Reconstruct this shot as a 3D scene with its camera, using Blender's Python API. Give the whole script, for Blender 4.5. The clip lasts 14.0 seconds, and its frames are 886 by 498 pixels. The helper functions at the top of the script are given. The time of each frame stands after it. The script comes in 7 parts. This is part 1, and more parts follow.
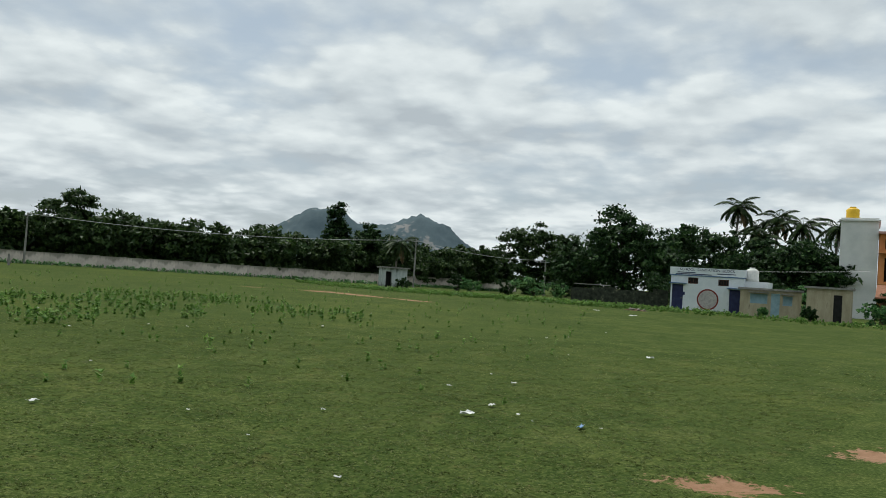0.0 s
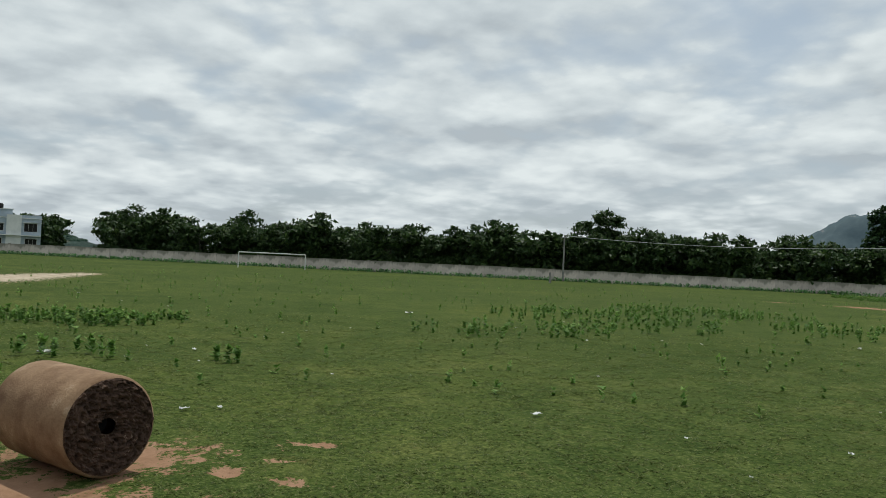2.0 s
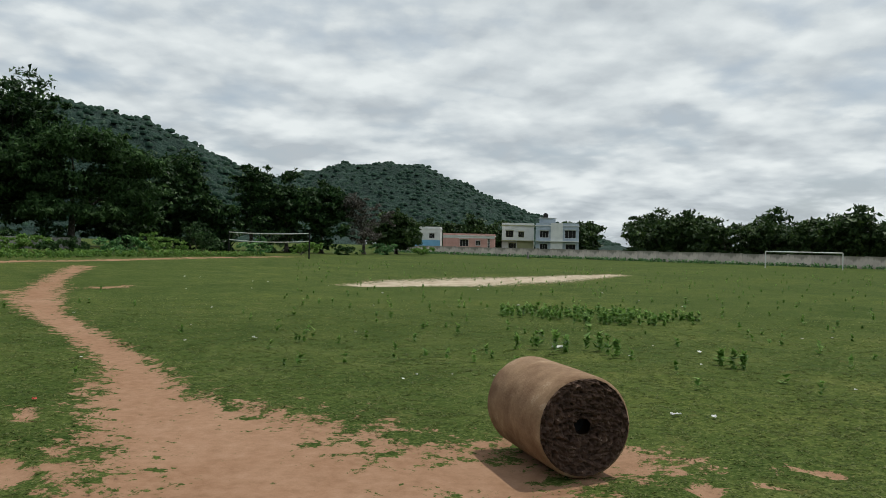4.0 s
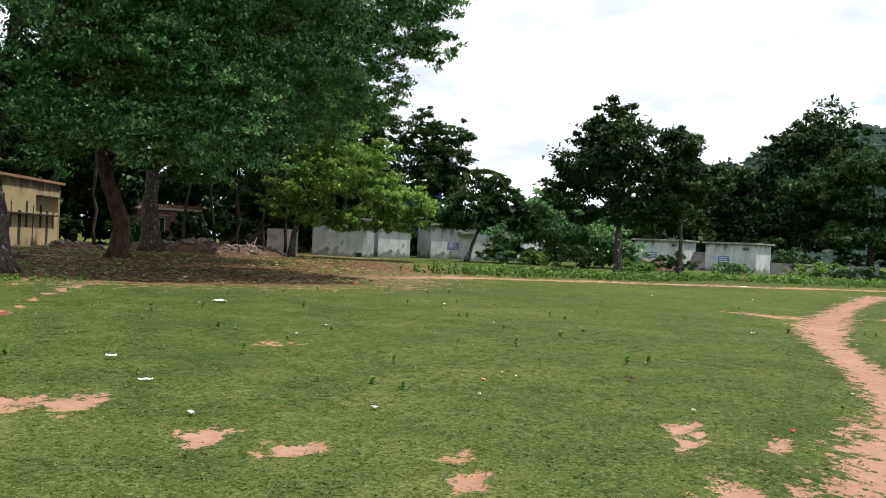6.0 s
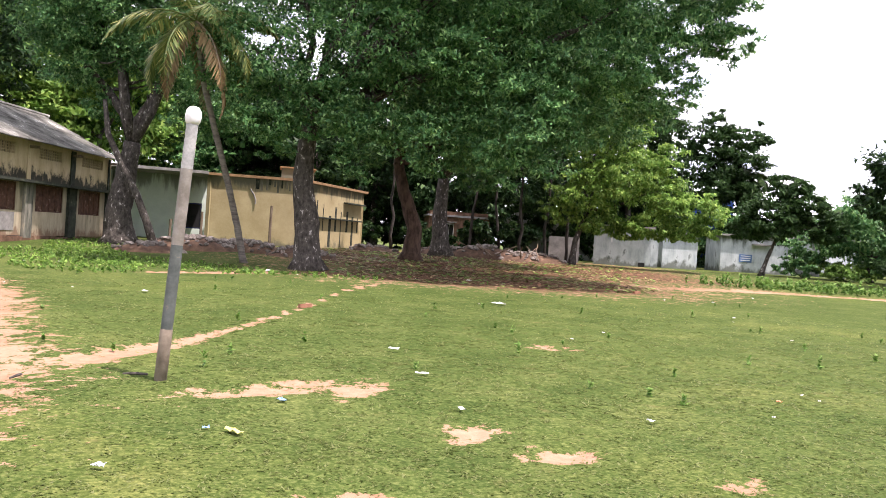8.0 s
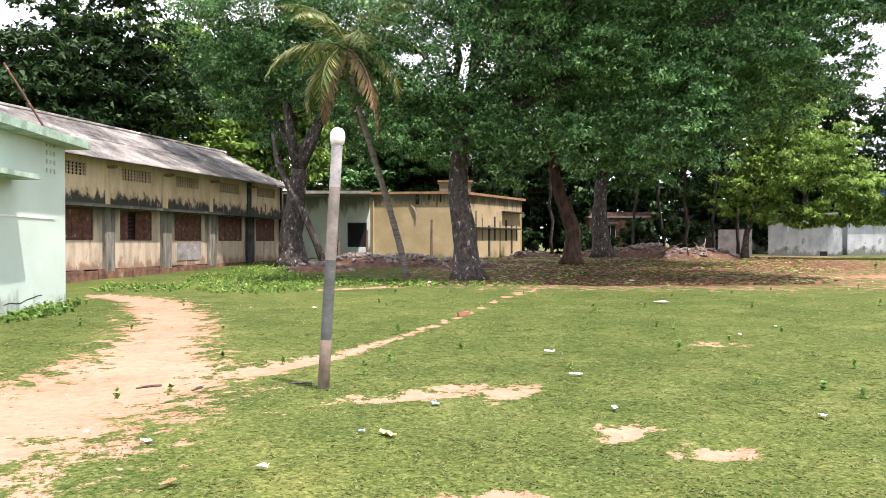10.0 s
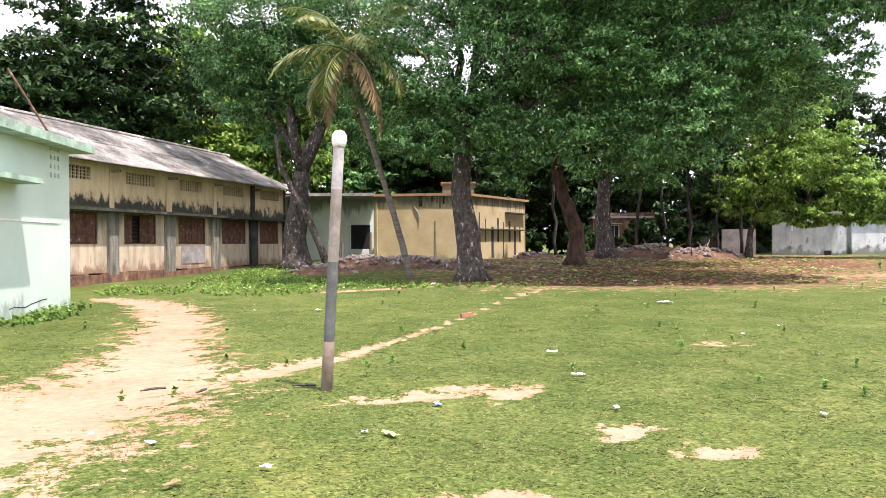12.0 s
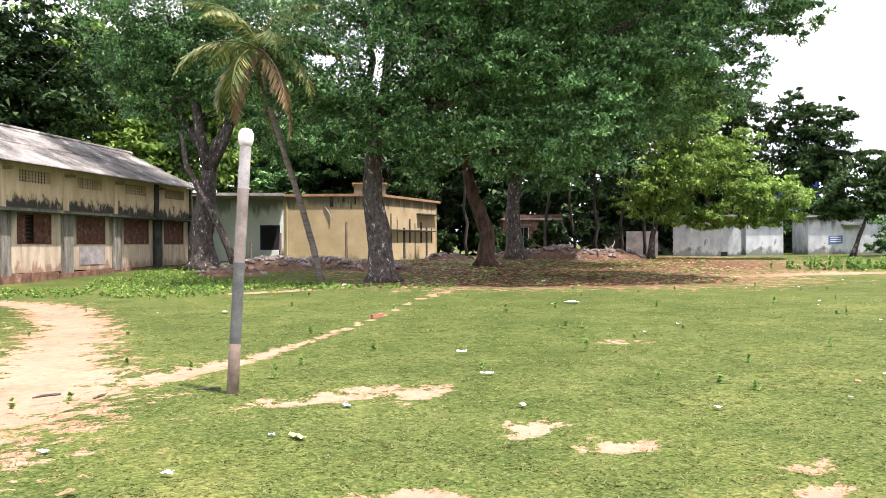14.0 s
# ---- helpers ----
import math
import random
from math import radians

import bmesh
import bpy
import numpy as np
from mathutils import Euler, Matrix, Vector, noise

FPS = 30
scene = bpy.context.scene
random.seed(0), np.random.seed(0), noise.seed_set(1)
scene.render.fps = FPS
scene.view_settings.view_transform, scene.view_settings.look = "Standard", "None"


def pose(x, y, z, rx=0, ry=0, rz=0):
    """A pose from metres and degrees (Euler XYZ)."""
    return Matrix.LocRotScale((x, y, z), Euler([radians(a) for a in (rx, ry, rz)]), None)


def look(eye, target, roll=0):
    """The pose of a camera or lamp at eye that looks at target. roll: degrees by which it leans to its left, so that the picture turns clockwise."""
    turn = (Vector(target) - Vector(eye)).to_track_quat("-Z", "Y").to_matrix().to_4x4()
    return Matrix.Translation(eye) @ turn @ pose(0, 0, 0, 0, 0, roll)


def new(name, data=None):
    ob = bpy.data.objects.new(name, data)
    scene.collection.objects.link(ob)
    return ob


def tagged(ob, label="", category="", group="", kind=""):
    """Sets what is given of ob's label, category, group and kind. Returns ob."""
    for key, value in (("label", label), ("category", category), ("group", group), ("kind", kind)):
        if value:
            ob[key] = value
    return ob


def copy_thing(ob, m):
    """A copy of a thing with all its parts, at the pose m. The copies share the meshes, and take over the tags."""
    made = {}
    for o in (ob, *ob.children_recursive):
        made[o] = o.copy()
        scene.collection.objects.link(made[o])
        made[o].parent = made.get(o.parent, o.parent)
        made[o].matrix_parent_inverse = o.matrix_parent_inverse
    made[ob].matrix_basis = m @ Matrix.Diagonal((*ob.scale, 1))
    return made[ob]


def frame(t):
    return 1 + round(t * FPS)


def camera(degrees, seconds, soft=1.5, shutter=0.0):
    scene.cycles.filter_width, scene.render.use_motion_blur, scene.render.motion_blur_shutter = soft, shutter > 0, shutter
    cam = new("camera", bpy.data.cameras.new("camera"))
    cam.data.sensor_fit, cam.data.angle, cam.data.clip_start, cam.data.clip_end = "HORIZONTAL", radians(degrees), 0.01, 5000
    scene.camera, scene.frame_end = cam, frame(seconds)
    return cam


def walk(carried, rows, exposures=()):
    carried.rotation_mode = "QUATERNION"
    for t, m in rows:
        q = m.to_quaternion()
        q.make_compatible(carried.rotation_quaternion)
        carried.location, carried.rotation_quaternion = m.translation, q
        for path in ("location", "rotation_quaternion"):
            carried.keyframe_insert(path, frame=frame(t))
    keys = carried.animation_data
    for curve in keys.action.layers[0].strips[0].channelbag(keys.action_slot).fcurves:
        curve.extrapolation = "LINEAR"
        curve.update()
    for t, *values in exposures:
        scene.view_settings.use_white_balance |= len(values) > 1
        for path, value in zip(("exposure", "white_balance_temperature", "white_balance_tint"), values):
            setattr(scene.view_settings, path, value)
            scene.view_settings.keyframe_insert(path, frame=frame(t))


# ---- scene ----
cam = camera(57.9, 14.0, soft=0.6)
EXPOSURES = [(0, -0.3, 6350, 5), (2.2, -0.37, 6350, 5), (4.3, -0.3, 6450, 8), (5.0, -0.2, 6500, 12), (5.5, 0.2, 6450, 15), (6.0, 0.65, 6450, 19), (6.5, 1.25, 6450, 26), (7.0, 1.55, 6450, 30), (9.0, 1.57, 6450, 31), (11.3, 1.80, 6450, 33), (14, 1.80, 6450, 33)]
PATH = [
    (0, (1.257, -0.609, 1.607), (0.5, 1.241, 1.677), 3.8),
    (0.5, (1.117, -0.394, 1.634), (0.029, 1.283, 1.687), 3.8),
    (1, (1.08, -0.179, 1.608), (-0.321, 1.247, 1.657), 2.3),
    (1.5, (1.089, 0.029, 1.622), (-0.468, 1.285, 1.662), 2.6),
    (2, (0.998, 0.183, 1.614), (-0.709, 1.225, 1.648), 2.7),
    (2.2, (0.95, 0.232, 1.635), (-0.8, 1.199, 1.666), 2.8),
    (4.3, (0.497, 0.675, 1.584), (-1.453, 0.231, 1.586), 1.9),
    (4.5, (0.409, 0.661, 1.581), (-1.491, 0.035, 1.591), 2.5),
    (5, (0.28, 0.622, 1.581), (-1.433, -0.41, 1.587), 2.7),
    (5.5, (0.175, 0.647, 1.587), (-1.23, -0.776, 1.575), 2.7),
    (6, (0.039, 0.681, 1.587), (-1.013, -1.019, 1.581), 2.6),
    (6.3, (0.011, 0.691, 1.565), (-0.817, -1.13, 1.56), 2.4),
    (6.5, (-0.015, 0.636, 1.563), (-0.696, -1.245, 1.559), 2.3),
    (7, (-0.081, 0.492, 1.547), (-0.581, -1.445, 1.536), 2.6),
    (7.5, (-0.118, 0.38, 1.516), (-0.595, -1.562, 1.506), 3.8),
    (8, (-0.154, 0.388, 1.496), (-0.562, -1.57, 1.475), 3.8),
    (8.5, (-0.222, 0.436, 1.48), (-0.59, -1.53, 1.456), 3.4),
    (9, (-0.283, 0.453, 1.46), (-0.569, -1.526, 1.439), 2.0),
    (9.2, (-0.308, 0.454, 1.458), (-0.505, -1.536, 1.439), 1.1),
    (11.3, (-0.358, 0.472, 1.446), (-0.3, -1.527, 1.436), -0.5),
    (11.5, (-0.359, 0.48, 1.447), (-0.32, -1.519, 1.437), -0.5),
    (12, (-0.365, 0.489, 1.449), (-0.358, -1.511, 1.439), -0.5),
    (12.5, (-0.377, 0.494, 1.444), (-0.4, -1.506, 1.435), -0.5),
    (13, (-0.383, 0.491, 1.442), (-0.449, -1.508, 1.433), -0.5),
    (13.5, (-0.384, 0.491, 1.446), (-0.487, -1.507, 1.436), -0.4),
    (14, (-0.389, 0.5, 1.443), (-0.601, -1.489, 1.434), -0.4),
]
walk(cam, [(t, look(eye, target, roll)) for t, eye, target, roll in PATH], EXPOSURES)


# ---- world and sun ----
SUN_DIR = Vector((-0.27, 0.24, 0.93)).normalized()
world = bpy.data.worlds.new("sky")
scene.world = world
world.use_nodes = True
wt = world.node_tree
wt.nodes.clear()


def wnode(kind, **kw):
    n = wt.nodes.new(kind)
    for k, v in kw.items():
        n.inputs[k].default_value = v
    return n


def build_sky():
    out = wnode("ShaderNodeOutputWorld")
    bg = wnode("ShaderNodeBackground")
    sky = wt.nodes.new("ShaderNodeTexSky")
    sky.sky_type = "NISHITA"
    sky.sun_disc = False
    sky.sun_elevation = math.asin(SUN_DIR.z)
    sky.sun_rotation = math.atan2(SUN_DIR.x, SUN_DIR.y)
    sky.dust_density = 3.0
    co = wt.nodes.new("ShaderNodeTexCoord")
    sep = wt.nodes.new("ShaderNodeSeparateXYZ")
    wt.links.new(co.outputs["Generated"], sep.inputs[0])
    # flat cloud deck: project the direction on a plane overhead
    up = wt.nodes.new("ShaderNodeMath")
    up.operation = "ADD"
    up.inputs[1].default_value = 0.14
    wt.links.new(sep.outputs["Z"], up.inputs[0])
    comb = wt.nodes.new("ShaderNodeCombineXYZ")
    for axis in ("X", "Y"):
        dv = wt.nodes.new("ShaderNodeMath")
        dv.operation = "DIVIDE"
        wt.links.new(sep.outputs[axis], dv.inputs[0])
        wt.links.new(up.outputs[0], dv.inputs[1])
        wt.links.new(dv.outputs[0], comb.inputs[axis])
    decks = []
    for rise in (0.20, 0.228):
        # the same clouds seen from a little lower, to tell tops from undersides
        up_d = wt.nodes.new("ShaderNodeMath")
        up_d.inputs[1].default_value = rise
        wt.links.new(sep.outputs["Z"], up_d.inputs[0])
        cd = wt.nodes.new("ShaderNodeCombineXYZ")
        for axis in ("X", "Y"):
            dv = wt.nodes.new("ShaderNodeMath")
            dv.operation = "DIVIDE"
            wt.links.new(sep.outputs[axis], dv.inputs[0])
            wt.links.new(up_d.outputs[0], dv.inputs[1])
            wt.links.new(dv.outputs[0], cd.inputs[axis])
        decks.append(cd.outputs[0])
    layers = []
    for v in decks:
        # billows: rounded cells on three scales, broken up by noise
        wob = wnode("ShaderNodeTexNoise", Scale=3.0, Detail=6.0, Roughness=0.6)
        wt.links.new(v, wob.inputs["Vector"])
        push = wt.nodes.new("ShaderNodeVectorMath")
        push.operation = "MULTIPLY_ADD"
        push.inputs[1].default_value = (0.22, 0.22, 0.22)
        wt.links.new(wob.outputs["Color"], push.inputs[0])
        wt.links.new(v, push.inputs[2])
        n = wnode("ShaderNodeTexNoise", Scale=1.7, Detail=9.0, Roughness=0.55)
        wt.links.new(v, n.inputs["Vector"])
        half = wt.nodes.new("ShaderNodeMath")
        half.operation = "MULTIPLY"
        half.inputs[1].default_value = 0.6
        wt.links.new(n.outputs["Fac"], half.inputs[0])
        total = half.outputs[0]
        for scale, amount in ((2.2, -0.34), (5.5, -0.19), (13.0, -0.11)):
            c = wnode("ShaderNodeTexVoronoi", Scale=scale)
            c.feature = "SMOOTH_F1"
            c.inputs["Smoothness"].default_value = 0.6
            wt.links.new(push.outputs[0], c.inputs["Vector"])
            ma = wt.nodes.new("ShaderNodeMath")
            ma.operation = "MULTIPLY_ADD"
            ma.inputs[1].default_value = amount
            wt.links.new(c.outputs["Distance"], ma.inputs[0])
            wt.links.new(total, ma.inputs[2])
            total = ma.outputs[0]
        up2 = wt.nodes.new("ShaderNodeMath")
        up2.inputs[1].default_value = 0.47
        wt.links.new(total, up2.inputs[0])
        layers.append(up2.outputs[0])
    big = wnode("ShaderNodeTexNoise", Scale=0.9, Detail=5.0, Roughness=0.5)
    wt.links.new(comb.outputs[0], big.inputs["Vector"])
    # cover: where the cloud is thin the blue shows
    mixn = wt.nodes.new("ShaderNodeMix")
    mixn.inputs[0].default_value = 0.35
    wt.links.new(layers[0], mixn.inputs[2])
    wt.links.new(big.outputs["Fac"], mixn.inputs[3])
    cover = wt.nodes.new("ShaderNodeValToRGB")
    cover.color_ramp.elements[0].position = 0.34
    cover.color_ramp.elements[0].color = (0.15, 0.15, 0.15, 1)
    cover.color_ramp.elements[1].position = 0.48
    cover.color_ramp.elements[1].color = (1, 1, 1, 1)
    wt.links.new(mixn.outputs[0], cover.inputs[0])
    # bright tops, grey undersides
    diff = wt.nodes.new("ShaderNodeMath")
    diff.operation = "SUBTRACT"
    wt.links.new(layers[0], diff.inputs[0])
    wt.links.new(layers[1], diff.inputs[1])
    gain = wt.nodes.new("ShaderNodeMath")
    gain.operation = "MULTIPLY_ADD"
    gain.inputs[1].default_value, gain.inputs[2].default_value = 1.9, 0.5
    wt.links.new(diff.outputs[0], gain.inputs[0])
    tone = wt.nodes.new("ShaderNodeValToRGB")
    e = tone.color_ramp.elements
    e[0].position, e[0].color = 0.16, (4.9, 5.3, 5.7, 1)
    e[1].position, e[1].color = 0.86, (8.4, 8.7, 8.8, 1)
    m = tone.color_ramp.elements.new(0.48)
    m.color = (6.4, 6.8, 7.1, 1)
    wt.links.new(gain.outputs[0], tone.inputs[0])
    mix = wt.nodes.new("ShaderNodeMix")
    mix.data_type = "RGBA"
    wt.links.new(cover.outputs[0], mix.inputs[0])
    haze = wt.nodes.new("ShaderNodeMix")
    haze.data_type = "RGBA"
    haze.inputs[0].default_value = 0.55
    haze.inputs[7].default_value = (5.3, 6.1, 6.9, 1)
    wt.links.new(sky.outputs[0], haze.inputs[6])
    wt.links.new(haze.outputs[2], mix.inputs[6])
    wt.links.new(tone.outputs[0], mix.inputs[7])
    wt.links.new(mix.outputs[2], bg.inputs["Color"])
    bg.inputs["Strength"].default_value = 0.12
    wt.links.new(bg.outputs[0], out.inputs["Surface"])


build_sky()
sun = new("sun", bpy.data.lights.new("sun", "SUN"))
sun.data.energy = 3.2
sun.data.angle = radians(0.7)
sun.data.color = (1.0, 0.95, 0.86)
sun.matrix_world = look(SUN_DIR * 50, (0, 0, 0))

# ---- materials ----


def mat(name, c1, c2, scale=4.0, rough=0.85, bump=0.25, fine=40.0, c3=None, at3=0.72, metal=0.0, coord="Object", vary=0.0, stretch=(1, 1, 1), detail=6.0, dist=0.03):
    """Two-scale noise between base colours, with a third for stains, and fine relief."""
    m = bpy.data.materials.new(name)
    m.use_nodes = True
    t = m.node_tree
    b = t.nodes["Principled BSDF"]
    co = t.nodes.new("ShaderNodeTexCoord")
    mp = t.nodes.new("ShaderNodeMapping")
    mp.inputs["Scale"].default_value = stretch
    if coord == "World":
        t.links.new(t.nodes.new("ShaderNodeNewGeometry").outputs["Position"], mp.inputs[0])
    else:
        t.links.new(co.outputs[coord], mp.inputs[0])
    n1 = t.nodes.new("ShaderNodeTexNoise")
    n1.inputs["Scale"].default_value, n1.inputs["Detail"].default_value, n1.inputs["Roughness"].default_value = scale, detail, 0.62
    n2 = t.nodes.new("ShaderNodeTexNoise")
    n2.inputs["Scale"].default_value, n2.inputs["Detail"].default_value = fine, 4.0
    for n in (n1, n2):
        t.links.new(mp.outputs[0], n.inputs["Vector"])
    ramp = t.nodes.new("ShaderNodeValToRGB")
    e = ramp.color_ramp.elements
    e[0].position, e[0].color = 0.34, (*c1, 1)
    e[1].position, e[1].color = 0.62, (*c2, 1)
    if c3:
        e3 = e.new(at3)
        e3.color = (*c3, 1)
    add = t.nodes.new("ShaderNodeMath")
    add.operation = "MULTIPLY_ADD"
    add.inputs[1].default_value = 0.24
    t.links.new(n2.outputs["Fac"], add.inputs[0])
    sub = t.nodes.new("ShaderNodeMath")
    sub.operation = "SUBTRACT"
    sub.inputs[1].default_value = 0.12
    t.links.new(n1.outputs["Fac"], sub.inputs[0])
    t.links.new(sub.outputs[0], add.inputs[2])
    t.links.new(add.outputs[0], ramp.inputs[0])
    col = ramp.outputs[0]
    if vary:
        info = t.nodes.new("ShaderNodeObjectInfo")
        hsv = t.nodes.new("ShaderNodeHueSaturation")
        mr = t.nodes.new("ShaderNodeMapRange")
        mr.inputs["To Min"].default_value, mr.inputs["To Max"].default_value = 1 - vary, 1 + vary
        t.links.new(info.outputs["Random"], mr.inputs[0])
        t.links.new(mr.outputs[0], hsv.inputs["Value"])
        t.links.new(col, hsv.inputs["Color"])
        col = hsv.outputs[0]
    t.links.new(col, b.inputs["Base Color"])
    b.inputs["Roughness"].default_value, b.inputs["Metallic"].default_value = rough, metal
    b.inputs["Specular IOR Level"].default_value = 0.3
    if bump:
        bp = t.nodes.new("ShaderNodeBump")
        bp.inputs["Strength"].default_value, bp.inputs["Distance"].default_value = bump, dist
        t.links.new(add.outputs[0], bp.inputs["Height"])
        t.links.new(bp.outputs[0], b.inputs["Normal"])
    return m


def leaf_mat(name, c1, c2, c3, trans=0.3, gloss=0.28, low=0.25, high=1.8):
    """Leaves: colour by leaf, part of the light passes through."""
    m = bpy.data.materials.new(name)
    m.use_nodes = True
    t = m.node_tree
    b = t.nodes["Principled BSDF"]
    out = t.nodes["Material Output"]
    geo = t.nodes.new("ShaderNodeNewGeometry")
    ramp = t.nodes.new("ShaderNodeValToRGB")
    e = ramp.color_ramp.elements
    e[0].position, e[0].color = 0.0, (*c1, 1)
    e[1].position, e[1].color = 1.0, (*c3, 1)
    x = e.new(0.6)
    x.color = (*c2, 1)
    t.links.new(geo.outputs["Random Per Island"], ramp.inputs[0])
    co = t.nodes.new("ShaderNodeTexCoord")
    # Clump-sized value noise paints sunlit clumps and the dark gaps between them.
    n = t.nodes.new("ShaderNodeTexNoise")
    n.inputs["Scale"].default_value, n.inputs["Detail"].default_value = 0.9, 3.0
    t.links.new(co.outputs["Object"], n.inputs["Vector"])
    mr = t.nodes.new("ShaderNodeMapRange")
    mr.inputs["To Min"].default_value, mr.inputs["To Max"].default_value = low, high
    t.links.new(n.outputs["Fac"], mr.inputs[0])
    hsv = t.nodes.new("ShaderNodeHueSaturation")
    t.links.new(mr.outputs[0], hsv.inputs["Value"])
    t.links.new(ramp.outputs[0], hsv.inputs["Color"])
    t.links.new(hsv.outputs[0], b.inputs["Base Color"])
    b.inputs["Roughness"].default_value = 0.5
    b.inputs["Specular IOR Level"].default_value = gloss
    tr = t.nodes.new("ShaderNodeBsdfTranslucent")
    t.links.new(hsv.outputs[0], tr.inputs["Color"])
    mx = t.nodes.new("ShaderNodeMixShader")
    mx.inputs[0].default_value = trans
    t.links.new(b.outputs[0], mx.inputs[1])
    t.links.new(tr.outputs[0], mx.inputs[2])
    t.links.new(mx.outputs[0], out.inputs["Surface"])
    return m


def stain(m, z_full, z_none, colour, scale=2.0, drip=0.25, amount=0.9, bias=0.0):
    """Damp and mould run over a painted wall: thickest at z_full, ragged, gone at z_none."""
    t = m.node_tree
    b = t.nodes["Principled BSDF"]
    old = b.inputs["Base Color"].links[0].from_socket
    co = t.nodes.new("ShaderNodeTexCoord")
    sep = t.nodes.new("ShaderNodeSeparateXYZ")
    t.links.new(co.outputs["Object"], sep.inputs[0])
    mr = t.nodes.new("ShaderNodeMapRange")
    mr.inputs["From Min"].default_value, mr.inputs["From Max"].default_value = z_none, z_full
    t.links.new(sep.outputs["Z"], mr.inputs[0])
    mp = t.nodes.new("ShaderNodeMapping")
    mp.inputs["Scale"].default_value = (1, 1, drip)
    t.links.new(co.outputs["Object"], mp.inputs[0])
    n = t.nodes.new("ShaderNodeTexNoise")
    n.inputs["Scale"].default_value, n.inputs["Detail"].default_value, n.inputs["Roughness"].default_value = scale, 8.0, 0.68
    t.links.new(mp.outputs[0], n.inputs["Vector"])
    ad = t.nodes.new("ShaderNodeMath")
    ad.operation = "MULTIPLY_ADD"
    ad.inputs[1].default_value, ad.inputs[2].default_value = 2.6, -1.3 - 0.5 + bias
    t.links.new(n.outputs["Fac"], ad.inputs[0])
    sm = t.nodes.new("ShaderNodeMath")
    t.links.new(ad.outputs[0], sm.inputs[0])
    t.links.new(mr.outputs[0], sm.inputs[1])
    st = t.nodes.new("ShaderNodeMapRange")
    st.interpolation_type = "SMOOTHSTEP"
    st.inputs["From Min"].default_value, st.inputs["From Max"].default_value, st.inputs["To Max"].default_value = -0.12, 0.34, amount
    t.links.new(sm.outputs[0], st.inputs[0])
    inside = t.nodes.new("ShaderNodeMath")
    inside.operation = "GREATER_THAN"
    inside.inputs[1].default_value = 0.0
    t.links.new(mr.outputs[0], inside.inputs[0])
    f = t.nodes.new("ShaderNodeMath")
    f.operation = "MULTIPLY"
    t.links.new(st.outputs[0], f.inputs[0])
    t.links.new(inside.outputs[0], f.inputs[1])
    mx = t.nodes.new("ShaderNodeMix")
    mx.data_type = "RGBA"
    mx.inputs[7].default_value = (*colour, 1)
    t.links.new(f.outputs[0], mx.inputs[0])
    t.links.new(old, mx.inputs[6])
    t.links.new(mx.outputs[2], b.inputs["Base Color"])


# Nearly black leaves: the shade inside crowns and yard is put into the colour.
LEAF_SHADE_DARK = leaf_mat("leaf_shade_dark", (0.009, 0.025, 0.009), (0.023, 0.055, 0.017), (0.066, 0.120, 0.038), 0.2, 0.12)
LEAF_MID = leaf_mat("leaf_mid", (0.026, 0.088, 0.030), (0.085, 0.215, 0.068), (0.25, 0.42, 0.15), 0.32, 0.2)
LEAF_BRIGHT = leaf_mat("leaf_bright", (0.075, 0.16, 0.03), (0.17, 0.31, 0.06), (0.33, 0.46, 0.11), 0.4, 0.15)
LEAF_FEATHER = leaf_mat("leaf_feather", (0.018, 0.042, 0.014), (0.036, 0.078, 0.024), (0.075, 0.135, 0.045), 0.3, 0.10)
LEAF_FAR = leaf_mat("leaf_far", (0.016, 0.036, 0.012), (0.034, 0.066, 0.019), (0.07, 0.11, 0.032), 0.22, 0.15)
LEAF_PALM = leaf_mat("leaf_palm", (0.05, 0.09, 0.022), (0.12, 0.165, 0.04), (0.36, 0.34, 0.11), 0.3, 0.25, 0.6, 1.3)
LEAF_DRY = leaf_mat("leaf_dry", (0.16, 0.11, 0.05), (0.24, 0.17, 0.08), (0.32, 0.24, 0.12), 0.2)
LEAF_TWIG = leaf_mat("leaf_twig", (0.035, 0.032, 0.026), (0.065, 0.058, 0.046), (0.10, 0.092, 0.072), 0.1)
LEAF_WEED = leaf_mat("leaf_weed", (0.07, 0.15, 0.03), (0.13, 0.24, 0.05), (0.24, 0.36, 0.10), 0.4, 0.1, 0.75, 1.35)
BLADE = leaf_mat("grass_blade", (0.084, 0.118, 0.029), (0.122, 0.160, 0.044), (0.25, 0.272, 0.112), 0.55, 0.04, 0.8, 1.2)
BARK = mat("bark", (0.026, 0.023, 0.018), (0.10, 0.088, 0.074), 8.0, 0.95, 1.0, 22.0, (0.40, 0.38, 0.34), 0.65, stretch=(1, 1, 0.6), dist=0.05)
BARK_DARK = mat("bark_dark", (0.016, 0.014, 0.011), (0.05, 0.044, 0.036), 8, 0.95, 0.8, 20.0, stretch=(1, 1, 0.4))
BARK_RED = mat("bark_red", (0.03, 0.018, 0.012), (0.10, 0.062, 0.043), 6, 0.95, 0.8, 18.0, stretch=(1, 1, 0.4))
BARK_PALM = mat("bark_palm", (0.09, 0.08, 0.07), (0.2, 0.18, 0.15), 6, 0.95, 0.6, 25.0, stretch=(0.4, 0.4, 2))
STONE = mat("roller_stone", (0.17, 0.098, 0.055), (0.29, 0.190, 0.115), 5.0, 0.9, 0.5, 70.0, (0.40, 0.29, 0.20))
# Chipped ends: shade on the side turned from the sun darkens this stone.
STONE_FACE = mat("roller_face", (0.045, 0.026, 0.018), (0.105, 0.062, 0.044), 18.0, 0.95, 1.0, 60.0, (0.30, 0.21, 0.16), 0.70)
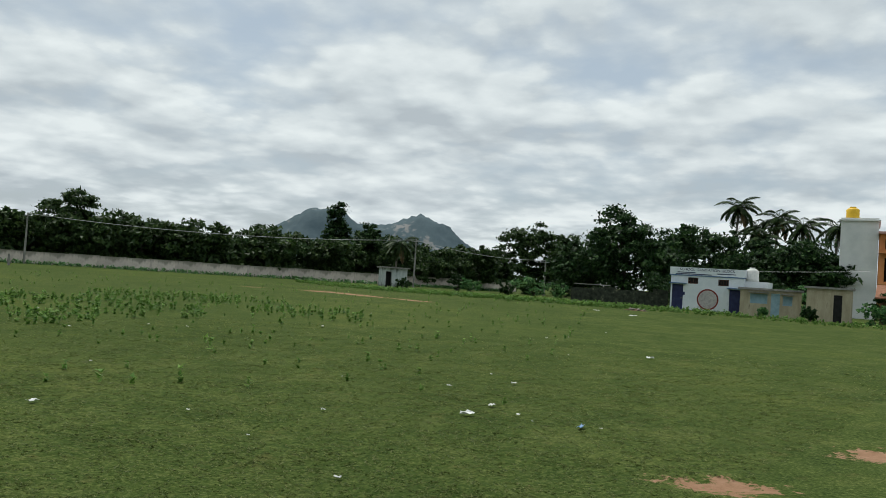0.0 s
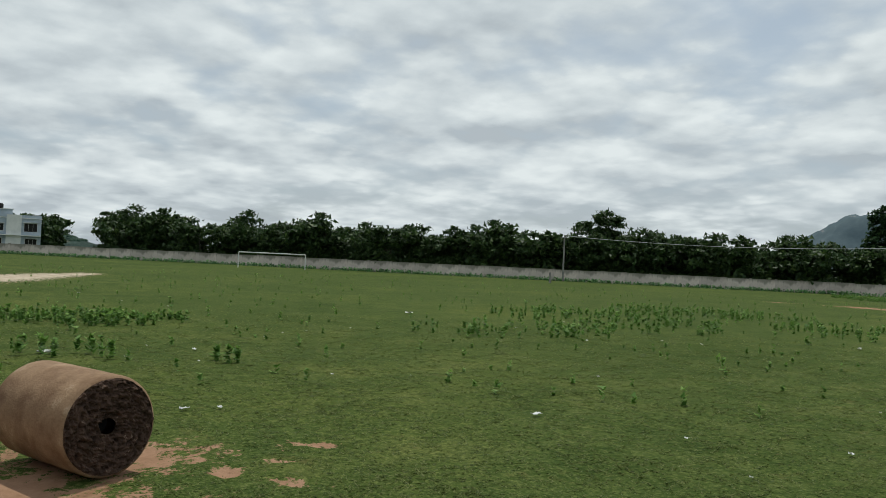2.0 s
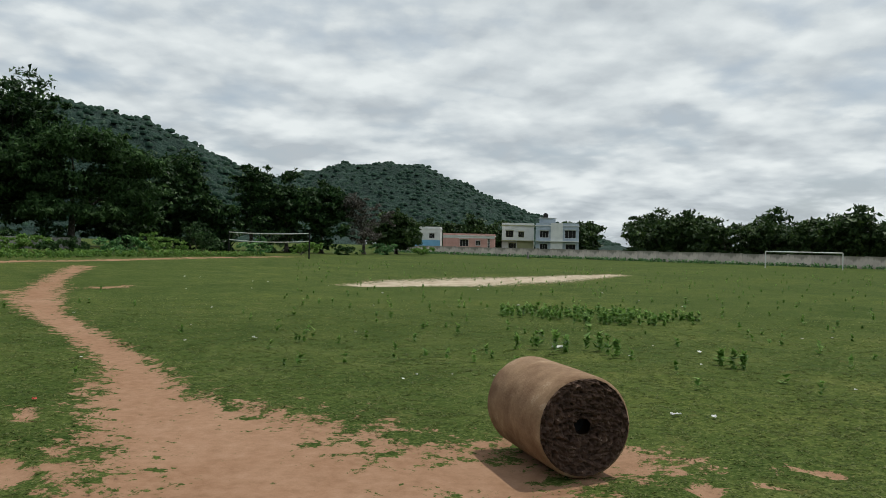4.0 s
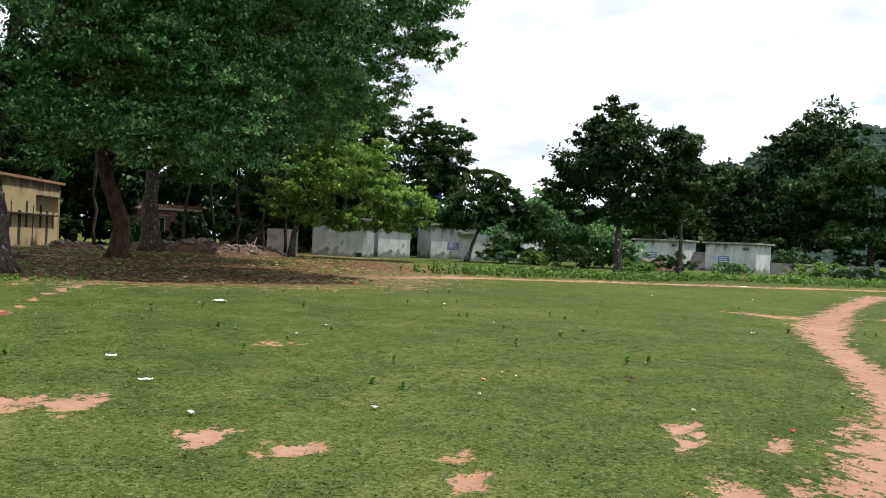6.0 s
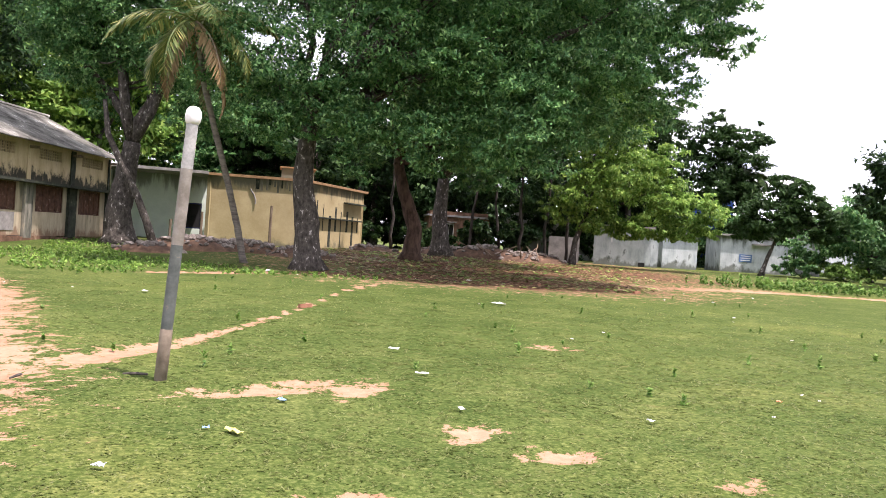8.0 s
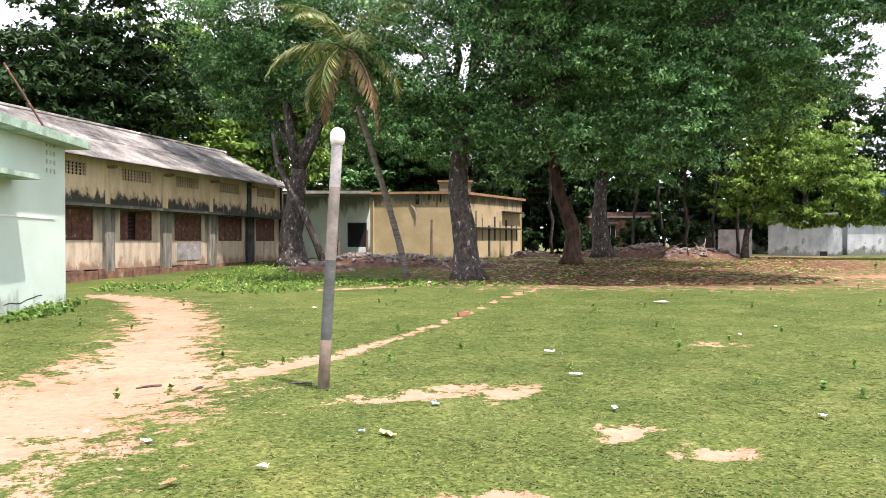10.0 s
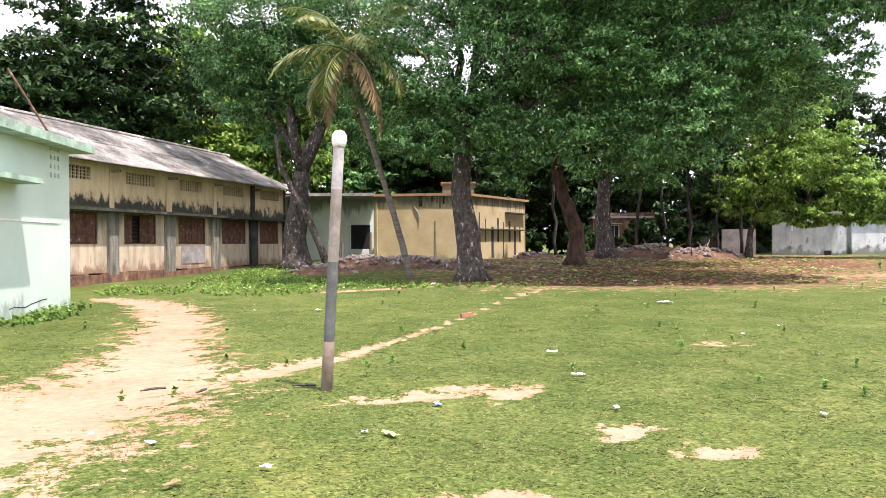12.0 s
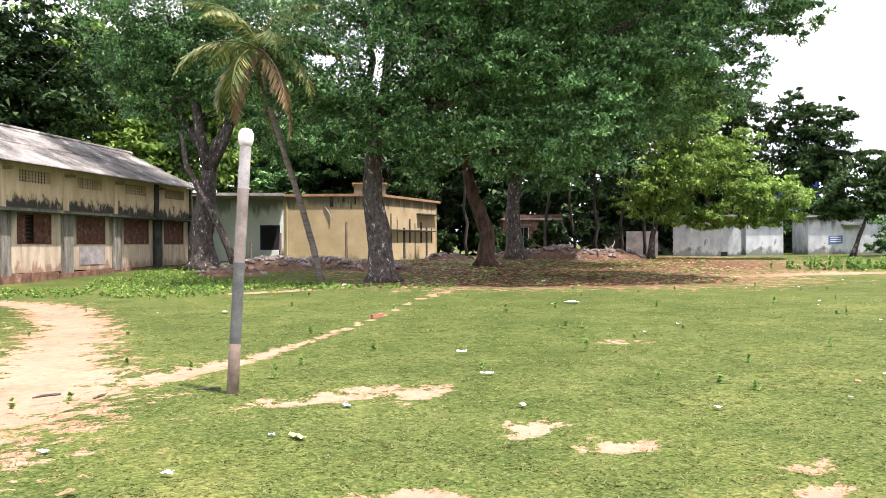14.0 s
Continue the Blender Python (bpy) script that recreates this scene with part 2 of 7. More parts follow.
RUBBLE = mat("rubble", (0.10, 0.085, 0.07), (0.24, 0.21, 0.18), 3, 0.95, 0.4, 30.0, vary=0.3)
MINT = mat("mint_paint", (0.40, 0.53, 0.44), (0.45, 0.58, 0.49), 0.8, 0.7, 0.06, 20.0, (0.34, 0.45, 0.38), 0.8)
MINT_EDGE = mat("mint_edge", (0.14, 0.22, 0.16), (0.32, 0.47, 0.36), 2.2, 0.85, 0.3, 24.0)
CREAM = mat("cream_wall", (0.40, 0.32, 0.175), (0.56, 0.465, 0.285), 1.1, 0.88, 0.12, 18.0, (0.30, 0.24, 0.15), 0.78, stretch=(2.2, 2.2, 0.6))
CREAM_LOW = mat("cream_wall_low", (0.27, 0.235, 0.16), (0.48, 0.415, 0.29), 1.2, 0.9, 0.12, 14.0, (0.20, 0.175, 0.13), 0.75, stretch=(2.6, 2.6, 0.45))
MOULD = mat("mould", (0.014, 0.018, 0.013), (0.046, 0.054, 0.038), 3.0, 0.95, 0.4, 16.0, (0.20, 0.19, 0.13), 0.74)
STREAK = mat("streaked_pilaster", (0.05, 0.055, 0.045), (0.22, 0.215, 0.17), 1.6, 0.92, 0.2, 12.0, (0.42, 0.37, 0.27), 0.75, stretch=(3, 3, 0.5))
PLINTH = mat("plinth_laterite", (0.07, 0.04, 0.025), (0.20, 0.115, 0.07), 3.0, 0.95, 0.6, 22.0, (0.34, 0.26, 0.18), 0.72)
RUST = mat("rusty_shutter", (0.045, 0.019, 0.012), (0.12, 0.055, 0.035), 5.0, 0.75, 0.3, 30.0, (0.24, 0.18, 0.14), 0.68)
# Near-black: shade inside openings put into colour; also black posts and tank.
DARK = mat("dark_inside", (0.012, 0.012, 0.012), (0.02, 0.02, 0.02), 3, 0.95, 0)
ROOF = mat("asbestos_sheet", (0.045, 0.046, 0.038), (0.21, 0.208, 0.18), 0.9, 0.95, 0.4, 7.0, (0.50, 0.495, 0.44), 0.66, vary=0.22, detail=10.0, coord="World")
YELLOW = mat("yellow_wash", (0.32, 0.265, 0.135), (0.42, 0.355, 0.195), 0.8, 0.9, 0.1, 12.0, (0.22, 0.185, 0.105), 0.74)
ORANGE_TRIM = mat("orange_trim", (0.20, 0.125, 0.06), (0.32, 0.20, 0.10), 3, 0.9, 0.1)
PALEGREEN = mat("pale_green_wall", (0.54, 0.64, 0.54), (0.66, 0.75, 0.64), 0.9, 0.9, 0.1, 14.0, (0.36, 0.44, 0.35), 0.78)
WHITEWASH = mat("whitewash", (0.28, 0.32, 0.32), (0.50, 0.545, 0.535), 0.9, 0.9, 0.15, 14.0, (0.14, 0.16, 0.15), 0.70, stretch=(1.8, 1.8, 0.7))
CONCRETE = mat("weathered_concrete", (0.13, 0.13, 0.12), (0.30, 0.29, 0.27), 1.4, 0.95, 0.3, 18.0, (0.38, 0.37, 0.33), 0.75)
BOUNDARY = mat("boundary_plaster", (0.42, 0.36, 0.33), (0.60, 0.53, 0.48), 0.5, 0.92, 0.15, 8.0, (0.30, 0.26, 0.24), 0.74, vary=0.12)
GALV = mat("galvanised_pipe", (0.052, 0.062, 0.055), (0.095, 0.107, 0.096), 5.0, 0.7, 0.1, 40.0, (0.26, 0.18, 0.12), 0.74)
WHITEPAINT = mat("white_paint", (0.56, 0.57, 0.55), (0.70, 0.70, 0.67), 6, 0.55, 0.1, 40.0, (0.42, 0.40, 0.36), 0.74)
CHALK = mat("chalky_pipe", (0.13, 0.115, 0.09), (0.21, 0.195, 0.165), 7, 0.75, 0.1, 40.0, (0.28, 0.22, 0.16), 0.72)
WORN = mat("worn_white_paint", (0.20, 0.205, 0.19), (0.36, 0.36, 0.335), 5, 0.7, 0.12, 40.0, (0.24, 0.22, 0.18), 0.70)
EARTH_DARK = mat("dark_earth", (0.055, 0.032, 0.02), (0.14, 0.085, 0.052), 3, 0.95, 0.5, 18.0, (0.24, 0.16, 0.10), 0.7)
PIPE_FOOT = mat("rusted_foot", (0.12, 0.097, 0.07), (0.20, 0.165, 0.12), 8, 0.9, 0.2)
BLUE_SIGN = mat("blue_board", (0.06, 0.12, 0.24), (0.09, 0.17, 0.32), 4, 0.6, 0.0)
NAVY = mat("navy_door", (0.015, 0.02, 0.07), (0.025, 0.035, 0.10), 3, 0.6, 0.05)
SHEDCREAM = mat("shed_plaster", (0.30, 0.265, 0.18), (0.42, 0.375, 0.265), 1.2, 0.9, 0.12, 12.0, (0.22, 0.19, 0.13), 0.74, stretch=(2, 2, 0.5))
PALEBLUE = mat("pale_blue_door", (0.20, 0.32, 0.38), (0.28, 0.41, 0.47), 3, 0.7, 0.05)
MAROON = mat("maroon_ring", (0.16, 0.03, 0.03), (0.24, 0.06, 0.05), 6, 0.7, 0.05)
EMBLEM = mat("faded_emblem", (0.30, 0.29, 0.28), (0.52, 0.50, 0.48), 5, 0.8, 0.05, 20.0, (0.25, 0.10, 0.09), 0.68)
SANITWHITE = mat("block_white", (0.58, 0.64, 0.68), (0.70, 0.75, 0.77), 0.7, 0.8, 0.06, 10.0, (0.45, 0.49, 0.52), 0.8)
PINK = mat("pink_house", (0.46, 0.25, 0.22), (0.55, 0.32, 0.28), 0.8, 0.85, 0.05)
SKYBLUE = mat("blue_house", (0.16, 0.38, 0.60), (0.22, 0.46, 0.68), 0.8, 0.85, 0.05)
HOUSEWHITE = mat("white_house", (0.56, 0.58, 0.57), (0.68, 0.69, 0.67), 0.6, 0.85, 0.05)
GREYHOUSE = mat("grey_house", (0.30, 0.36, 0.42), (0.40, 0.46, 0.52), 0.6, 0.85, 0.05)
OLIVE = mat("olive_house", (0.30, 0.31, 0.17), (0.38, 0.38, 0.22), 0.8, 0.85, 0.05)
TANKY = mat("yellow_tank", (0.70, 0.42, 0.02), (0.80, 0.50, 0.03), 3, 0.5, 0)
ORANGE = mat("orange_wall", (0.55, 0.22, 0.08), (0.65, 0.29, 0.11), 1, 0.85, 0.05)
PAPER = mat("litter_paper", (0.62, 0.63, 0.62), (0.80, 0.80, 0.78), 9, 0.7, 0.2, vary=0.15)
LITTER_RED = mat("litter_red", (0.5, 0.05, 0.04), (0.62, 0.10, 0.07), 9, 0.6, 0.2)
LITTER_ORANGE = mat("litter_orange", (0.55, 0.20, 0.10), (0.62, 0.27, 0.14), 9, 0.7, 0.2)
LITTER_BLUE = mat("litter_blue", (0.12, 0.25, 0.48), (0.35, 0.48, 0.62), 9, 0.5, 0.1)
LITTER_YELLOW = mat("litter_yellow", (0.55, 0.50, 0.12), (0.66, 0.62, 0.2), 9, 0.7, 0.1)
BRICK = mat("red_brick", (0.20, 0.085, 0.05), (0.30, 0.15, 0.09), 8, 0.9, 0.4)
BLUETARP = mat("blue_tarp", (0.02, 0.06, 0.26), (0.04, 0.10, 0.36), 3, 0.5, 0.2)
WOOD = mat("weathered_wood", (0.10, 0.075, 0.05), (0.22, 0.17, 0.12), 6, 0.9, 0.4, 40.0, stretch=(3, 3, 0.3))
NETROPE = mat("net_tape", (0.55, 0.55, 0.52), (0.68, 0.68, 0.64), 8, 0.8, 0)
WIRE = mat("wire", (0.30, 0.31, 0.32), (0.4, 0.41, 0.42), 4, 0.6, 0, metal=0.6)
# Haze over the wooded hills is mixed into these greens as blue.
FOREST = mat("hazy_forest_slope", (0.006, 0.022, 0.017), (0.018, 0.047, 0.034), 0.07, 0.95, 1.0, 0.20, (0.040, 0.070, 0.052), 0.68, dist=14.0)
WOODS = leaf_mat("hill_woods", (0.015, 0.036, 0.025), (0.021, 0.049, 0.033), (0.033, 0.064, 0.042), 0.05, 0.05, 0.8, 1.2)
# The far hill's blue is air haze, put into its base colour.
ROCKHILL = mat("hazy_rock_hill", (0.042, 0.070, 0.088), (0.080, 0.115, 0.132), 0.006, 0.95, 0, 0.05, (0.22, 0.22, 0.22), 0.66)


BLACK_MOULD, GREEN_DAMP, RED_SPLASH = (0.022, 0.026, 0.018), (0.085, 0.095, 0.070), (0.17, 0.10, 0.06)
UPPER = CREAM.copy()
stain(UPPER, 2.75, 3.6, BLACK_MOULD, 2.6, 0.7, 0.96, 0.12)
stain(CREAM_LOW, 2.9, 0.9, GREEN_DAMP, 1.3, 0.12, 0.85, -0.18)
stain(CREAM_LOW, 0.45, 1.25, RED_SPLASH, 2.2, 0.5, 0.8, 0.0)
stain(YELLOW, 4.2, 3.1, GREEN_DAMP, 1.8, 0.14, 0.8, 0.0)
stain(YELLOW, 0.3, 1.3, GREEN_DAMP, 1.6, 0.4, 0.7, 0.0)
stain(WHITEWASH, 0.0, 0.8, GREEN_DAMP, 2.0, 0.5, 0.8, 0.0)
stain(WHITEWASH, 2.6, 1.5, GREEN_DAMP, 2.0, 0.15, 0.75, -0.1)
stain(MINT, -0.1, 0.8, GREEN_DAMP, 2.0, 0.6, 0.55, -0.05)
stain(PALEGREEN, 3.6, 2.2, GREEN_DAMP, 1.6, 0.15, 0.7, 0.0)
stain(BOUNDARY, 1.45, 0.4, GREEN_DAMP, 0.9, 0.2, 0.6, -0.15)


def ground_mat():
    """Short grass with bare red earth where the mask says, ragged by noise."""
    m = bpy.data.materials.new("field_ground")
    m.use_nodes = True
    t = m.node_tree
    b = t.nodes["Principled BSDF"]
    co = t.nodes.new("ShaderNodeTexCoord")

    def noise_n(scale, detail=5.0, rough=0.6):
        n = t.nodes.new("ShaderNodeTexNoise")
        n.inputs["Scale"].default_value, n.inputs["Detail"].default_value, n.inputs["Roughness"].default_value = scale, detail, rough
        t.links.new(co.outputs["Object"], n.inputs["Vector"])
        return n.outputs["Fac"]

    def ramp(fac, stops):
        r = t.nodes.new("ShaderNodeValToRGB")
        e = r.color_ramp.elements
        e[0].position, e[0].color = stops[0][0], (*stops[0][1], 1)
        e[1].position, e[1].color = stops[-1][0], (*stops[-1][1], 1)
        for p, c in stops[1:-1]:
            e.new(p).color = (*c, 1)
        t.links.new(fac, r.inputs[0])
        return r.outputs[0]

    def mixc(f, a, c, kind="MIX"):
        n = t.nodes.new("ShaderNodeMix")
        n.data_type = "RGBA"
        n.blend_type = kind
        if isinstance(f, float):
            n.inputs[0].default_value = f
        else:
            t.links.new(f, n.inputs[0])
        t.links.new(a, n.inputs[6])
        t.links.new(c, n.inputs[7])
        return n.outputs[2]

    # The fine noise also colours in the dark shade between blades.
    grass_a = ramp(noise_n(26.0, 8.0, 0.75), [(0.38, (0.028, 0.050, 0.012)), (0.50, (0.066, 0.100, 0.024)), (0.62, (0.180, 0.208, 0.070))])
    grass_b = ramp(noise_n(0.9, 9.0, 0.7), [(0.36, (0.034, 0.060, 0.013)), (0.50, (0.066, 0.096, 0.022)), (0.64, (0.125, 0.142, 0.044))])
    grass = mixc(0.42, grass_a, grass_b)
    # Multiplied over the grass: shade between tufts, put into the colour.
    tuft_shade = ramp(noise_n(6.5, 7.0, 0.68), [(0.36, (0.66, 0.68, 0.66)), (0.50, (0.79, 0.79, 0.79)), (0.64, (0.95, 0.92, 0.92))])
    grass = mixc(1.0, grass, tuft_shade, "MULTIPLY")
    wide = ramp(noise_n(0.11, 6.0, 0.65), [(0.36, (0.80, 0.85, 0.80)), (0.52, (1.0, 1.0, 1.0)), (0.66, (1.22, 1.14, 1.08))])
    grass = mixc(1.0, grass, wide, "MULTIPLY")
    dry = ramp(noise_n(1.7, 7.0, 0.7), [(0.60, (0, 0, 0)), (0.74, (0.55, 0.55, 0.55))])
    straw = ramp(noise_n(40.0, 3.0), [(0.35, (0.11, 0.095, 0.035)), (0.65, (0.18, 0.145, 0.06))])
    grass = mixc(dry, grass, straw)
    earth_f = ramp(noise_n(9.0, 8.0, 0.7), [(0.30, (0.185, 0.106, 0.060)), (0.52, (0.29, 0.172, 0.108)), (0.72, (0.365, 0.235, 0.160))])
    earth_b = ramp(noise_n(0.6, 4.0), [(0.35, (0.235, 0.130, 0.078)), (0.62, (0.345, 0.218, 0.146))])
    earth = mixc(0.45, earth_f, earth_b)
    # Litter-strewn yard earth, with tree shade and sun flecks put into its colours.
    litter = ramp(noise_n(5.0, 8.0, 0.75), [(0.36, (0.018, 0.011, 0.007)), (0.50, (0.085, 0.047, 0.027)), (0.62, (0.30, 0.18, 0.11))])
    pale = ramp(noise_n(1.2, 6.0), [(0.35, (0.33, 0.27, 0.20)), (0.65, (0.50, 0.42, 0.33))])

    def attr(name):
        a = t.nodes.new("ShaderNodeAttribute")
        a.attribute_name = name
        return a.outputs["Fac"]

    def ragged(mask, scale, amount, lo, hi):
        n = noise_n(scale, 9.0, 0.7)
        ma = t.nodes.new("ShaderNodeMath")
        ma.operation = "MULTIPLY_ADD"
        ma.inputs[1].default_value, ma.inputs[2].default_value = amount, -amount / 2
        t.links.new(n, ma.inputs[0])
        ad = t.nodes.new("ShaderNodeMath")
        t.links.new(ma.outputs[0], ad.inputs[0])
        t.links.new(mask, ad.inputs[1])
        mr = t.nodes.new("ShaderNodeMapRange")
        mr.interpolation_type = "SMOOTHSTEP"
        mr.inputs["From Min"].default_value, mr.inputs["From Max"].default_value = lo, hi
        t.links.new(ad.outputs[0], mr.inputs[0])
        return mr.outputs[0]

    earth = mixc(attr("pale"), earth, pale)
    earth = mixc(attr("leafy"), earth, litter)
    f = ragged(attr("bare"), 3.6, 2.3, 0.30, 0.86)
    f = ragged(f, 20.0, 2.6, 0.36, 0.64)
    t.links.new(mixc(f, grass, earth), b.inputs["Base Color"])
    b.inputs["Roughness"].default_value = 0.95
    b.inputs["Specular IOR Level"].default_value = 0.03
    bp = t.nodes.new("ShaderNodeBump")
    bp.inputs["Strength"].default_value, bp.inputs["Distance"].default_value = 0.45, 0.02
    t.links.new(noise_n(30.0, 8.0, 0.75), bp.inputs["Height"])
    t.links.new(bp.outputs[0], b.inputs["Normal"])
    return m


GROUND = ground_mat()

# ---- mesh helpers ----


class Mesh:
    """Collects faces; make() links them as one mesh object."""

    def __init__(self):
        self.v, self.f, self.weld = [], [], False

    def add(self, verts, faces, m=None):
        k = len(self.v)
        self.v += [tuple(m @ Vector(p)) if m else tuple(p) for p in verts]
        self.f += [tuple(i + k for i in f) for f in faces]
        return self

    def box(self, x0, x1, y0, y1, z0, z1, m=None):
        return self.prism([(x0, y0), (x1, y0), (x1, y1), (x0, y1)], z0, z1, m)

    def prism(self, poly, z0, z1, m=None):
        n = len(poly)
        v = [(x, y, z0) for x, y in poly] + [(x, y, z1) for x, y in poly]
        f = [tuple(reversed(range(n))), tuple(range(n, 2 * n))] + [(i, (i + 1) % n, n + (i + 1) % n, n + i) for i in range(n)]
        return self.add(v, f, m)

    def tube(self, pts, radii, seg=8, m=None, rough=0.0, seed=0):
        r = random.Random(seed)
        v, f = [], []
        pts = [Vector(p) for p in pts]
        for i, p in enumerate(pts):
            d = (pts[min(i + 1, len(pts) - 1)] - pts[max(i - 1, 0)]).normalized()
            if i == 0:
                a = d.cross(Vector((0, 0, 1)) if abs(d.z) < 0.95 else Vector((1, 0, 0))).normalized()
            else:
                a = (a - d * a.dot(d)).normalized()
            b = d.cross(a)
            for s in range(seg):
                w = 2 * math.pi * s / seg
                q = radii[i] * (1 + rough * (r.random() - 0.5))
                v.append(p + (a * math.cos(w) + b * math.sin(w)) * q)
        for i in range(len(pts) - 1):
            for s in range(seg):
                f.append((i * seg + s, i * seg + (s + 1) % seg, (i + 1) * seg + (s + 1) % seg, (i + 1) * seg + s))
        n = len(pts) - 1
        f.append(tuple(reversed(range(seg))))
        f.append(tuple(n * seg + s for s in range(seg)))
        return self.add(v, f, m)

    def data(self, name, material, smooth=False):
        me = bpy.data.meshes.new(name)
        me.from_pydata([tuple(p) for p in self.v], [], self.f)
        me.materials.append(material)
        if smooth:
            me.polygons.foreach_set("use_smooth", [True] * len(me.polygons))
        bm = bmesh.new()
        bm.from_mesh(me)
        if self.weld:
            bmesh.ops.remove_doubles(bm, verts=bm.verts, dist=0.0005)
        bmesh.ops.recalc_face_normals(bm, faces=bm.faces)
        bm.to_mesh(me)
        bm.free()
        return me

    def make(self, name, material, parent=None, label="", smooth=False):
        ob = new(name, self.data(name, material, smooth))
        if parent:
            ob.parent = parent
        return tagged(ob, label)


def thing(name, m, label, category, group="", kind=""):
    """An Empty at the base of a thing."""
    ob = new(name)
    ob.matrix_world = m
    return tagged(ob, label, category, group, kind)


def share(name, me, parent, m, label=""):
    """A part on shared mesh data."""
    ob = new(name, me)
    ob.parent = parent
    ob.matrix_basis = m
    return tagged(ob, label)


def wall_with(mesh, x0, x1, z0, z1, y0, y1, holes):
    """A wall along x with openings that go through."""
    mesh.weld = True
    xs = sorted({x0, x1, *[h[0] for h in holes], *[h[1] for h in holes]})
    for a, b in zip(xs, xs[1:]):
        zs = [z0]
        for h in sorted((h for h in holes if h[0] <= a and h[1] >= b), key=lambda h: h[2]):
            zs += [h[2], h[3]]
        zs.append(z1)
        for lo, hi in zip(zs[::2], zs[1::2]):
            if hi - lo > 0.001:
                mesh.box(a, b, y0, y1, lo, hi)
    return mesh


def smooth(a, b, x):
    t = min(max((x - a) / (b - a), 0.0), 1.0)
    return t * t * (3 - 2 * t)


def gz(x, y):
    """Height of the ground: the field rises to the trees and to the far buildings."""
    m = -y
    z = 0.0065 * min(max(m, 0), 26) + 0.027 * min(max(m - 26, 0), 17)
    if y > 0:
        z += 0.0042 * min(y, 70) * smooth(-38, -12, x)
    return z


HOME = (-0.4, 0.5)
START = (1.25, -0.6)
MID = (0.6, 0.5)


def spot(bearing, dist, origin=HOME):
    a = radians(bearing)
    return origin[0] - math.sin(a) * dist, origin[1] + math.cos(a) * dist

# ---- ground ----
# bare ground: lines of (points, half width), patches (x, y, radius along, radius across, turn)
TRAILS = [
    ([(-4.2, -0.7), (-5.5, -1.5), (-6.8, -2.85), (-8.85, -3.95), (-11.2, -5.8), (-14.6, -8.6), (-17.6, -10.7), (-25.4, -15.0), (-38.5, -21.2)], [1.7, 1.25, 0.62, 0.34, 0.32, 0.40, 0.62, 0.45, 0.6]),
    ([(3.9, -3.6), (3.3, -6.0), (2.85, -7.8), (3.6, -10.6), (4.7, -14.6), (6.6, -18.5), (8.6, -20.3)], [2.0, 1.5, 1.15, 0.72, 0.75, 0.7, 0.4]),
    ([(3.3, -22.0), (-2.5, -26.6), (-19.8, -29.2), (-28.5, -28.1), (-37.6, -26.8), (-48.0, -25.2), (-61.0, -23.9), (-77.0, -20.6)], [0.2, 0.8, 0.8, 0.6, 0.7, 0.9, 1.3, 1.2]),
    ([(1.7, -8.4), (1.1, -9.4), (0.36, -11.3), (-0.71, -14.5), (-1.77, -18.9), (-2.8, -22.0)], [0.36, 0.22, 0.11, 0.08, 0.07, 0.2]),
    ([(-33.6, 47.3), (-27.7, 47.6), (-22.2, 44.6), (-16.3, 40.8)], [0.5, 1.0, 0.7, 0.5]),
]
AREAS = [
    (-0.05, -6.9, 0.75, 0.22, 20), (-0.95, -7.1, 0.42, 0.28, 60), (-0.6, -7.35, 0.5, 0.14, 20), (-1.75, -5.6, 0.38, 0.20, 70), (-2.24, -4.95, 0.30, 0.20, 10),
    (-2.96, -3.7, 0.35, 0.10, 40), (-4.17, -10.63, 0.35, 0.2, 0), (-0.69, -4.0, 0.3, 0.12, 0), (-3.24, -4.26, 0.25, 0.1, 30),
    (-5.62, -4.31, 0.42, 0.13, 20), (-6.05, -3.6, 0.35, 0.12, 40), (-4.49, -2.7, 0.45, 0.20, 40), (-5.3, -3.9, 0.5, 0.10, 30),
    (-19.2, -13.3, 0.6, 1.4, 0), (-23.0, -11.7, 1.4, 0.4, 0),
    (-5.0, 0.35, 1.0, 0.85, 60), (-5.6, 1.2, 0.9, 0.55, 70), (-5.38, 2.93, 0.22, 0.10, 40), (-5.0, 2.42, 0.14, 0.07, 40), (-4.35, 2.33, 0.2, 0.10, 40), (-4.85, 1.95, 0.2, 0.1, 0),
    (0.95, 6.5, 0.5, 0.26, 20), (2.6, 9.2, 0.6, 0.4, 30),
]
# ovals under the yard trees where shade is coloured into the earth
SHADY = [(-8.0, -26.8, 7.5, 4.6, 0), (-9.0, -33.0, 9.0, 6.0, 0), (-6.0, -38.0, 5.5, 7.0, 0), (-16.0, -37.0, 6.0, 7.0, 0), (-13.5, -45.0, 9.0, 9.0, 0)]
SAND = ([(-29.0, -5.0), (-32.5, -2.6), (-38.5, 0.8), (-50.0, 7.0)], [0.9, 2.3, 2.5, 0.9])


def line_mask(X, Y, pts, widths):
    best = np.full(X.shape, -9.0)
    for (a, b), (wa, wb) in zip(zip(pts, pts[1:]), zip(widths, widths[1:])):
        ax, ay, dx, dy = a[0], a[1], b[0] - a[0], b[1] - a[1]
        t = np.clip(((X - ax) * dx + (Y - ay) * dy) / (dx * dx + dy * dy), 0, 1)
        d = np.hypot(X - ax - t * dx, Y - ay - t * dy)
        w = wa + (wb - wa) * t
        best = np.maximum(best, 1 - 0.5 * d / w)
    return np.clip(best, 0, 1)


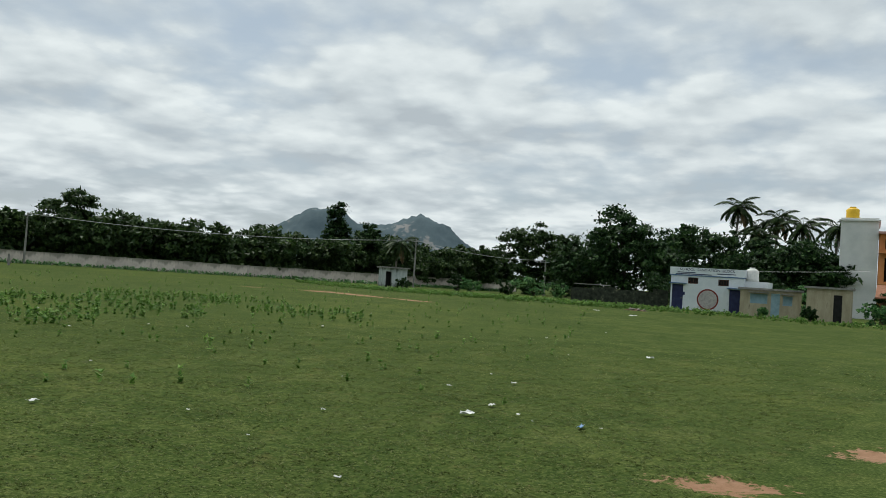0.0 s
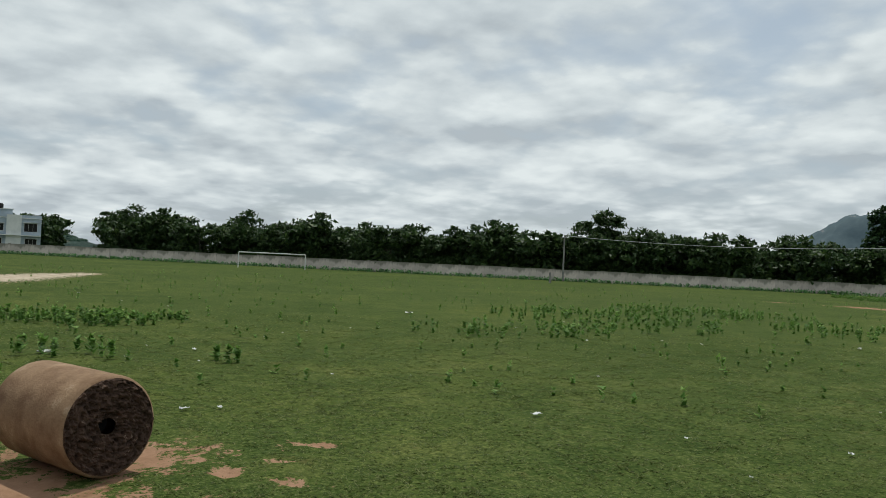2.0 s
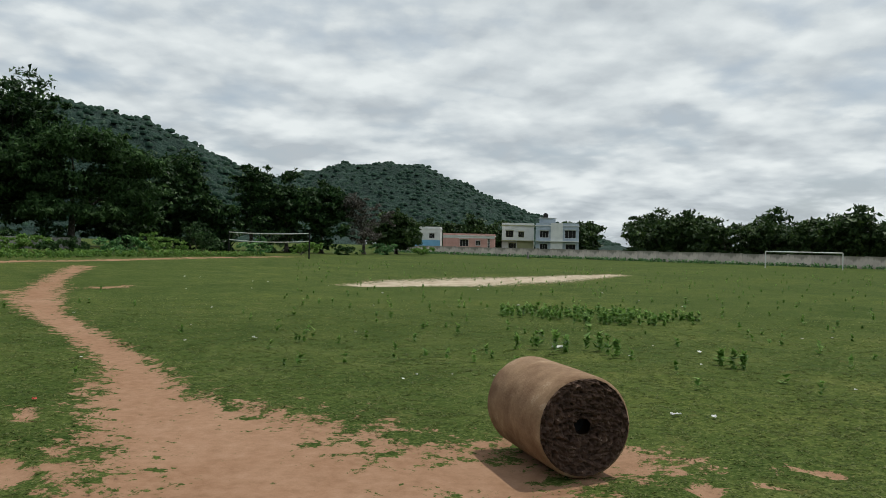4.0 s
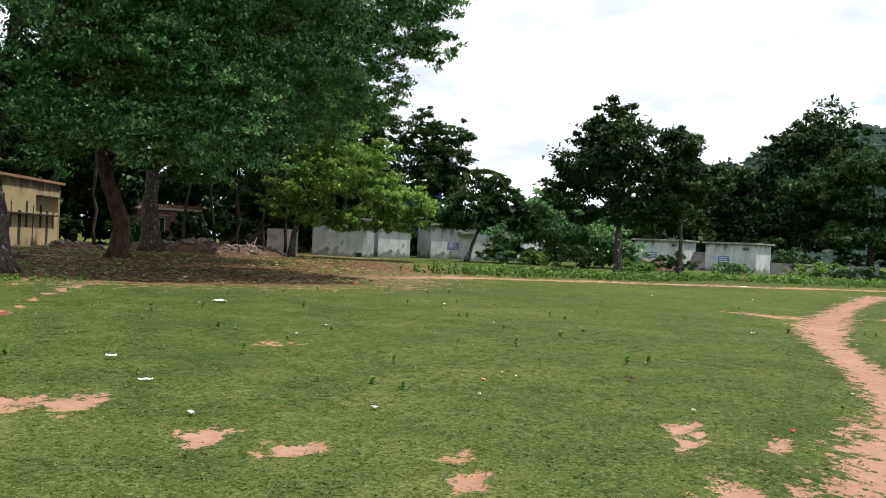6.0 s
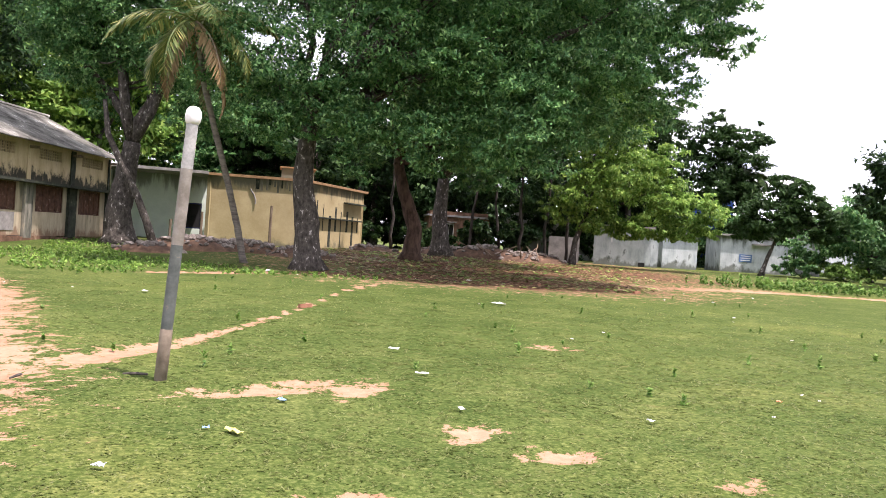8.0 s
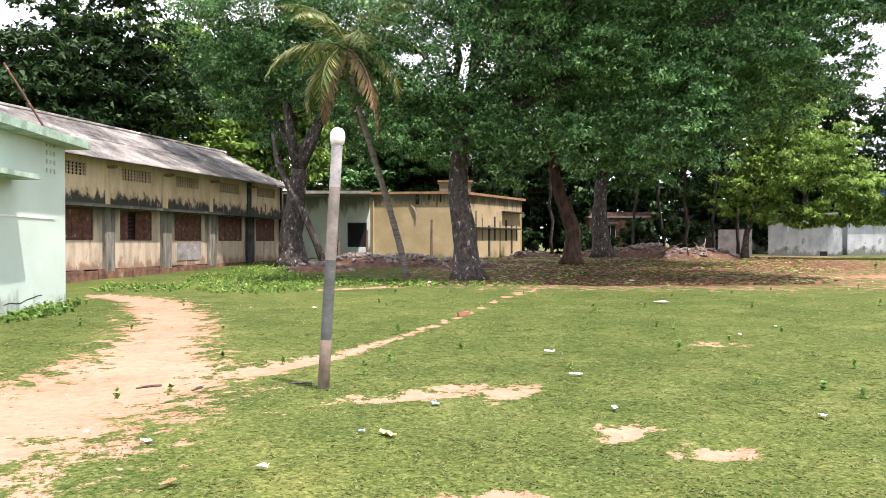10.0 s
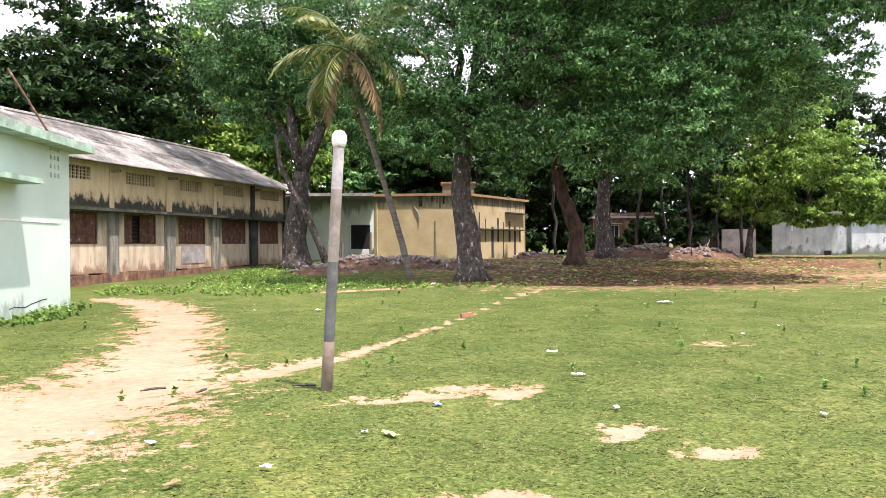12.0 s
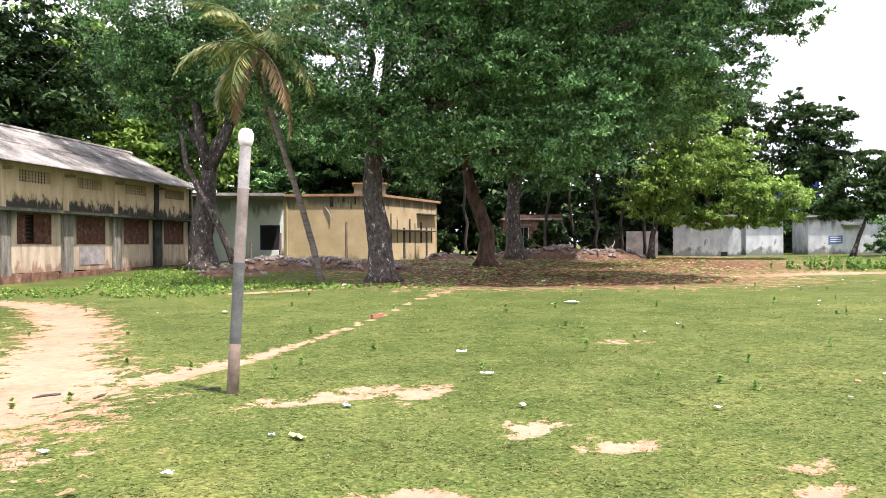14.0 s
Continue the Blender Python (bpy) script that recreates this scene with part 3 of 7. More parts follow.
def oval_mask(X, Y, ovals):
    best = np.zeros(X.shape)
    for x, y, a, b, turn in ovals:
        c, s = math.cos(radians(turn)), math.sin(radians(turn))
        u, v = ((X - x) * c + (Y - y) * s) / a, (-(X - x) * s + (Y - y) * c) / b
        best = np.maximum(best, 1 - 0.5 * np.hypot(u, v))
    return np.clip(best, 0, 1)


def bare_mask(X, Y):
    m = np.maximum(oval_mask(X, Y, AREAS), np.maximum(oval_mask(X, Y, SHADY), line_mask(X, Y, *SAND)))
    for pts, widths in TRAILS:
        m = np.maximum(m, line_mask(X, Y, pts, widths))
    return m


def build_ground():
    rings = [0.0]
    r = 0.6
    while r < 4200:
        rings.append(r)
        r += max(0.085, 0.013 * r) if r < 60 else 0.06 * r
    n = 440
    a = np.linspace(0, 2 * math.pi, n, endpoint=False)
    R = np.array(rings[1:])
    X, Y = np.outer(R, -np.sin(a)).ravel(), np.outer(R, np.cos(a)).ravel()
    X, Y = np.r_[0, X], np.r_[0, Y]
    Z = np.array([gz(x, y) for x, y in zip(X, Y)])
    dist = np.hypot(X, Y)
    Z += np.array([0.045 * noise.noise((x * 0.35, y * 0.35, 3.0)) + 0.02 * noise.noise((x * 1.6, y * 1.6, 7.0)) for x, y in zip(X, Y)]) * (dist < 80)
    bare = bare_mask(X, Y)
    Z -= 0.03 * np.clip((bare - 0.45) * 3, 0, 1) * (dist < 60)
    k = len(R)
    faces = [(0, 1 + s, 1 + (s + 1) % n) for s in range(n)]
    for i in range(k - 1):
        o, q = 1 + i * n, 1 + (i + 1) * n
        faces += [(o + s, q + s, q + (s + 1) % n, o + (s + 1) % n) for s in range(n)]
    me = bpy.data.meshes.new("ground")
    me.from_pydata(np.c_[X, Y, Z].tolist(), [], faces)
    me.polygons.foreach_set("use_smooth", [True] * len(me.polygons))
    me.materials.append(GROUND)
    # mask of the litter colour that carries the yard's painted shade
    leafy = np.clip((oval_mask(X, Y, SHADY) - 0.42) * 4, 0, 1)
    pale = np.clip((line_mask(X, Y, *SAND) - 0.3) * 4, 0, 1)
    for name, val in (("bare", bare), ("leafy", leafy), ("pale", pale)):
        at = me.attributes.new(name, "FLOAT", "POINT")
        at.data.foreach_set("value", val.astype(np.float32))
    tagged(new("ground", me), "short green grass field with bare red earth paths", "ground", kind="structure")


build_ground()


def small_leaves(name, centres, axes, sides, lengths, widths, material):
    """Many small three-cornered leaves, each an island."""
    n = len(centres)
    L, W = lengths[:, None] * 0.5, widths[:, None] * 0.5
    v = np.empty((n, 3, 3))
    v[:, 0] = centres + axes * L
    v[:, 1], v[:, 2] = centres + sides * W - axes * L, centres - sides * W - axes * L * 0.7
    me = bpy.data.meshes.new(name)
    me.vertices.add(3 * n)
    me.vertices.foreach_set("co", v.reshape(-1).astype(np.float32))
    me.loops.add(3 * n)
    me.loops.foreach_set("vertex_index", np.arange(3 * n, dtype=np.int32))
    me.polygons.add(n)
    me.polygons.foreach_set("loop_start", np.arange(0, 3 * n, 3, dtype=np.int32))
    me.update(calc_edges=True)
    me.materials.append(material)
    return me


def leaves_mesh(name, centres, axes, sides, lengths, widths, material):
    """Many small diamond leaves, each an island."""
    n = len(centres)
    L, W = lengths[:, None] * 0.5, widths[:, None] * 0.5
    v = np.empty((n, 4, 3))
    v[:, 0], v[:, 2] = centres - axes * L, centres + axes * L
    v[:, 1], v[:, 3] = centres + sides * W + axes * L * 0.15, centres - sides * W + axes * L * 0.15
    me = bpy.data.meshes.new(name)
    me.vertices.add(4 * n)
    me.vertices.foreach_set("co", v.reshape(-1).astype(np.float32))
    me.loops.add(4 * n)
    me.loops.foreach_set("vertex_index", np.arange(4 * n, dtype=np.int32))
    me.polygons.add(n)
    me.polygons.foreach_set("loop_start", np.arange(0, 4 * n, 4, dtype=np.int32))
    me.update(calc_edges=True)
    me.materials.append(material)
    return me


def unit(v):
    return v / np.maximum(np.linalg.norm(v, axis=1, keepdims=True), 1e-9)


def crown_mesh(name, blobs, count, size, material, seed, droop=0.25, fill=0.35, clump=0.30, slim=0.55):
    """Leaves in many small clumps over the outside of ellipsoid blobs (x, y, z, rx, ry, rz)."""
    rng = np.random.default_rng(seed)
    count, size = int(count * 1.45), size * 0.92
    blobs = np.array(blobs, float)
    area = blobs[:, 3] * blobs[:, 4] + blobs[:, 3] * blobs[:, 5] + blobs[:, 4] * blobs[:, 5]
    per = (area / area.sum() * count).astype(int)
    C, A = [], []
    for (x, y, z, rx, ry, rz), k in zip(blobs, per):
        if k < 4:
            continue
        nsub = max(8, int(k / 60))
        d = unit(rng.normal(size=(nsub, 3)))
        rad = rng.uniform(fill, 1.0, nsub) ** 0.6
        rad *= rng.uniform(0.75, 1.22, nsub)
        sub = d * rad[:, None] * (rx, ry, rz)
        which = rng.integers(0, nsub, k)
        cr = clump * (rx * ry * rz) ** (1 / 3) * rng.uniform(0.35, 1.05, nsub)
        off = rng.normal(size=(k, 3)) * cr[which][:, None] * (0.60, 0.60, 0.26)
        C.append(sub[which] + off + (x, y, z))
        A.append(unit(off + 0.5 * d[which] * cr[which][:, None] + 1e-6))
    C, A = np.concatenate(C), np.concatenate(A)
    n = len(C)
    ax = unit(A * 0.5 + rng.normal(size=(n, 3)) * 0.6 + (0, 0, -droop))
    si = unit(np.cross(ax, rng.normal(size=(n, 3)) * 0.5 + (0, 0, 1)))
    ln = size * rng.uniform(0.6, 1.35, n)
    return small_leaves(name, C, ax, si, ln, ln * slim * 1.1, material)


def bend(a, b, k, wob, seed):
    """A crooked line from a to b in k steps."""
    r = random.Random(seed)
    a, b = Vector(a), Vector(b)
    pts = []
    for i in range(k + 1):
        t = i / k
        p = a.lerp(b, t)
        if 0 < i < k:
            p += Vector((r.uniform(-1, 1), r.uniform(-1, 1), r.uniform(-0.5, 0.8))) * wob * (b - a).length
        pts.append(p)
    return pts


def limbs_into(mesh, fork, tips, r0, seed):
    for i, tip in enumerate(tips):
        pts = bend(fork, tip, 5, 0.06, seed + i)
        mesh.tube(pts, [r0 * (1 - 0.82 * j / 5) for j in range(6)], 6, rough=0.15, seed=seed)
        rr = random.Random(seed * 7 + i)
        for j in (2, 3, 4):
            e = pts[j] + Vector((rr.uniform(-1, 1), rr.uniform(-1, 1), rr.uniform(0, 0.9))) * (Vector(tip) - Vector(fork)).length * 0.32
            mesh.tube(bend(pts[j], e, 3, 0.08, seed + 31 * j), [r0 * 0.34, r0 * 0.25, r0 * 0.16, r0 * 0.05], 5)


def tree(x, y, label, blobs, trunk, r, count, size, leaf=LEAF_MID, bark=BARK, seed=1, limb_n=6, category="tree", group="", **kw):
    """trunk: points from the base (local). blobs: local ellipsoids. The top of the trunk forks to the blobs."""
    t = thing("tree", Matrix.Translation((x, y, gz(x, y) - 0.03)), label, category, group)
    tm = Mesh()
    k = len(trunk)
    flare = [r * (1.0 - 0.45 * i / max(k - 1, 1)) for i in range(k)]
    trunk = [Vector(p) for p in trunk]
    pts, rad = [], []
    for i in range(k - 1):
        for s in range(4):
            q = s / 4
            pts.append(trunk[i].lerp(trunk[i + 1], q))
            rad.append(flare[i] + (flare[i + 1] - flare[i]) * q)
    pts.append(trunk[-1])
    rad.append(flare[-1])
    rad[0] *= 1.55
    rad[1] *= 1.12
    tm.tube(pts, rad, 12, rough=0.16, seed=seed)
    tm.make("trunk", bark, t, smooth=True)
    lm = Mesh()
    rr = random.Random(seed)
    order = sorted(blobs, key=lambda b: -b[3] * b[4] * b[5])[:limb_n]
    limbs_into(lm, trunk[-1], [(b[0], b[1], b[2] + 0.2 * b[5]) for b in order], flare[-1] * 0.72, seed)
    lm.make("branchwork", bark, t, smooth=True)
    crown = new("crown", crown_mesh("crown", blobs, count, size, leaf, seed, **kw))
    crown.parent = t
    return t


def blob_cloud(cx, cy, cz, rx, ry, rz, n, seed, s=0.45):
    """n blobs filling an ellipsoid, for an uneven outline."""
    rr = random.Random(seed)
    out = []
    for _ in range(n):
        u, v, w = rr.gauss(0, 1), rr.gauss(0, 1), rr.gauss(0, 1)
        q = math.sqrt(u * u + v * v + w * w)
        k = rr.uniform(0.35, 0.80) / q
        f = s * rr.uniform(0.7, 1.25)
        out.append((cx + u * k * rx, cy + v * k * ry, cz + w * k * rz, rx * f, ry * f, rz * f))
    return out


def palm(x, y, label, top, lean_pts, r, fronds, flen, seed, leaf=LEAF_PALM, group="", dry=0, wide=1.0):
    """A coconut palm: curved ringed trunk, each frond a part."""
    t = thing("coconut_palm", Matrix.Translation((x, y, gz(x, y) - 0.03)), label, "palm tree", group)
    pts = [Vector(p) for p in lean_pts] + [Vector(top)]
    sm = []
    for i in range(len(pts) - 1):
        for s in range(6):
            sm.append(pts[i].lerp(pts[i + 1], s / 6))
    sm.append(pts[-1])
    Mesh().tube(sm, [r * (1.35 if i == 0 else 1.0) * (1 - 0.35 * i / len(sm)) * (1.05 if i % 2 else 0.97) for i in range(len(sm))], 10, rough=0.06, seed=seed).make("trunk", BARK_PALM, t, smooth=True)
    rng = np.random.default_rng(seed)
    for i in range(fronds):
        az = 2 * math.pi * (i * 0.382) + rng.uniform(-0.2, 0.2)
        el = radians(78 - 118 * (i / max(fronds - 1, 1)) + rng.uniform(-8, 8))
        old = i >= fronds - dry
        d = np.array([math.cos(az), math.sin(az), 0.0])
        L = flen * rng.uniform(0.85, 1.1)
        m = 16
        P = [np.array(top, float)]
        e = el
        for j in range(m):
            e -= radians(6.2 if not old else 4.0)
            P.append(P[-1] + (d * math.cos(e) + np.array([0, 0, math.sin(e)])) * L / m)
        P = np.array(P)
        C, AX, SI, LN, WD = [], [], [], [], []
        side = np.cross(d, (0, 0, 1))
        for j in range(2, m + 1):
            T = P[j] - P[j - 1]
            T = T / np.linalg.norm(T)
            for q in range(4):
                base = P[j - 1] + (P[j] - P[j - 1]) * q / 4
                for sgn in (-1, 1):
                    ax = side * sgn * 0.75 + T * 0.55 + np.array([0, 0, -0.45 - (0.5 if old else 0)]) + rng.normal(size=3) * 0.1
                    ax = ax / np.linalg.norm(ax)
                    ln = flen * 0.26 * math.sin(math.pi * (0.12 + 0.85 * j / m)) * rng.uniform(0.85, 1.1)
                    C.append(base + ax * ln / 2)
                    AX.append(ax)
                    s = np.cross(ax, np.array([0, 0, 1.0]))
                    SI.append(s / np.linalg.norm(s))
                    LN.append(ln)
                    WD.append(max(0.055, flen * 0.017) * wide)
        f = new("frond", leaves_mesh("frond", np.array(C), np.array(AX), np.array(SI), np.array(LN), np.array(WD), LEAF_DRY if old else leaf))
        f.parent = t
        Mesh().tube([tuple(p) for p in P], [0.035 * (1 - 0.9 * j / m) for j in range(m + 1)], 4).make("rib", WOOD if old else leaf, f)
    return t

# ---- near trees round the shaded yard ----
GRP = "trees round the shaded yard"
x, y = -1.25, -27.5
tree(x, y, "huge old spreading tree with mottled grey trunk beside rubble", [
    (2.4, 0.8, 7.0, 2.3, 2.2, 1.9), (0.2, 1.6, 5.6, 1.9, 1.5, 1.2), (-1.8, 1.2, 8.2, 2.6, 2.4, 2.2), (0.8, -0.6, 11.0, 3.2, 3.0, 2.6), (-4.2, 0.4, 10.4, 3.2, 3.0, 2.6), (-5.6, 1.6, 7.2, 2.6, 2.2, 2.0),
    (-8.6, 1.2, 8.6, 2.8, 2.6, 2.0), (-8.2, -1.2, 11.8, 3.2, 3.0, 2.3), (-11.4, 1.6, 10.4, 2.4, 2.2, 1.5), (-13.4, 2.2, 10.8, 1.6, 1.5, 1.3), (-14.1, 2.3, 8.9, 1.0, 1.0, 0.7), (-12.7, 2.0, 9.3, 1.6, 1.5, 1.1), (-11.8, 1.9, 7.0, 1.4, 1.3, 1.1), (-11.4, 1.8, 8.3, 1.6, 1.5, 1.2), (-2.4, -2.4, 13.6, 3.6, 3.4, 2.2), (-8.2, 2.0, 5.6, 1.8, 1.5, 1.2), (-11.0, -1.5, 6.8, 2.2, 2.0, 1.6),
    (-3.6, 2.4, 4.5, 1.8, 1.4, 1.1), (-6.4, 2.8, 4.6, 2.0, 1.5, 1.2), (1.6, 2.0, 4.6, 1.2, 1.0, 0.8), (-1.3, 1.2, 3.9, 1.1, 0.9, 0.8), (-0.9, 1.6, 5.0, 1.3, 1.0, 0.8), (1.3, 1.4, 4.0, 0.7, 0.6, 0.5),
    # The first three blobs lie out of view, added to shade the lawn.
    (-1.5, 3.6, 13.6, 3.6, 2.4, 1.4), (-7.5, 4.0, 13.8, 3.8, 2.6, 1.4), (-12.0, 4.2, 13.0, 3.2, 2.4, 1.2), (-4.0, -6.5, 12.4, 5.0, 4.0, 2.4), (-11.0, -6.5, 12.0, 5.0, 4.0, 2.2), (-6.5, 3.6, 6.0, 1.4, 1.2, 0.9), (-9.4, 3.4, 7.2, 1.5, 1.2, 0.9), (-2.6, 3.4, 9.6, 1.8, 1.5, 1.1), (-5.6, 3.4, 9.0, 1.7, 1.4, 1.0), (-7.6, 3.2, 10.6, 1.7, 1.4, 1.0), (-4.0, 3.4, 7.0, 1.5, 1.2, 0.9)],
    [(0, 0, 0), (0.1, 0, 1.6), (0.35, 0.05, 3.2), (0.2, 0, 5.2)], 0.48, 240000, 0.165, LEAF_MID, seed=3, limb_n=14, group=GRP, clump=0.27, slim=0.5)
x, y = -6.4, -37.0
tree(x, y, "tall reddish-barked tree forking low over leaf litter", [
    (1.5, 1.5, 7.0, 2.6, 2.4, 2.0), (-1.5, 2.5, 5.4, 2.2, 1.8, 1.5), (-4.0, 1.0, 7.4, 2.8, 2.6, 2.2), (0, 0, 10.5, 4.0, 3.6, 3.0), (-5, 0, 11.0, 4.0, 3.6, 2.8), (-2.6, 2.2, 4.2, 1.5, 1.2, 0.9)],
    [(0, 0, 0), (-0.1, 0, 1.6), (0.5, 0, 3.2), (0.9, 0, 4.6)], 0.42, 42000, 0.24, LEAF_MID, BARK_RED, seed=5, group=GRP)
x, y = -9.4, -44.6
tree(x, y, "dark thick-trunked tree deep in the yard", blob_cloud(-1, 0, 8.2, 7, 5, 4.0, 9, 11), [(0, 0, 0), (0.2, 0, 2.2), (0.1, 0, 4.5)], 0.55, 22000, 0.42, LEAF_SHADE_DARK, seed=7, group=GRP)
x, y = spot(159.4, 47.0)
tree(x, y, "bright green drooping tree over the low white block", [
    (-0.914 * s, 0.406 * s, z, r, r, h) for s, z, r, h in [(0.5, 4.2, 2.0, 1.4), (2.9, 5.2, 2.2, 1.8), (2.2, 7.8, 1.8, 1.8), (1.7, 10.2, 1.6, 1.4), (4.9, 4.3, 1.8, 1.3), (6.9, 3.5, 1.6, 1.0), (4.2, 2.5, 1.7, 0.8), (1.6, 2.5, 1.4, 0.8), (6.0, 2.2, 1.2, 0.6), (7.4, 2.6, 1.0, 0.6), (3.0, 2.0, 1.2, 0.5), (4.8, 6.3, 1.2, 0.9), (-0.9, 3.1, 1.2, 0.8), (0.6, 6.3, 1.5, 1.2)]],
    [(0, 0, 0), (-0.1, 0.1, 1.4), (-0.6, 0.3, 3.0)], 0.2, 34000, 0.22, LEAF_BRIGHT, seed=9, group=GRP, droop=0.6)
x, y = spot(155.6, 64.0)
tree(x, y, "tall tree with open crown behind the white block", [
    (1.0, 0, 11.0, 4.6, 3.4, 3.0), (-3.0, 0, 9.6, 2.4, 2.2, 2.2), (4.0, 0, 12.6, 3.5, 3, 2.6), (1, 0, 7.4, 4.0, 3.0, 2.2), (-1.6, 0, 5.6, 2.8, 2.2, 1.8), (-4.4, 1.6, 6.6, 2.6, 2.2, 2.0), (-5.6, 2.4, 9.0, 2.2, 2.0, 1.8), (-6.6, 2.8, 5.2, 2.2, 2.0, 1.8), (-3.6, 1.2, 4.0, 2.4, 2.0, 1.4), (-7.0, 3.8, 8.2, 2.2, 2.0, 1.9), (-7.4, 4.1, 9.9, 1.6, 1.5, 1.1), (-6.4, 3.6, 6.2, 2.4, 2.0, 1.8), (-5.4, 3.0, 10.8, 1.8, 1.6, 1.3)],
    [(0, 0, 0), (0.1, 0, 3), (0, 0, 6)], 0.32, 34000, 0.36, LEAF_FEATHER, seed=13, group=GRP)
for i, (b, d, h, w) in enumerate([(163, 62, 10, 6), (169, 66, 11, 6), (175, 68, 10, 6.5), (157, 66, 9, 5.5), (181, 64, 11, 6), (187, 62, 15, 6.5), (192, 58, 16, 6.5), (198, 56, 17, 6.5), (204, 52, 17, 6.5), (210, 50, 17, 6), (184, 68, 14, 6), (216, 48, 16, 6), (178, 60, 12, 6), (173.5, 64, 12, 6), (181, 70, 15, 7), (176, 74, 15, 7)]):
    x, y = spot(b, d)
    # Near-black leaves on most of these paint the shade behind the yard.
    tree(x, y, "dark dense tree beyond the school yard", blob_cloud(0, 0, h * 0.52, w, 4.4, h * 0.52, 13, 50 + i) + [(q, 0.4, 1.6, 2.0, 1.6, 1.6) for q in (-3.4, 0.2, 3.2)], [(0, 0, 0), (0.2, 0, h * 0.2), (0, 0, h * 0.4)], 0.3, 13000 if b < 187 else 24000, 0.44, LEAF_BRIGHT if b in (198, 192) else (LEAF_SHADE_DARK if b < 187 or b > 199 else LEAF_MID), seed=60 + i, group="trees beyond the school yard")
# leaning old tree at the end of the long building
x, y = spot(-169.4, 37.0)
tree(x, y, "old forked tree leaning on the building's end", [
    (1.9, 0.2, 7.6, 1.8, 1.6, 1.2), (2.6, 0.4, 9.0, 2.0, 2.0, 1.5), (0.8, 0, 9.4, 2.8, 2.4, 2.0), (-2.2, 0.2, 8.0, 2.2, 2.0, 1.7), (1.6, 0.4, 11.6, 3.4, 2.8, 2.2), (-2.6, 0, 11.4, 3.0, 2.6, 2.2), (-3.4, 0.6, 5.8, 1.6, 1.4, 1.1), (1.0, -0.6, 5.9, 1.0, 0.9, 0.6)],
    [(0, 0, 0), (0.1, 0, 1.5), (-0.1, 0, 2.8), (-0.3, 0, 4.4)], 0.62, 64000, 0.17, LEAF_MID, seed=17, limb_n=5, group=GRP)
x, y = spot(-171.6, 36.0)
slim = thing("tree", Matrix.Translation((x, y, gz(x, y))), "slim bare leaning trunk beside the old tree", "tree", GRP)
Mesh().tube([(0, 0, 0), (0.35, 0, 1.0), (0.85, 0, 2.2), (1.5, 0, 3.4), (2.1, 0, 4.6), (2.3, 0, 6.0)], [0.19, 0.16, 0.15, 0.14, 0.12, 0.08], 10, rough=0.1, seed=3).make("trunk", BARK, slim, smooth=True)
# palm in front of the yellow house
x, y = spot(-177.4, 29.0)
cx, cy = spot(186.8, 26.0)
palm(x, y, "leaning coconut palm with some dry hanging fronds", (cx - x, cy - y, 7.5), [(0, 0, 0), (0.28, 0.3, 1.3), (0.64, 0.8, 2.7), (1.15, 1.6, 4.5), (1.5, 2.3, 5.8)], 0.125, 18, 3.0, 21, dry=4, wide=1.0)

# trees towards the hills
GRP2 = "trees along the track"
x, y = spot(135.3, 50.0, MID)
tree(x, y, "open-crowned tree with dark straight trunk", [
    (0, 0, 7.6, 2.6, 2.2, 2.0), (-1.8, 1.4, 6.2, 1.8, 1.6, 1.3), (2.0, -1.6, 6.4, 1.9, 1.7, 1.4), (0.6, 0, 9.3, 1.5, 1.4, 1.1), (-2.4, 2.2, 7.9, 1.3, 1.2, 1.1), (2.6, -2.4, 4.7, 1.4, 1.2, 0.9), (-1.2, 1.0, 4.4, 1.5, 1.3, 0.9), (-3.4, 3.0, 5.2, 1.1, 1.0, 0.9), (1.2, -1, 8.2, 1.4, 1.4, 1.2), (0.6, -0.6, 5.6, 1.8, 1.6, 1.3), (-0.4, 0.4, 3.8, 1.6, 1.4, 0.9), (1.6, -1.6, 3.6, 1.3, 1.2, 0.8), (-2.2, 2.0, 4.0, 1.2, 1.2, 0.8)],
    [(0, 0, 0), (0, 0, 1.2), (0.1, 0, 2.2), (0, 0, 3.2)], 0.27, 20000, 0.34, LEAF_SHADE_DARK, seed=23, limb_n=9, group=GRP2, clump=0.4)
x, y = spot(131.2, 52.0, MID)
tree(x, y, "thin tree with sparse upright branches", [(0, 0, 8.6, 0.9, 0.9, 0.8), (0.3, 0, 7.0, 1.2, 1.1, 1.0), (-0.4, 0.3, 5.4, 1.4, 1.2, 1.0), (-1.6, 1.5, 5.6, 0.9, 0.9, 0.7)], [(0, 0, 0), (0, 0, 2.4), (0.1, 0, 4.8)], 0.15, 4200, 0.36, LEAF_SHADE_DARK, seed=27, group=GRP2, clump=0.45)
x, y = spot(145.4, 54.0, MID)
tree(x, y, "small bushy tree with forked leaning stem", [(0, 0, 3.6, 2.0, 1.8, 1.5), (-1.5, 0.8, 4.4, 1.5, 1.4, 1.2), (-0.6, 0.5, 5.6, 1.4, 1.3, 1.0), (1.2, -0.6, 3.0, 1.3, 1.2, 0.9), (-2.6, 1.6, 3.2, 1.3, 1.2, 1.0)], [(0.6, 0, 0), (0.2, 0, 1.2), (-0.3, 0, 2.4)], 0.15, 9000, 0.34, LEAF_FEATHER, seed=29, group=GRP2)
x, y = spot(139.6, 58.0, MID)
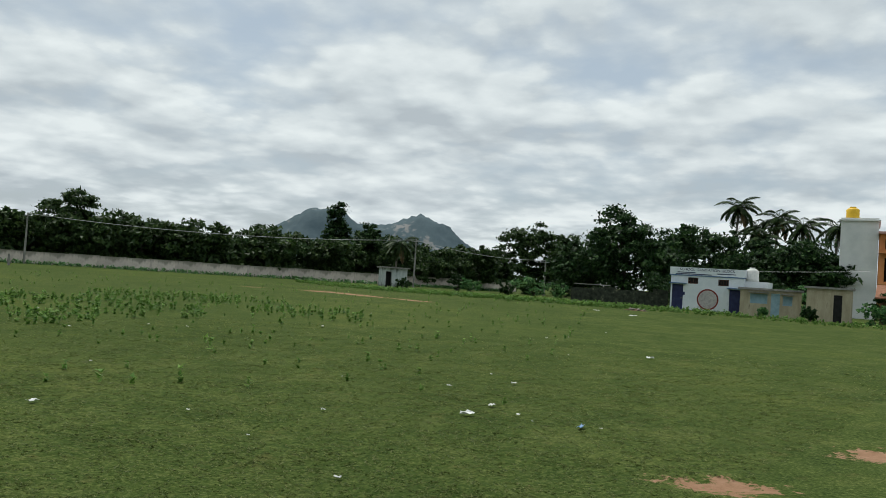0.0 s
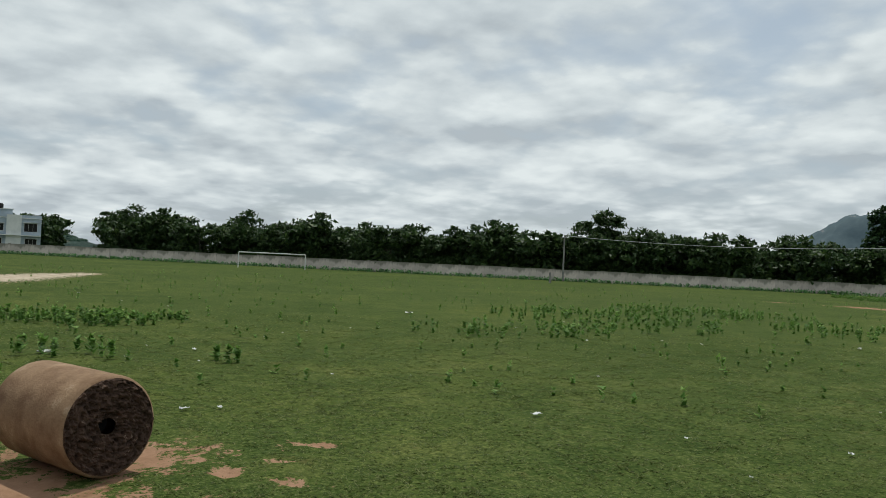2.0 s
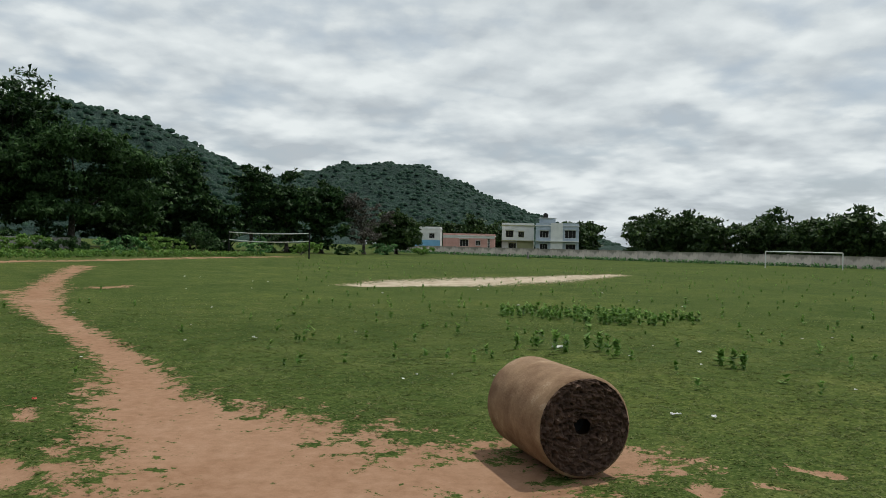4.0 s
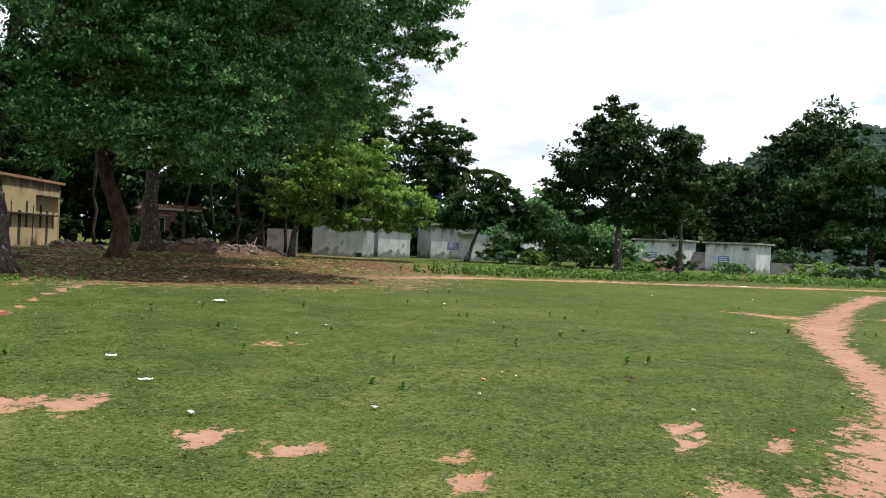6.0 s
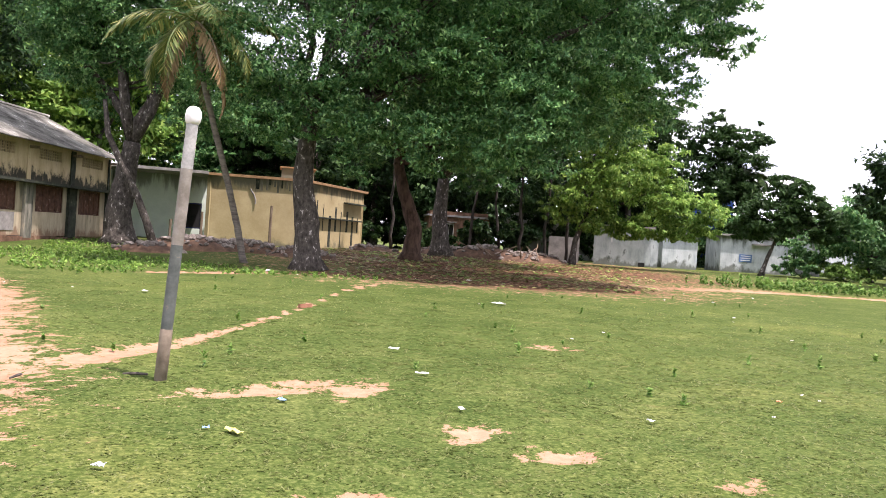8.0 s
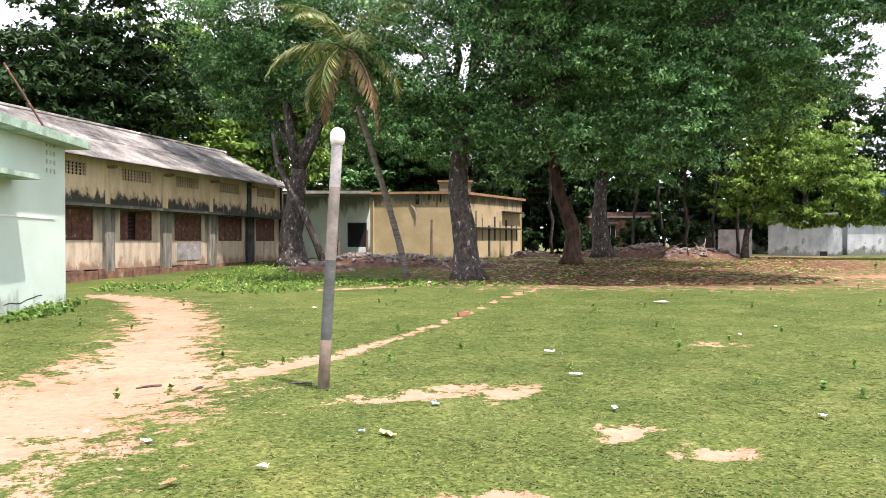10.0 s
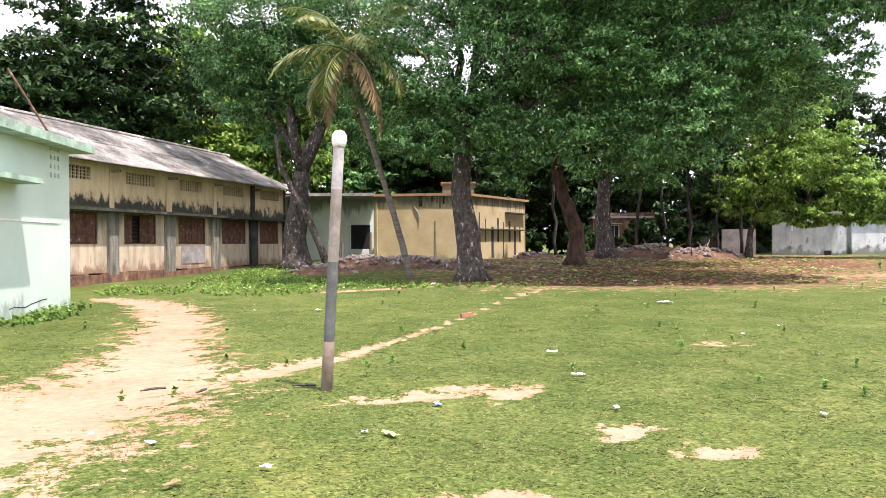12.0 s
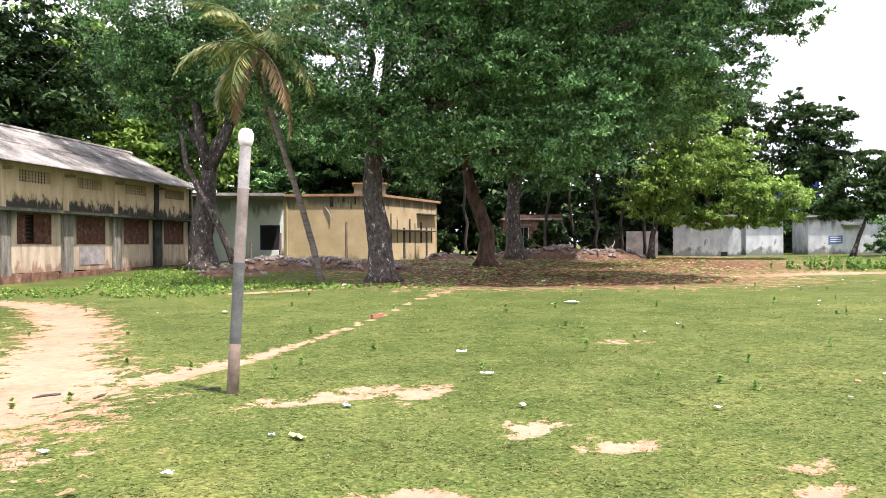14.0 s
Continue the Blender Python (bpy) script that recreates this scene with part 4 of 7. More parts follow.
tree(x, y, "feathery light green thorn bush beside the huts", [(0, 0, 2.8, 3.0, 2.6, 1.9), (-2.2, 1.5, 2.0, 2.4, 2.0, 1.3), (2.6, -2.0, 2.2, 2.2, 2.0, 1.5), (0.6, -0.4, 4.3, 2.0, 1.8, 1.2), (-3.4, 3.4, 1.3, 1.8, 1.6, 0.9)], [(0, 0, 0), (0.2, 0, 0.7), (0, 0, 1.6)], 0.16, 14000, 0.28, LEAF_MID, seed=33, category="bush", droop=0.5)
x, y = spot(124.6, 88.0, MID)
tree(x, y, "tall dense dark tree behind the thorn tree", blob_cloud(0, 0, 7.4, 7.6, 7.6, 7.0, 18, 71) + [(0.8, -0.6, 12.0, 3.0, 3.0, 1.8)], [(0, 0, 0), (0, 0, 2.5), (0, 0, 5)], 0.5, 34000, 0.55, LEAF_SHADE_DARK, seed=35, group=GRP2)
x, y = spot(128.6, 90.0, MID)
tree(x, y, "dense dark tree beside the tall one", blob_cloud(0, 0, 6.4, 5.6, 5.6, 6.2, 13, 72), [(0, 0, 0), (0, 0, 2.5), (0, 0, 4)], 0.4, 20000, 0.55, LEAF_SHADE_DARK, seed=37, group=GRP2)
x, y = spot(119.8, 80.0, MID)
tree(x, y, "wide flat-layered thorn tree with feathery leaves", [
    (0, 0, 9.6, 4.6, 4.6, 1.6), (2.6, -3.6, 7.6, 3.4, 3.4, 1.4), (-2.6, 3.6, 7.8, 3.6, 3.6, 1.4), (-1.5, 4.8, 5.4, 3.0, 3.0, 1.1), (1.5, -5.0, 5.6, 2.8, 2.8, 1.1), (0.5, 0, 5.8, 3.6, 3.6, 1.4), (-2, 5.2, 3.4, 2.4, 2.4, 0.9), (2.6, 0, 3.6, 3.0, 3.0, 1.1), (1.5, 3.0, 3.2, 2.4, 2.4, 0.9), (0.5, -3.0, 3.2, 2.4, 2.4, 0.9)],
    [(0, 0, 0), (0.2, 0, 1.4), (0, 0, 3.4)], 0.4, 30000, 0.50, LEAF_FEATHER, seed=39, group=GRP2, droop=0.4, slim=0.4)
for i, (b, d, h, w, lf) in enumerate([(115.2, 96, 9.5, 4.0, LEAF_SHADE_DARK), (112.6, 100, 10.8, 3.6, LEAF_SHADE_DARK), (110.6, 96, 7.0, 3.0, LEAF_SHADE_DARK), (108.4, 104, 11.0, 2.8, LEAF_SHADE_DARK), (106.0, 104, 10.4, 4.0, LEAF_SHADE_DARK), (103.6, 106, 9.6, 3.4, LEAF_SHADE_DARK), (98.3, 120, 6.0, 3.6, LEAF_FAR), (117.4, 92, 8.0, 3.6, LEAF_SHADE_DARK), (133.0, 84, 8.4, 4.0, LEAF_FAR), (136.5, 86, 6.5, 4.0, LEAF_MID), (140.5, 84, 6.6, 4.0, LEAF_MID), (144.5, 80, 5.6, 3.6, LEAF_MID), (148.5, 74, 5.6, 3.4, LEAF_MID)]):
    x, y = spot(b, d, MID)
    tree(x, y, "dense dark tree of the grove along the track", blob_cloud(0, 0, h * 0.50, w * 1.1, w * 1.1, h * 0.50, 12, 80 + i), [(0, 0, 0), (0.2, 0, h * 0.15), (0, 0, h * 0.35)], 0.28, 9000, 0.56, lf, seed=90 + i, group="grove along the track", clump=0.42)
x, y = spot(100.6, 108, MID)
tree(x, y, "grey nearly bare tree with brownish twigs", blob_cloud(0, 0, 4.8, 4.4, 4.4, 3.4, 10, 99), [(0, 0, 0), (0.2, 0, 1), (0, 0, 2)], 0.25, 8000, 0.36, LEAF_TWIG, seed=120, limb_n=10, group=GRP2, slim=0.3)

# row of trees beyond the boundary wall, in four shapes
BEHIND = "trees beyond the boundary wall"
kinds = []
for i, (rx, rz, n) in enumerate([(4.2, 2.7, 8), (3.4, 2.9, 7), (5.0, 2.5, 9), (3.0, 3.3, 6)]):
    bl = blob_cloud(0, 0, 3.2, rx, rx * 0.8, rz + 0.4, n + 3, 130 + i)
    bl += [(px * 1.05, py * 0.5, 1.5, 1.7, 1.4, 1.1) for px, py, *_ in bl[:7]]
    kinds.append(tree(0, 300 + 12 * i, "dark green mango tree beyond the plastered wall", bl, [(0, 0, 0), (0.1, 0, 0.9), (0, 0, 2.0)], 0.26, 3800, 0.62, LEAF_FAR, seed=140 + i, group=BEHIND, limb_n=4, clump=0.55))
WALL_A, WALL_B = Vector((-150.0, -23.5)), Vector((-34.0, 120.0))
wall_dir = (WALL_B - WALL_A).normalized()
wall_out = Vector((-wall_dir.y, wall_dir.x))
rr = random.Random(5)
s, k = 52.0, 0
while s < 186:
    p = WALL_A + wall_dir * s + wall_out * rr.uniform(4.5, 10)
    sc = rr.uniform(0.85, 1.18) * (1.0 if s > 40 else 0.85)
    copy_thing(kinds[k % 4], pose(p.x, p.y, 0, 0, 0, rr.uniform(0, 360)) @ Matrix.Scale(sc, 4))
    s += rr.uniform(2.5, 3.8)
    k += 1
s = 50.0
while s < 190:
    p = WALL_A + wall_dir * s + wall_out * rr.uniform(15, 22)
    copy_thing(kinds[k % 4], pose(p.x, p.y, 0, 0, 0, rr.uniform(0, 360)) @ Matrix.Scale(rr.uniform(0.95, 1.25), 4))
    s += rr.uniform(4.0, 6.0)
    k += 1
for q in kinds:
    q.matrix_basis = pose(*(WALL_A + wall_dir * (56 + 36 * kinds.index(q)) + wall_out * 13), 0, 0, 0, 40 * kinds.index(q))
# trees between the houses and the hill
for b, d, sc in ((98.6, 190, 1.5), (95.6, 184, 1.15), (94.2, 188, 1.25), (92.6, 186, 1.35), (91.4, 184, 1.2), (86.2, 172, 1.2), (85.0, 170, 1.3), (96.4, 190, 1.2)):
    p = spot(b, d, MID)
    copy_thing(kinds[k % 4], pose(p[0], p[1], 0, 0, 0, 47 * k) @ Matrix.Scale(sc, 4))
    k += 1
# taller single trees over the wall
for i, (b, d, h, w, lf, lab) in enumerate([
        (47.4, 113, 10.0, 3.6, LEAF_FAR, "tall round tree over the boundary wall"), (80.4, 132, 8.0, 4.2, LEAF_FAR, "tall round tree over the boundary wall"), (42.0, 118, 6.6, 2.6, LEAF_FAR, "small tree with pale top over the wall"),
        (29.8, 128, 11.2, 2.3, LEAF_SHADE_DARK, "narrow dark columnar tree over the wall"), (27.4, 124, 8.4, 3.0, LEAF_SHADE_DARK, "dark tree over the wall"), (21.6, 122, 6.2, 3.4, LEAF_FAR, "large-leaved tree behind the little hut"),
        (19.6, 118, 6.4, 3.2, LEAF_FAR, "large-leaved tree behind the little hut"), (16.2, 104, 9.0, 3.4, LEAF_FAR, "tall leafy tree beyond the wall"), (13.8, 104, 8.8, 3.2, LEAF_FAR, "tall leafy tree beyond the wall"),
        (9.4, 88, 9.6, 4.6, LEAF_SHADE_DARK, "tall dark tree behind the ruined wall"), (7.0, 88, 9.0, 4.6, LEAF_SHADE_DARK, "tall dark tree behind the ruined wall"), (11.6, 90, 6.4, 4.0, LEAF_SHADE_DARK, "low dark tree behind the ruined wall"),
        (4.4, 90, 8.2, 5.0, LEAF_SHADE_DARK, "dark tree behind the sanitation block"), (1.6, 92, 8.4, 5.0, LEAF_SHADE_DARK, "dark tree behind the sanitation block"), (-1.2, 90, 8.2, 5.0, LEAF_SHADE_DARK, "dark tree behind the sanitation block"), (-3.4, 88, 7.2, 4.0, LEAF_SHADE_DARK, "dark tree behind the sanitation block"),
        (24.0, 118, 5.4, 4.0, LEAF_FAR, "low tree over the wall"), (33.8, 122, 5.2, 2.6, LEAF_MID, "light green young tree over the wall")]):
    x, y = spot(b, d, START)
    tree(x, y, lab, blob_cloud(0, 0, h * 0.52, w, w, h * 0.52, 12, 160 + i), [(0, 0, 0), (0.1, 0, h * 0.15), (0, 0, h * 0.34)], 0.28, 7800, 0.50, lf, seed=180 + i, group="tall trees beyond the wall", limb_n=4, clump=0.45)
for i, (b, d, h) in enumerate([(2.4, 96, 12.4), (-0.1, 98, 11.4), (-1.6, 96, 10.4), (-3.7, 94, 10.2), (1.2, 99, 10.4), (25.6, 112, 6.8), (37.6, 126, 5.8), (0.9, 94, 8.8)]):
    x, y = spot(b, d, START)
    palm(x, y, "coconut palm standing above the dark trees", (0.5, 0.2, h - 1.0), [(0, 0, 0), (0.2, 0, h * 0.5)], 0.16, 20, 3.0, 210 + i, LEAF_FAR, "far palms", dry=2, wide=2.3)
x, y = spot(147.3, 66, MID)
palm(x, y, "coconut palm rising behind the huts", (0.3, 0.2, 7.4), [(0, 0, 0), (0.2, 0, 3)], 0.16, 14, 3.0, 222, LEAF_FAR, "far palms", wide=3.0)

# ---- hills ----


def hill(name, label, centre, reach, peaks, material, bump, step, scale):
    """A height field of soft peaks (bearing, distance, height, spread across, spread along)."""
    nx = int(2 * reach[0] / step)
    ny = int(2 * reach[1] / step)
    ang = radians(centre[0])
    ex, ey = Vector((math.cos(ang), math.sin(ang))), Vector((-math.sin(ang), math.cos(ang)))
    c = Vector(spot(*centre))
    pk = [(Vector(spot(b, d)), h, sa, sl) for b, d, h, sa, sl in peaks]
    v, f = [], []
    for j in range(ny + 1):
        for i in range(nx + 1):
            p = c + ex * (i * step - reach[0]) + ey * (j * step - reach[1])
            z = 0.0
            for q, h, sa, sl in pk:
                u, w = (p - q).dot(ex) / sa, (p - q).dot(ey) / sl
                z = max(z, h * math.exp(-0.5 * (u * u + w * w))) if z < 1 else (z ** 4 + (h * math.exp(-0.5 * (u * u + w * w))) ** 4) ** 0.25
            rough = noise.fractal((p.x * scale, p.y * scale, 1.0), 0.9, 2.1, 6)
            lump = noise.cell((p.x * scale * 14, p.y * scale * 14, 2.0))
            z = z * (1 + 0.05 * rough) + bump * (rough + lump) * min(z / 25, 1) - 6
            v.append((p.x, p.y, z))
    for j in range(ny):
        for i in range(nx):
            a = j * (nx + 1) + i
            f.append((a, a + 1, a + nx + 2, a + nx + 1))
    m = Mesh()
    m.v, m.f = v, f
    ob = m.make(name, material, label=label, smooth=True)
    return tagged(ob, category="hill", kind="structure")


hill_a = hill("hill", "wooded dark green hill behind the grove", (117, 760), (420, 260), [(106.0, 760, 47, 28, 91), (108.4, 760, 64, 28, 91), (110.8, 760, 79, 28, 91), (113.2, 760, 93, 28, 91), (115.6, 760, 107, 28, 91), (118.0, 760, 115, 28, 91), (120.4, 760, 120, 28, 91), (122.8, 760, 119, 28, 91), (125.2, 760, 112, 28, 91), (127.6, 760, 86, 28, 91), (130.0, 760, 44, 28, 91)], FOREST, 1.2, 7.0, 0.012)
hill_b = hill("hill", "wooded rounded hill behind the houses", (97, 1050), (420, 260), [(86.0, 1050, 27, 40, 126), (88.7, 1050, 45, 40, 126), (91.3, 1050, 66, 40, 126), (94.0, 1050, 89, 40, 126), (96.7, 1050, 109, 40, 126), (99.3, 1050, 114, 40, 126), (102.0, 1050, 108, 40, 126), (104.7, 1050, 95, 40, 126), (107.3, 1050, 85, 40, 126), (110.0, 1050, 76, 40, 126)], FOREST, 1.2, 8.0, 0.010)
hill("hill", "distant rocky hill over the trees, haze blue put into its colour", (28, 2600), (560, 340), [(19.8, 2600, 76, 52, 115), (20.8, 2600, 111, 52, 115), (21.9, 2600, 149, 52, 115), (22.9, 2600, 169, 52, 115), (24.0, 2600, 192, 52, 115), (25.0, 2600, 173, 52, 115), (26.0, 2600, 162, 52, 115), (27.1, 2600, 140, 52, 115), (28.1, 2600, 147, 52, 115), (29.2, 2600, 156, 52, 115), (30.2, 2600, 183, 52, 115), (31.3, 2600, 180, 52, 115), (32.3, 2600, 166, 52, 115), (33.3, 2600, 141, 52, 115), (34.4, 2600, 114, 52, 115), (35.4, 2600, 82, 52, 115), (36.5, 2600, 60, 52, 115), (37.5, 2600, 41, 52, 115)], ROCKHILL, 7.0, 14.0, 0.006)


def hill_woods(slope, label, count, size, seed):
    """Rounded tree crowns all over the near slope of a hill."""
    rng = np.random.default_rng(seed)
    co = np.array([v.co[:] for v in slope.data.vertices])
    co = co[co[:, 2] > 6]
    pick = co[rng.integers(0, len(co), count)] + np.c_[rng.uniform(-4, 4, (count, 2)), np.zeros(count)]
    v, f = [], []
    for p in pick:
        r = size * rng.uniform(0.5, 1.3)
        k, turn = len(v), rng.uniform(0, 1)
        for rad, h in ((1.0, -0.4), (0.85, 0.35)):
            for i in range(5):
                a, q = 2 * math.pi * (i / 5 + turn), rad * r * rng.uniform(0.8, 1.2)
                v.append((p[0] + q * math.cos(a), p[1] + q * math.sin(a), p[2] + h * r))
        v.append((p[0], p[1], p[2] + 0.75 * r))
        f += [(k + i, k + (i + 1) % 5, k + 5 + (i + 1) % 5, k + 5 + i) for i in range(5)]
        f += [(k + 5 + i, k + 5 + (i + 1) % 5, k + 10) for i in range(5)]
    me = bpy.data.meshes.new("hill_woods")
    me.from_pydata(v, [], f)
    me.materials.append(WOODS)
    me.polygons.foreach_set("use_smooth", [True] * len(me.polygons))
    tagged(new("hill_woods", me), label, "woods", kind="stuff")


hill_woods(hill_a, "dark green scrub woods covering the near hill", 4600, 2.9, 61)
hill_woods(hill_b, "dark green scrub woods covering the rounded hill", 7000, 2.5, 62)

# ---- boundary wall ----


def boundary_wall():
    n = int((WALL_B - WALL_A).length / 3.0)
    ang = math.degrees(math.atan2(wall_dir.y, wall_dir.x))
    w = thing("boundary_wall", pose(WALL_A.x, WALL_A.y, 0, 0, 0, ang), "long plastered boundary wall with piers and stained panels", "wall", kind="structure")
    pm = Mesh().box(0.12, 2.88, -0.08, 0.08, -0.3, 1.38)
    pm.box(0.12, 2.88, -0.11, 0.11, 1.38, 1.44)
    panel = pm.data("panel", BOUNDARY)
    q = Mesh().box(-0.13, 0.13, -0.14, 0.14, -0.3, 1.48)
    pier = q.data("pier", BOUNDARY)
    r = random.Random(8)
    for i in range(n):
        share("panel", panel, w, pose(3.0 * i, 0, r.uniform(-0.04, 0.04)))
        share("pier", pier, w, pose(3.0 * i, 0, r.uniform(-0.03, 0.03)))


boundary_wall()
# dark ruined wall near the sanitation block
rx0, ry0 = spot(13.0, 72, START)
rx1, ry1 = spot(6.4, 72.5, START)
ang = math.degrees(math.atan2(ry1 - ry0, rx1 - rx0))
lw = math.hypot(rx1 - rx0, ry1 - ry0)
rw = thing("ruined_wall", pose(rx0, ry0, gz(rx0, ry0), 0, 0, ang), "low blackened broken wall in the weeds", "wall")
m = Mesh()
rnd = random.Random(4)
k = 0.0
while k < lw:
    s = rnd.uniform(0.7, 1.4)
    m.box(k, min(k + s, lw), -0.12, 0.12, -0.2, 1.35 + rnd.uniform(-0.18, 0.16))
    k += s
m.make("masonry", MOULD, rw)
Mesh().box(0.2, 3.4, -0.18, 0.18, 1.52, 1.60).make("coping", CONCRETE, rw)


def windowed(t, mesh_mat, w, h, d, z0, holes, wall_t=0.15):
    """Four walls; openings in the front, which is -y, go through."""
    f = Mesh()
    wall_with(f, 0, w, z0, h, 0, wall_t, holes)
    f.make("front_wall", mesh_mat, t)
    Mesh().box(0, wall_t, wall_t + 0.002, d, z0, h).make("side_wall", mesh_mat, t)
    Mesh().box(w - wall_t, w, wall_t + 0.002, d, z0, h).make("side_wall", mesh_mat, t)
    Mesh().box(wall_t, w - wall_t, d - wall_t, d, z0, h).make("back_wall", mesh_mat, t)


def small_window(t, x0, x1, z0, z1, y, frame_m, pane_m, bars=2):
    f = Mesh()
    e = 0.05
    f.box(x0, x1, y, y + 0.06, z0, z0 + e).box(x0, x1, y, y + 0.06, z1 - e, z1).box(x0, x0 + e, y, y + 0.06, z0 + e, z1 - e).box(x1 - e, x1, y, y + 0.06, z0 + e, z1 - e)
    for i in range(bars):
        xx = x0 + (x1 - x0) * (i + 1) / (bars + 1)
        f.box(xx - 0.015, xx + 0.015, y + 0.01, y + 0.04, z0 + e, z1 - e)
    w = f.make("window", frame_m, t)
    Mesh().box(x0 + e, x1 - e, y + 0.08, y + 0.10, z0 + e, z1 - e).make("pane", pane_m, w)


# little hut by the boundary wall
hx, hy = spot(26.4, 94, START)
hut = thing("hut", pose(hx, hy, gz(hx, hy), 0, 0, 38), "small whitewashed flat-roofed hut with a dark doorway", "hut")
windowed(hut, WHITEWASH, 2.9, 2.25, 2.6, -0.2, [(0.35, 1.05, -0.2, 1.85)])
Mesh().box(-0.25, 3.15, -0.35, 2.85, 2.25, 2.40).make("roof_slab", CONCRETE, hut)
# Near-black sheet set back in the doorway, painting the shade inside.
Mesh().box(0.35, 1.05, 0.6, 0.65, -0.2, 1.85).make("door", DARK, hut)
Mesh().box(0.15, 2.75, 0.7, 2.4, -0.2, 0.02).make("floor_slab", CONCRETE, hut)

# ---- sanitation block ----


def text_on(body, size, m, material, parent, name="lettering"):
    c = bpy.data.curves.new(name, "FONT")
    c.body, c.size, c.extrude, c.align_x = body, size, 0.006, "CENTER"
    c.materials.append(material)
    ob = new(name, c)
    bpy.context.view_layer.update()
    me = bpy.data.meshes.new_from_object(ob)
    bpy.data.objects.remove(ob)
    o = new(name, me)
    o.parent = parent
    o.matrix_basis = m
    return o


def sanitation_block():
    ax, ay = spot(6.25, 68, START)
    bx, by = spot(1.55, 67, START)
    a = math.degrees(math.atan2(by - ay, bx - ax))
    w = math.hypot(bx - ax, by - ay)
    t = thing("sanitation_block", pose(ax, ay, gz(ax, ay) - 0.02, 0, 0, a), "white school toilet block with navy doors and lettered parapet", "toilet block")
    windowed(t, SANITWHITE, w, 2.85, 4.0, -0.2, [(0.12, 1.0, -0.2, 2.05), (w - 1.05, w - 0.12, -0.2, 1.85), (1.35, 2.15, 2.15, 2.65), (3.7, 4.5, 2.1, 2.6)])
    Mesh().box(-0.1, w + 0.1, -0.06, 4.1, 2.852, 3.45).make("parapet", SANITWHITE, t)
    Mesh().box(-0.12, w + 0.12, -0.085, -0.062, 2.78, 2.85).make("blue_band", BLUE_SIGN, t)
    for x0, x1, z1 in ((0.12, 1.0, 2.05), (w - 1.05, w - 0.12, 1.85)):
        d = Mesh().box(x0, x1, 0.05, 0.09, -0.2, z1).make("door", NAVY, t)
        Mesh().box(x1 - 0.18, x1 - 0.08, 0.02, 0.048, 0.9, 1.0).make("handle", GALV, d)
        Mesh().box(x0 - 0.15, x1 + 0.25, -0.4, -0.002, z1 + 0.06, z1 + 0.13).make("sunshade", BLUE_SIGN, t)
    for x0, z0 in ((1.35, 2.15), (3.7, 2.1)):
        small_window(t, x0, x0 + 0.8, z0, z0 + 0.5, 0.04, RUST, DARK, 3)
    n = 28
    ring = Mesh()
    v, f = [], []
    cx, cz = 2.95, 0.95
    for i in range(n):
        q = 2 * math.pi * i / n
        for r in (0.72, 0.84):
            for yy in (-0.02, -0.001):
                v.append((cx + r * math.cos(q), yy, cz + r * math.sin(q)))
    for i in range(n):
        b, c = 4 * i, 4 * ((i + 1) % n)
        f += [(b, b + 2, c + 2, c), (b + 1, b + 3, c + 3, c + 1), (b, b + 1, c + 1, c), (b + 2, b + 3, c + 3, c + 2)]
    ring.add(v, f).make("painted_ring", MAROON, t, "maroon painted ring emblem")
    disc = Mesh()
    disc.add([(cx + 0.70 * math.cos(2 * math.pi * i / n), -0.006, cz + 0.70 * math.sin(2 * math.pi * i / n)) for i in range(n)], [tuple(range(n))])
    disc.make("painted_disc", EMBLEM, t)
    text_on("SCHOOL  SANITATION  BLOCK", 0.30, pose(w / 2, -0.07, 3.19, 90), NAVY, t)
    for x0, x1, z in ((0.5, 1.9, 3.04), (3.6, 5.0, 3.03), (0.4, 3.2, 2.92)):
        Mesh().box(x0, x1, -0.07, -0.064, z - 0.035, z + 0.035).make("small_writing", NAVY, t)
    Mesh().box(0.95, 1.15, -0.02, -0.001, 1.2, 1.45).make("notice", NAVY, t)
    Mesh().box(w + 0.002, w + 1.7, 0.5, 3.6, -0.2, 2.6).make("side_room", SANITWHITE, t)
    tk = thing("water_tank", pose(ax + (w + 0.55) * math.cos(radians(a)), ay + (w + 0.55) * math.sin(radians(a)) + 1.2, gz(ax, ay) + 2.58), "white ribbed plastic water tank on the block's roof", "water tank")
    Mesh().tube([(0, 0, 0), (0, 0, 0.25), (0, 0, 0.3), (0, 0, 0.5), (0, 0, 0.55), (0, 0, 0.8), (0, 0, 0.98), (0, 0, 1.05)], [0.52, 0.52, 0.49, 0.52, 0.49, 0.52, 0.35, 0.18], 20).make("drum", WHITEPAINT, tk, smooth=True)
    Mesh().tube([(0, 0, 1.05), (0, 0, 1.12)], [0.22, 0.2], 16).make("lid", WHITEPAINT, tk)


sanitation_block()


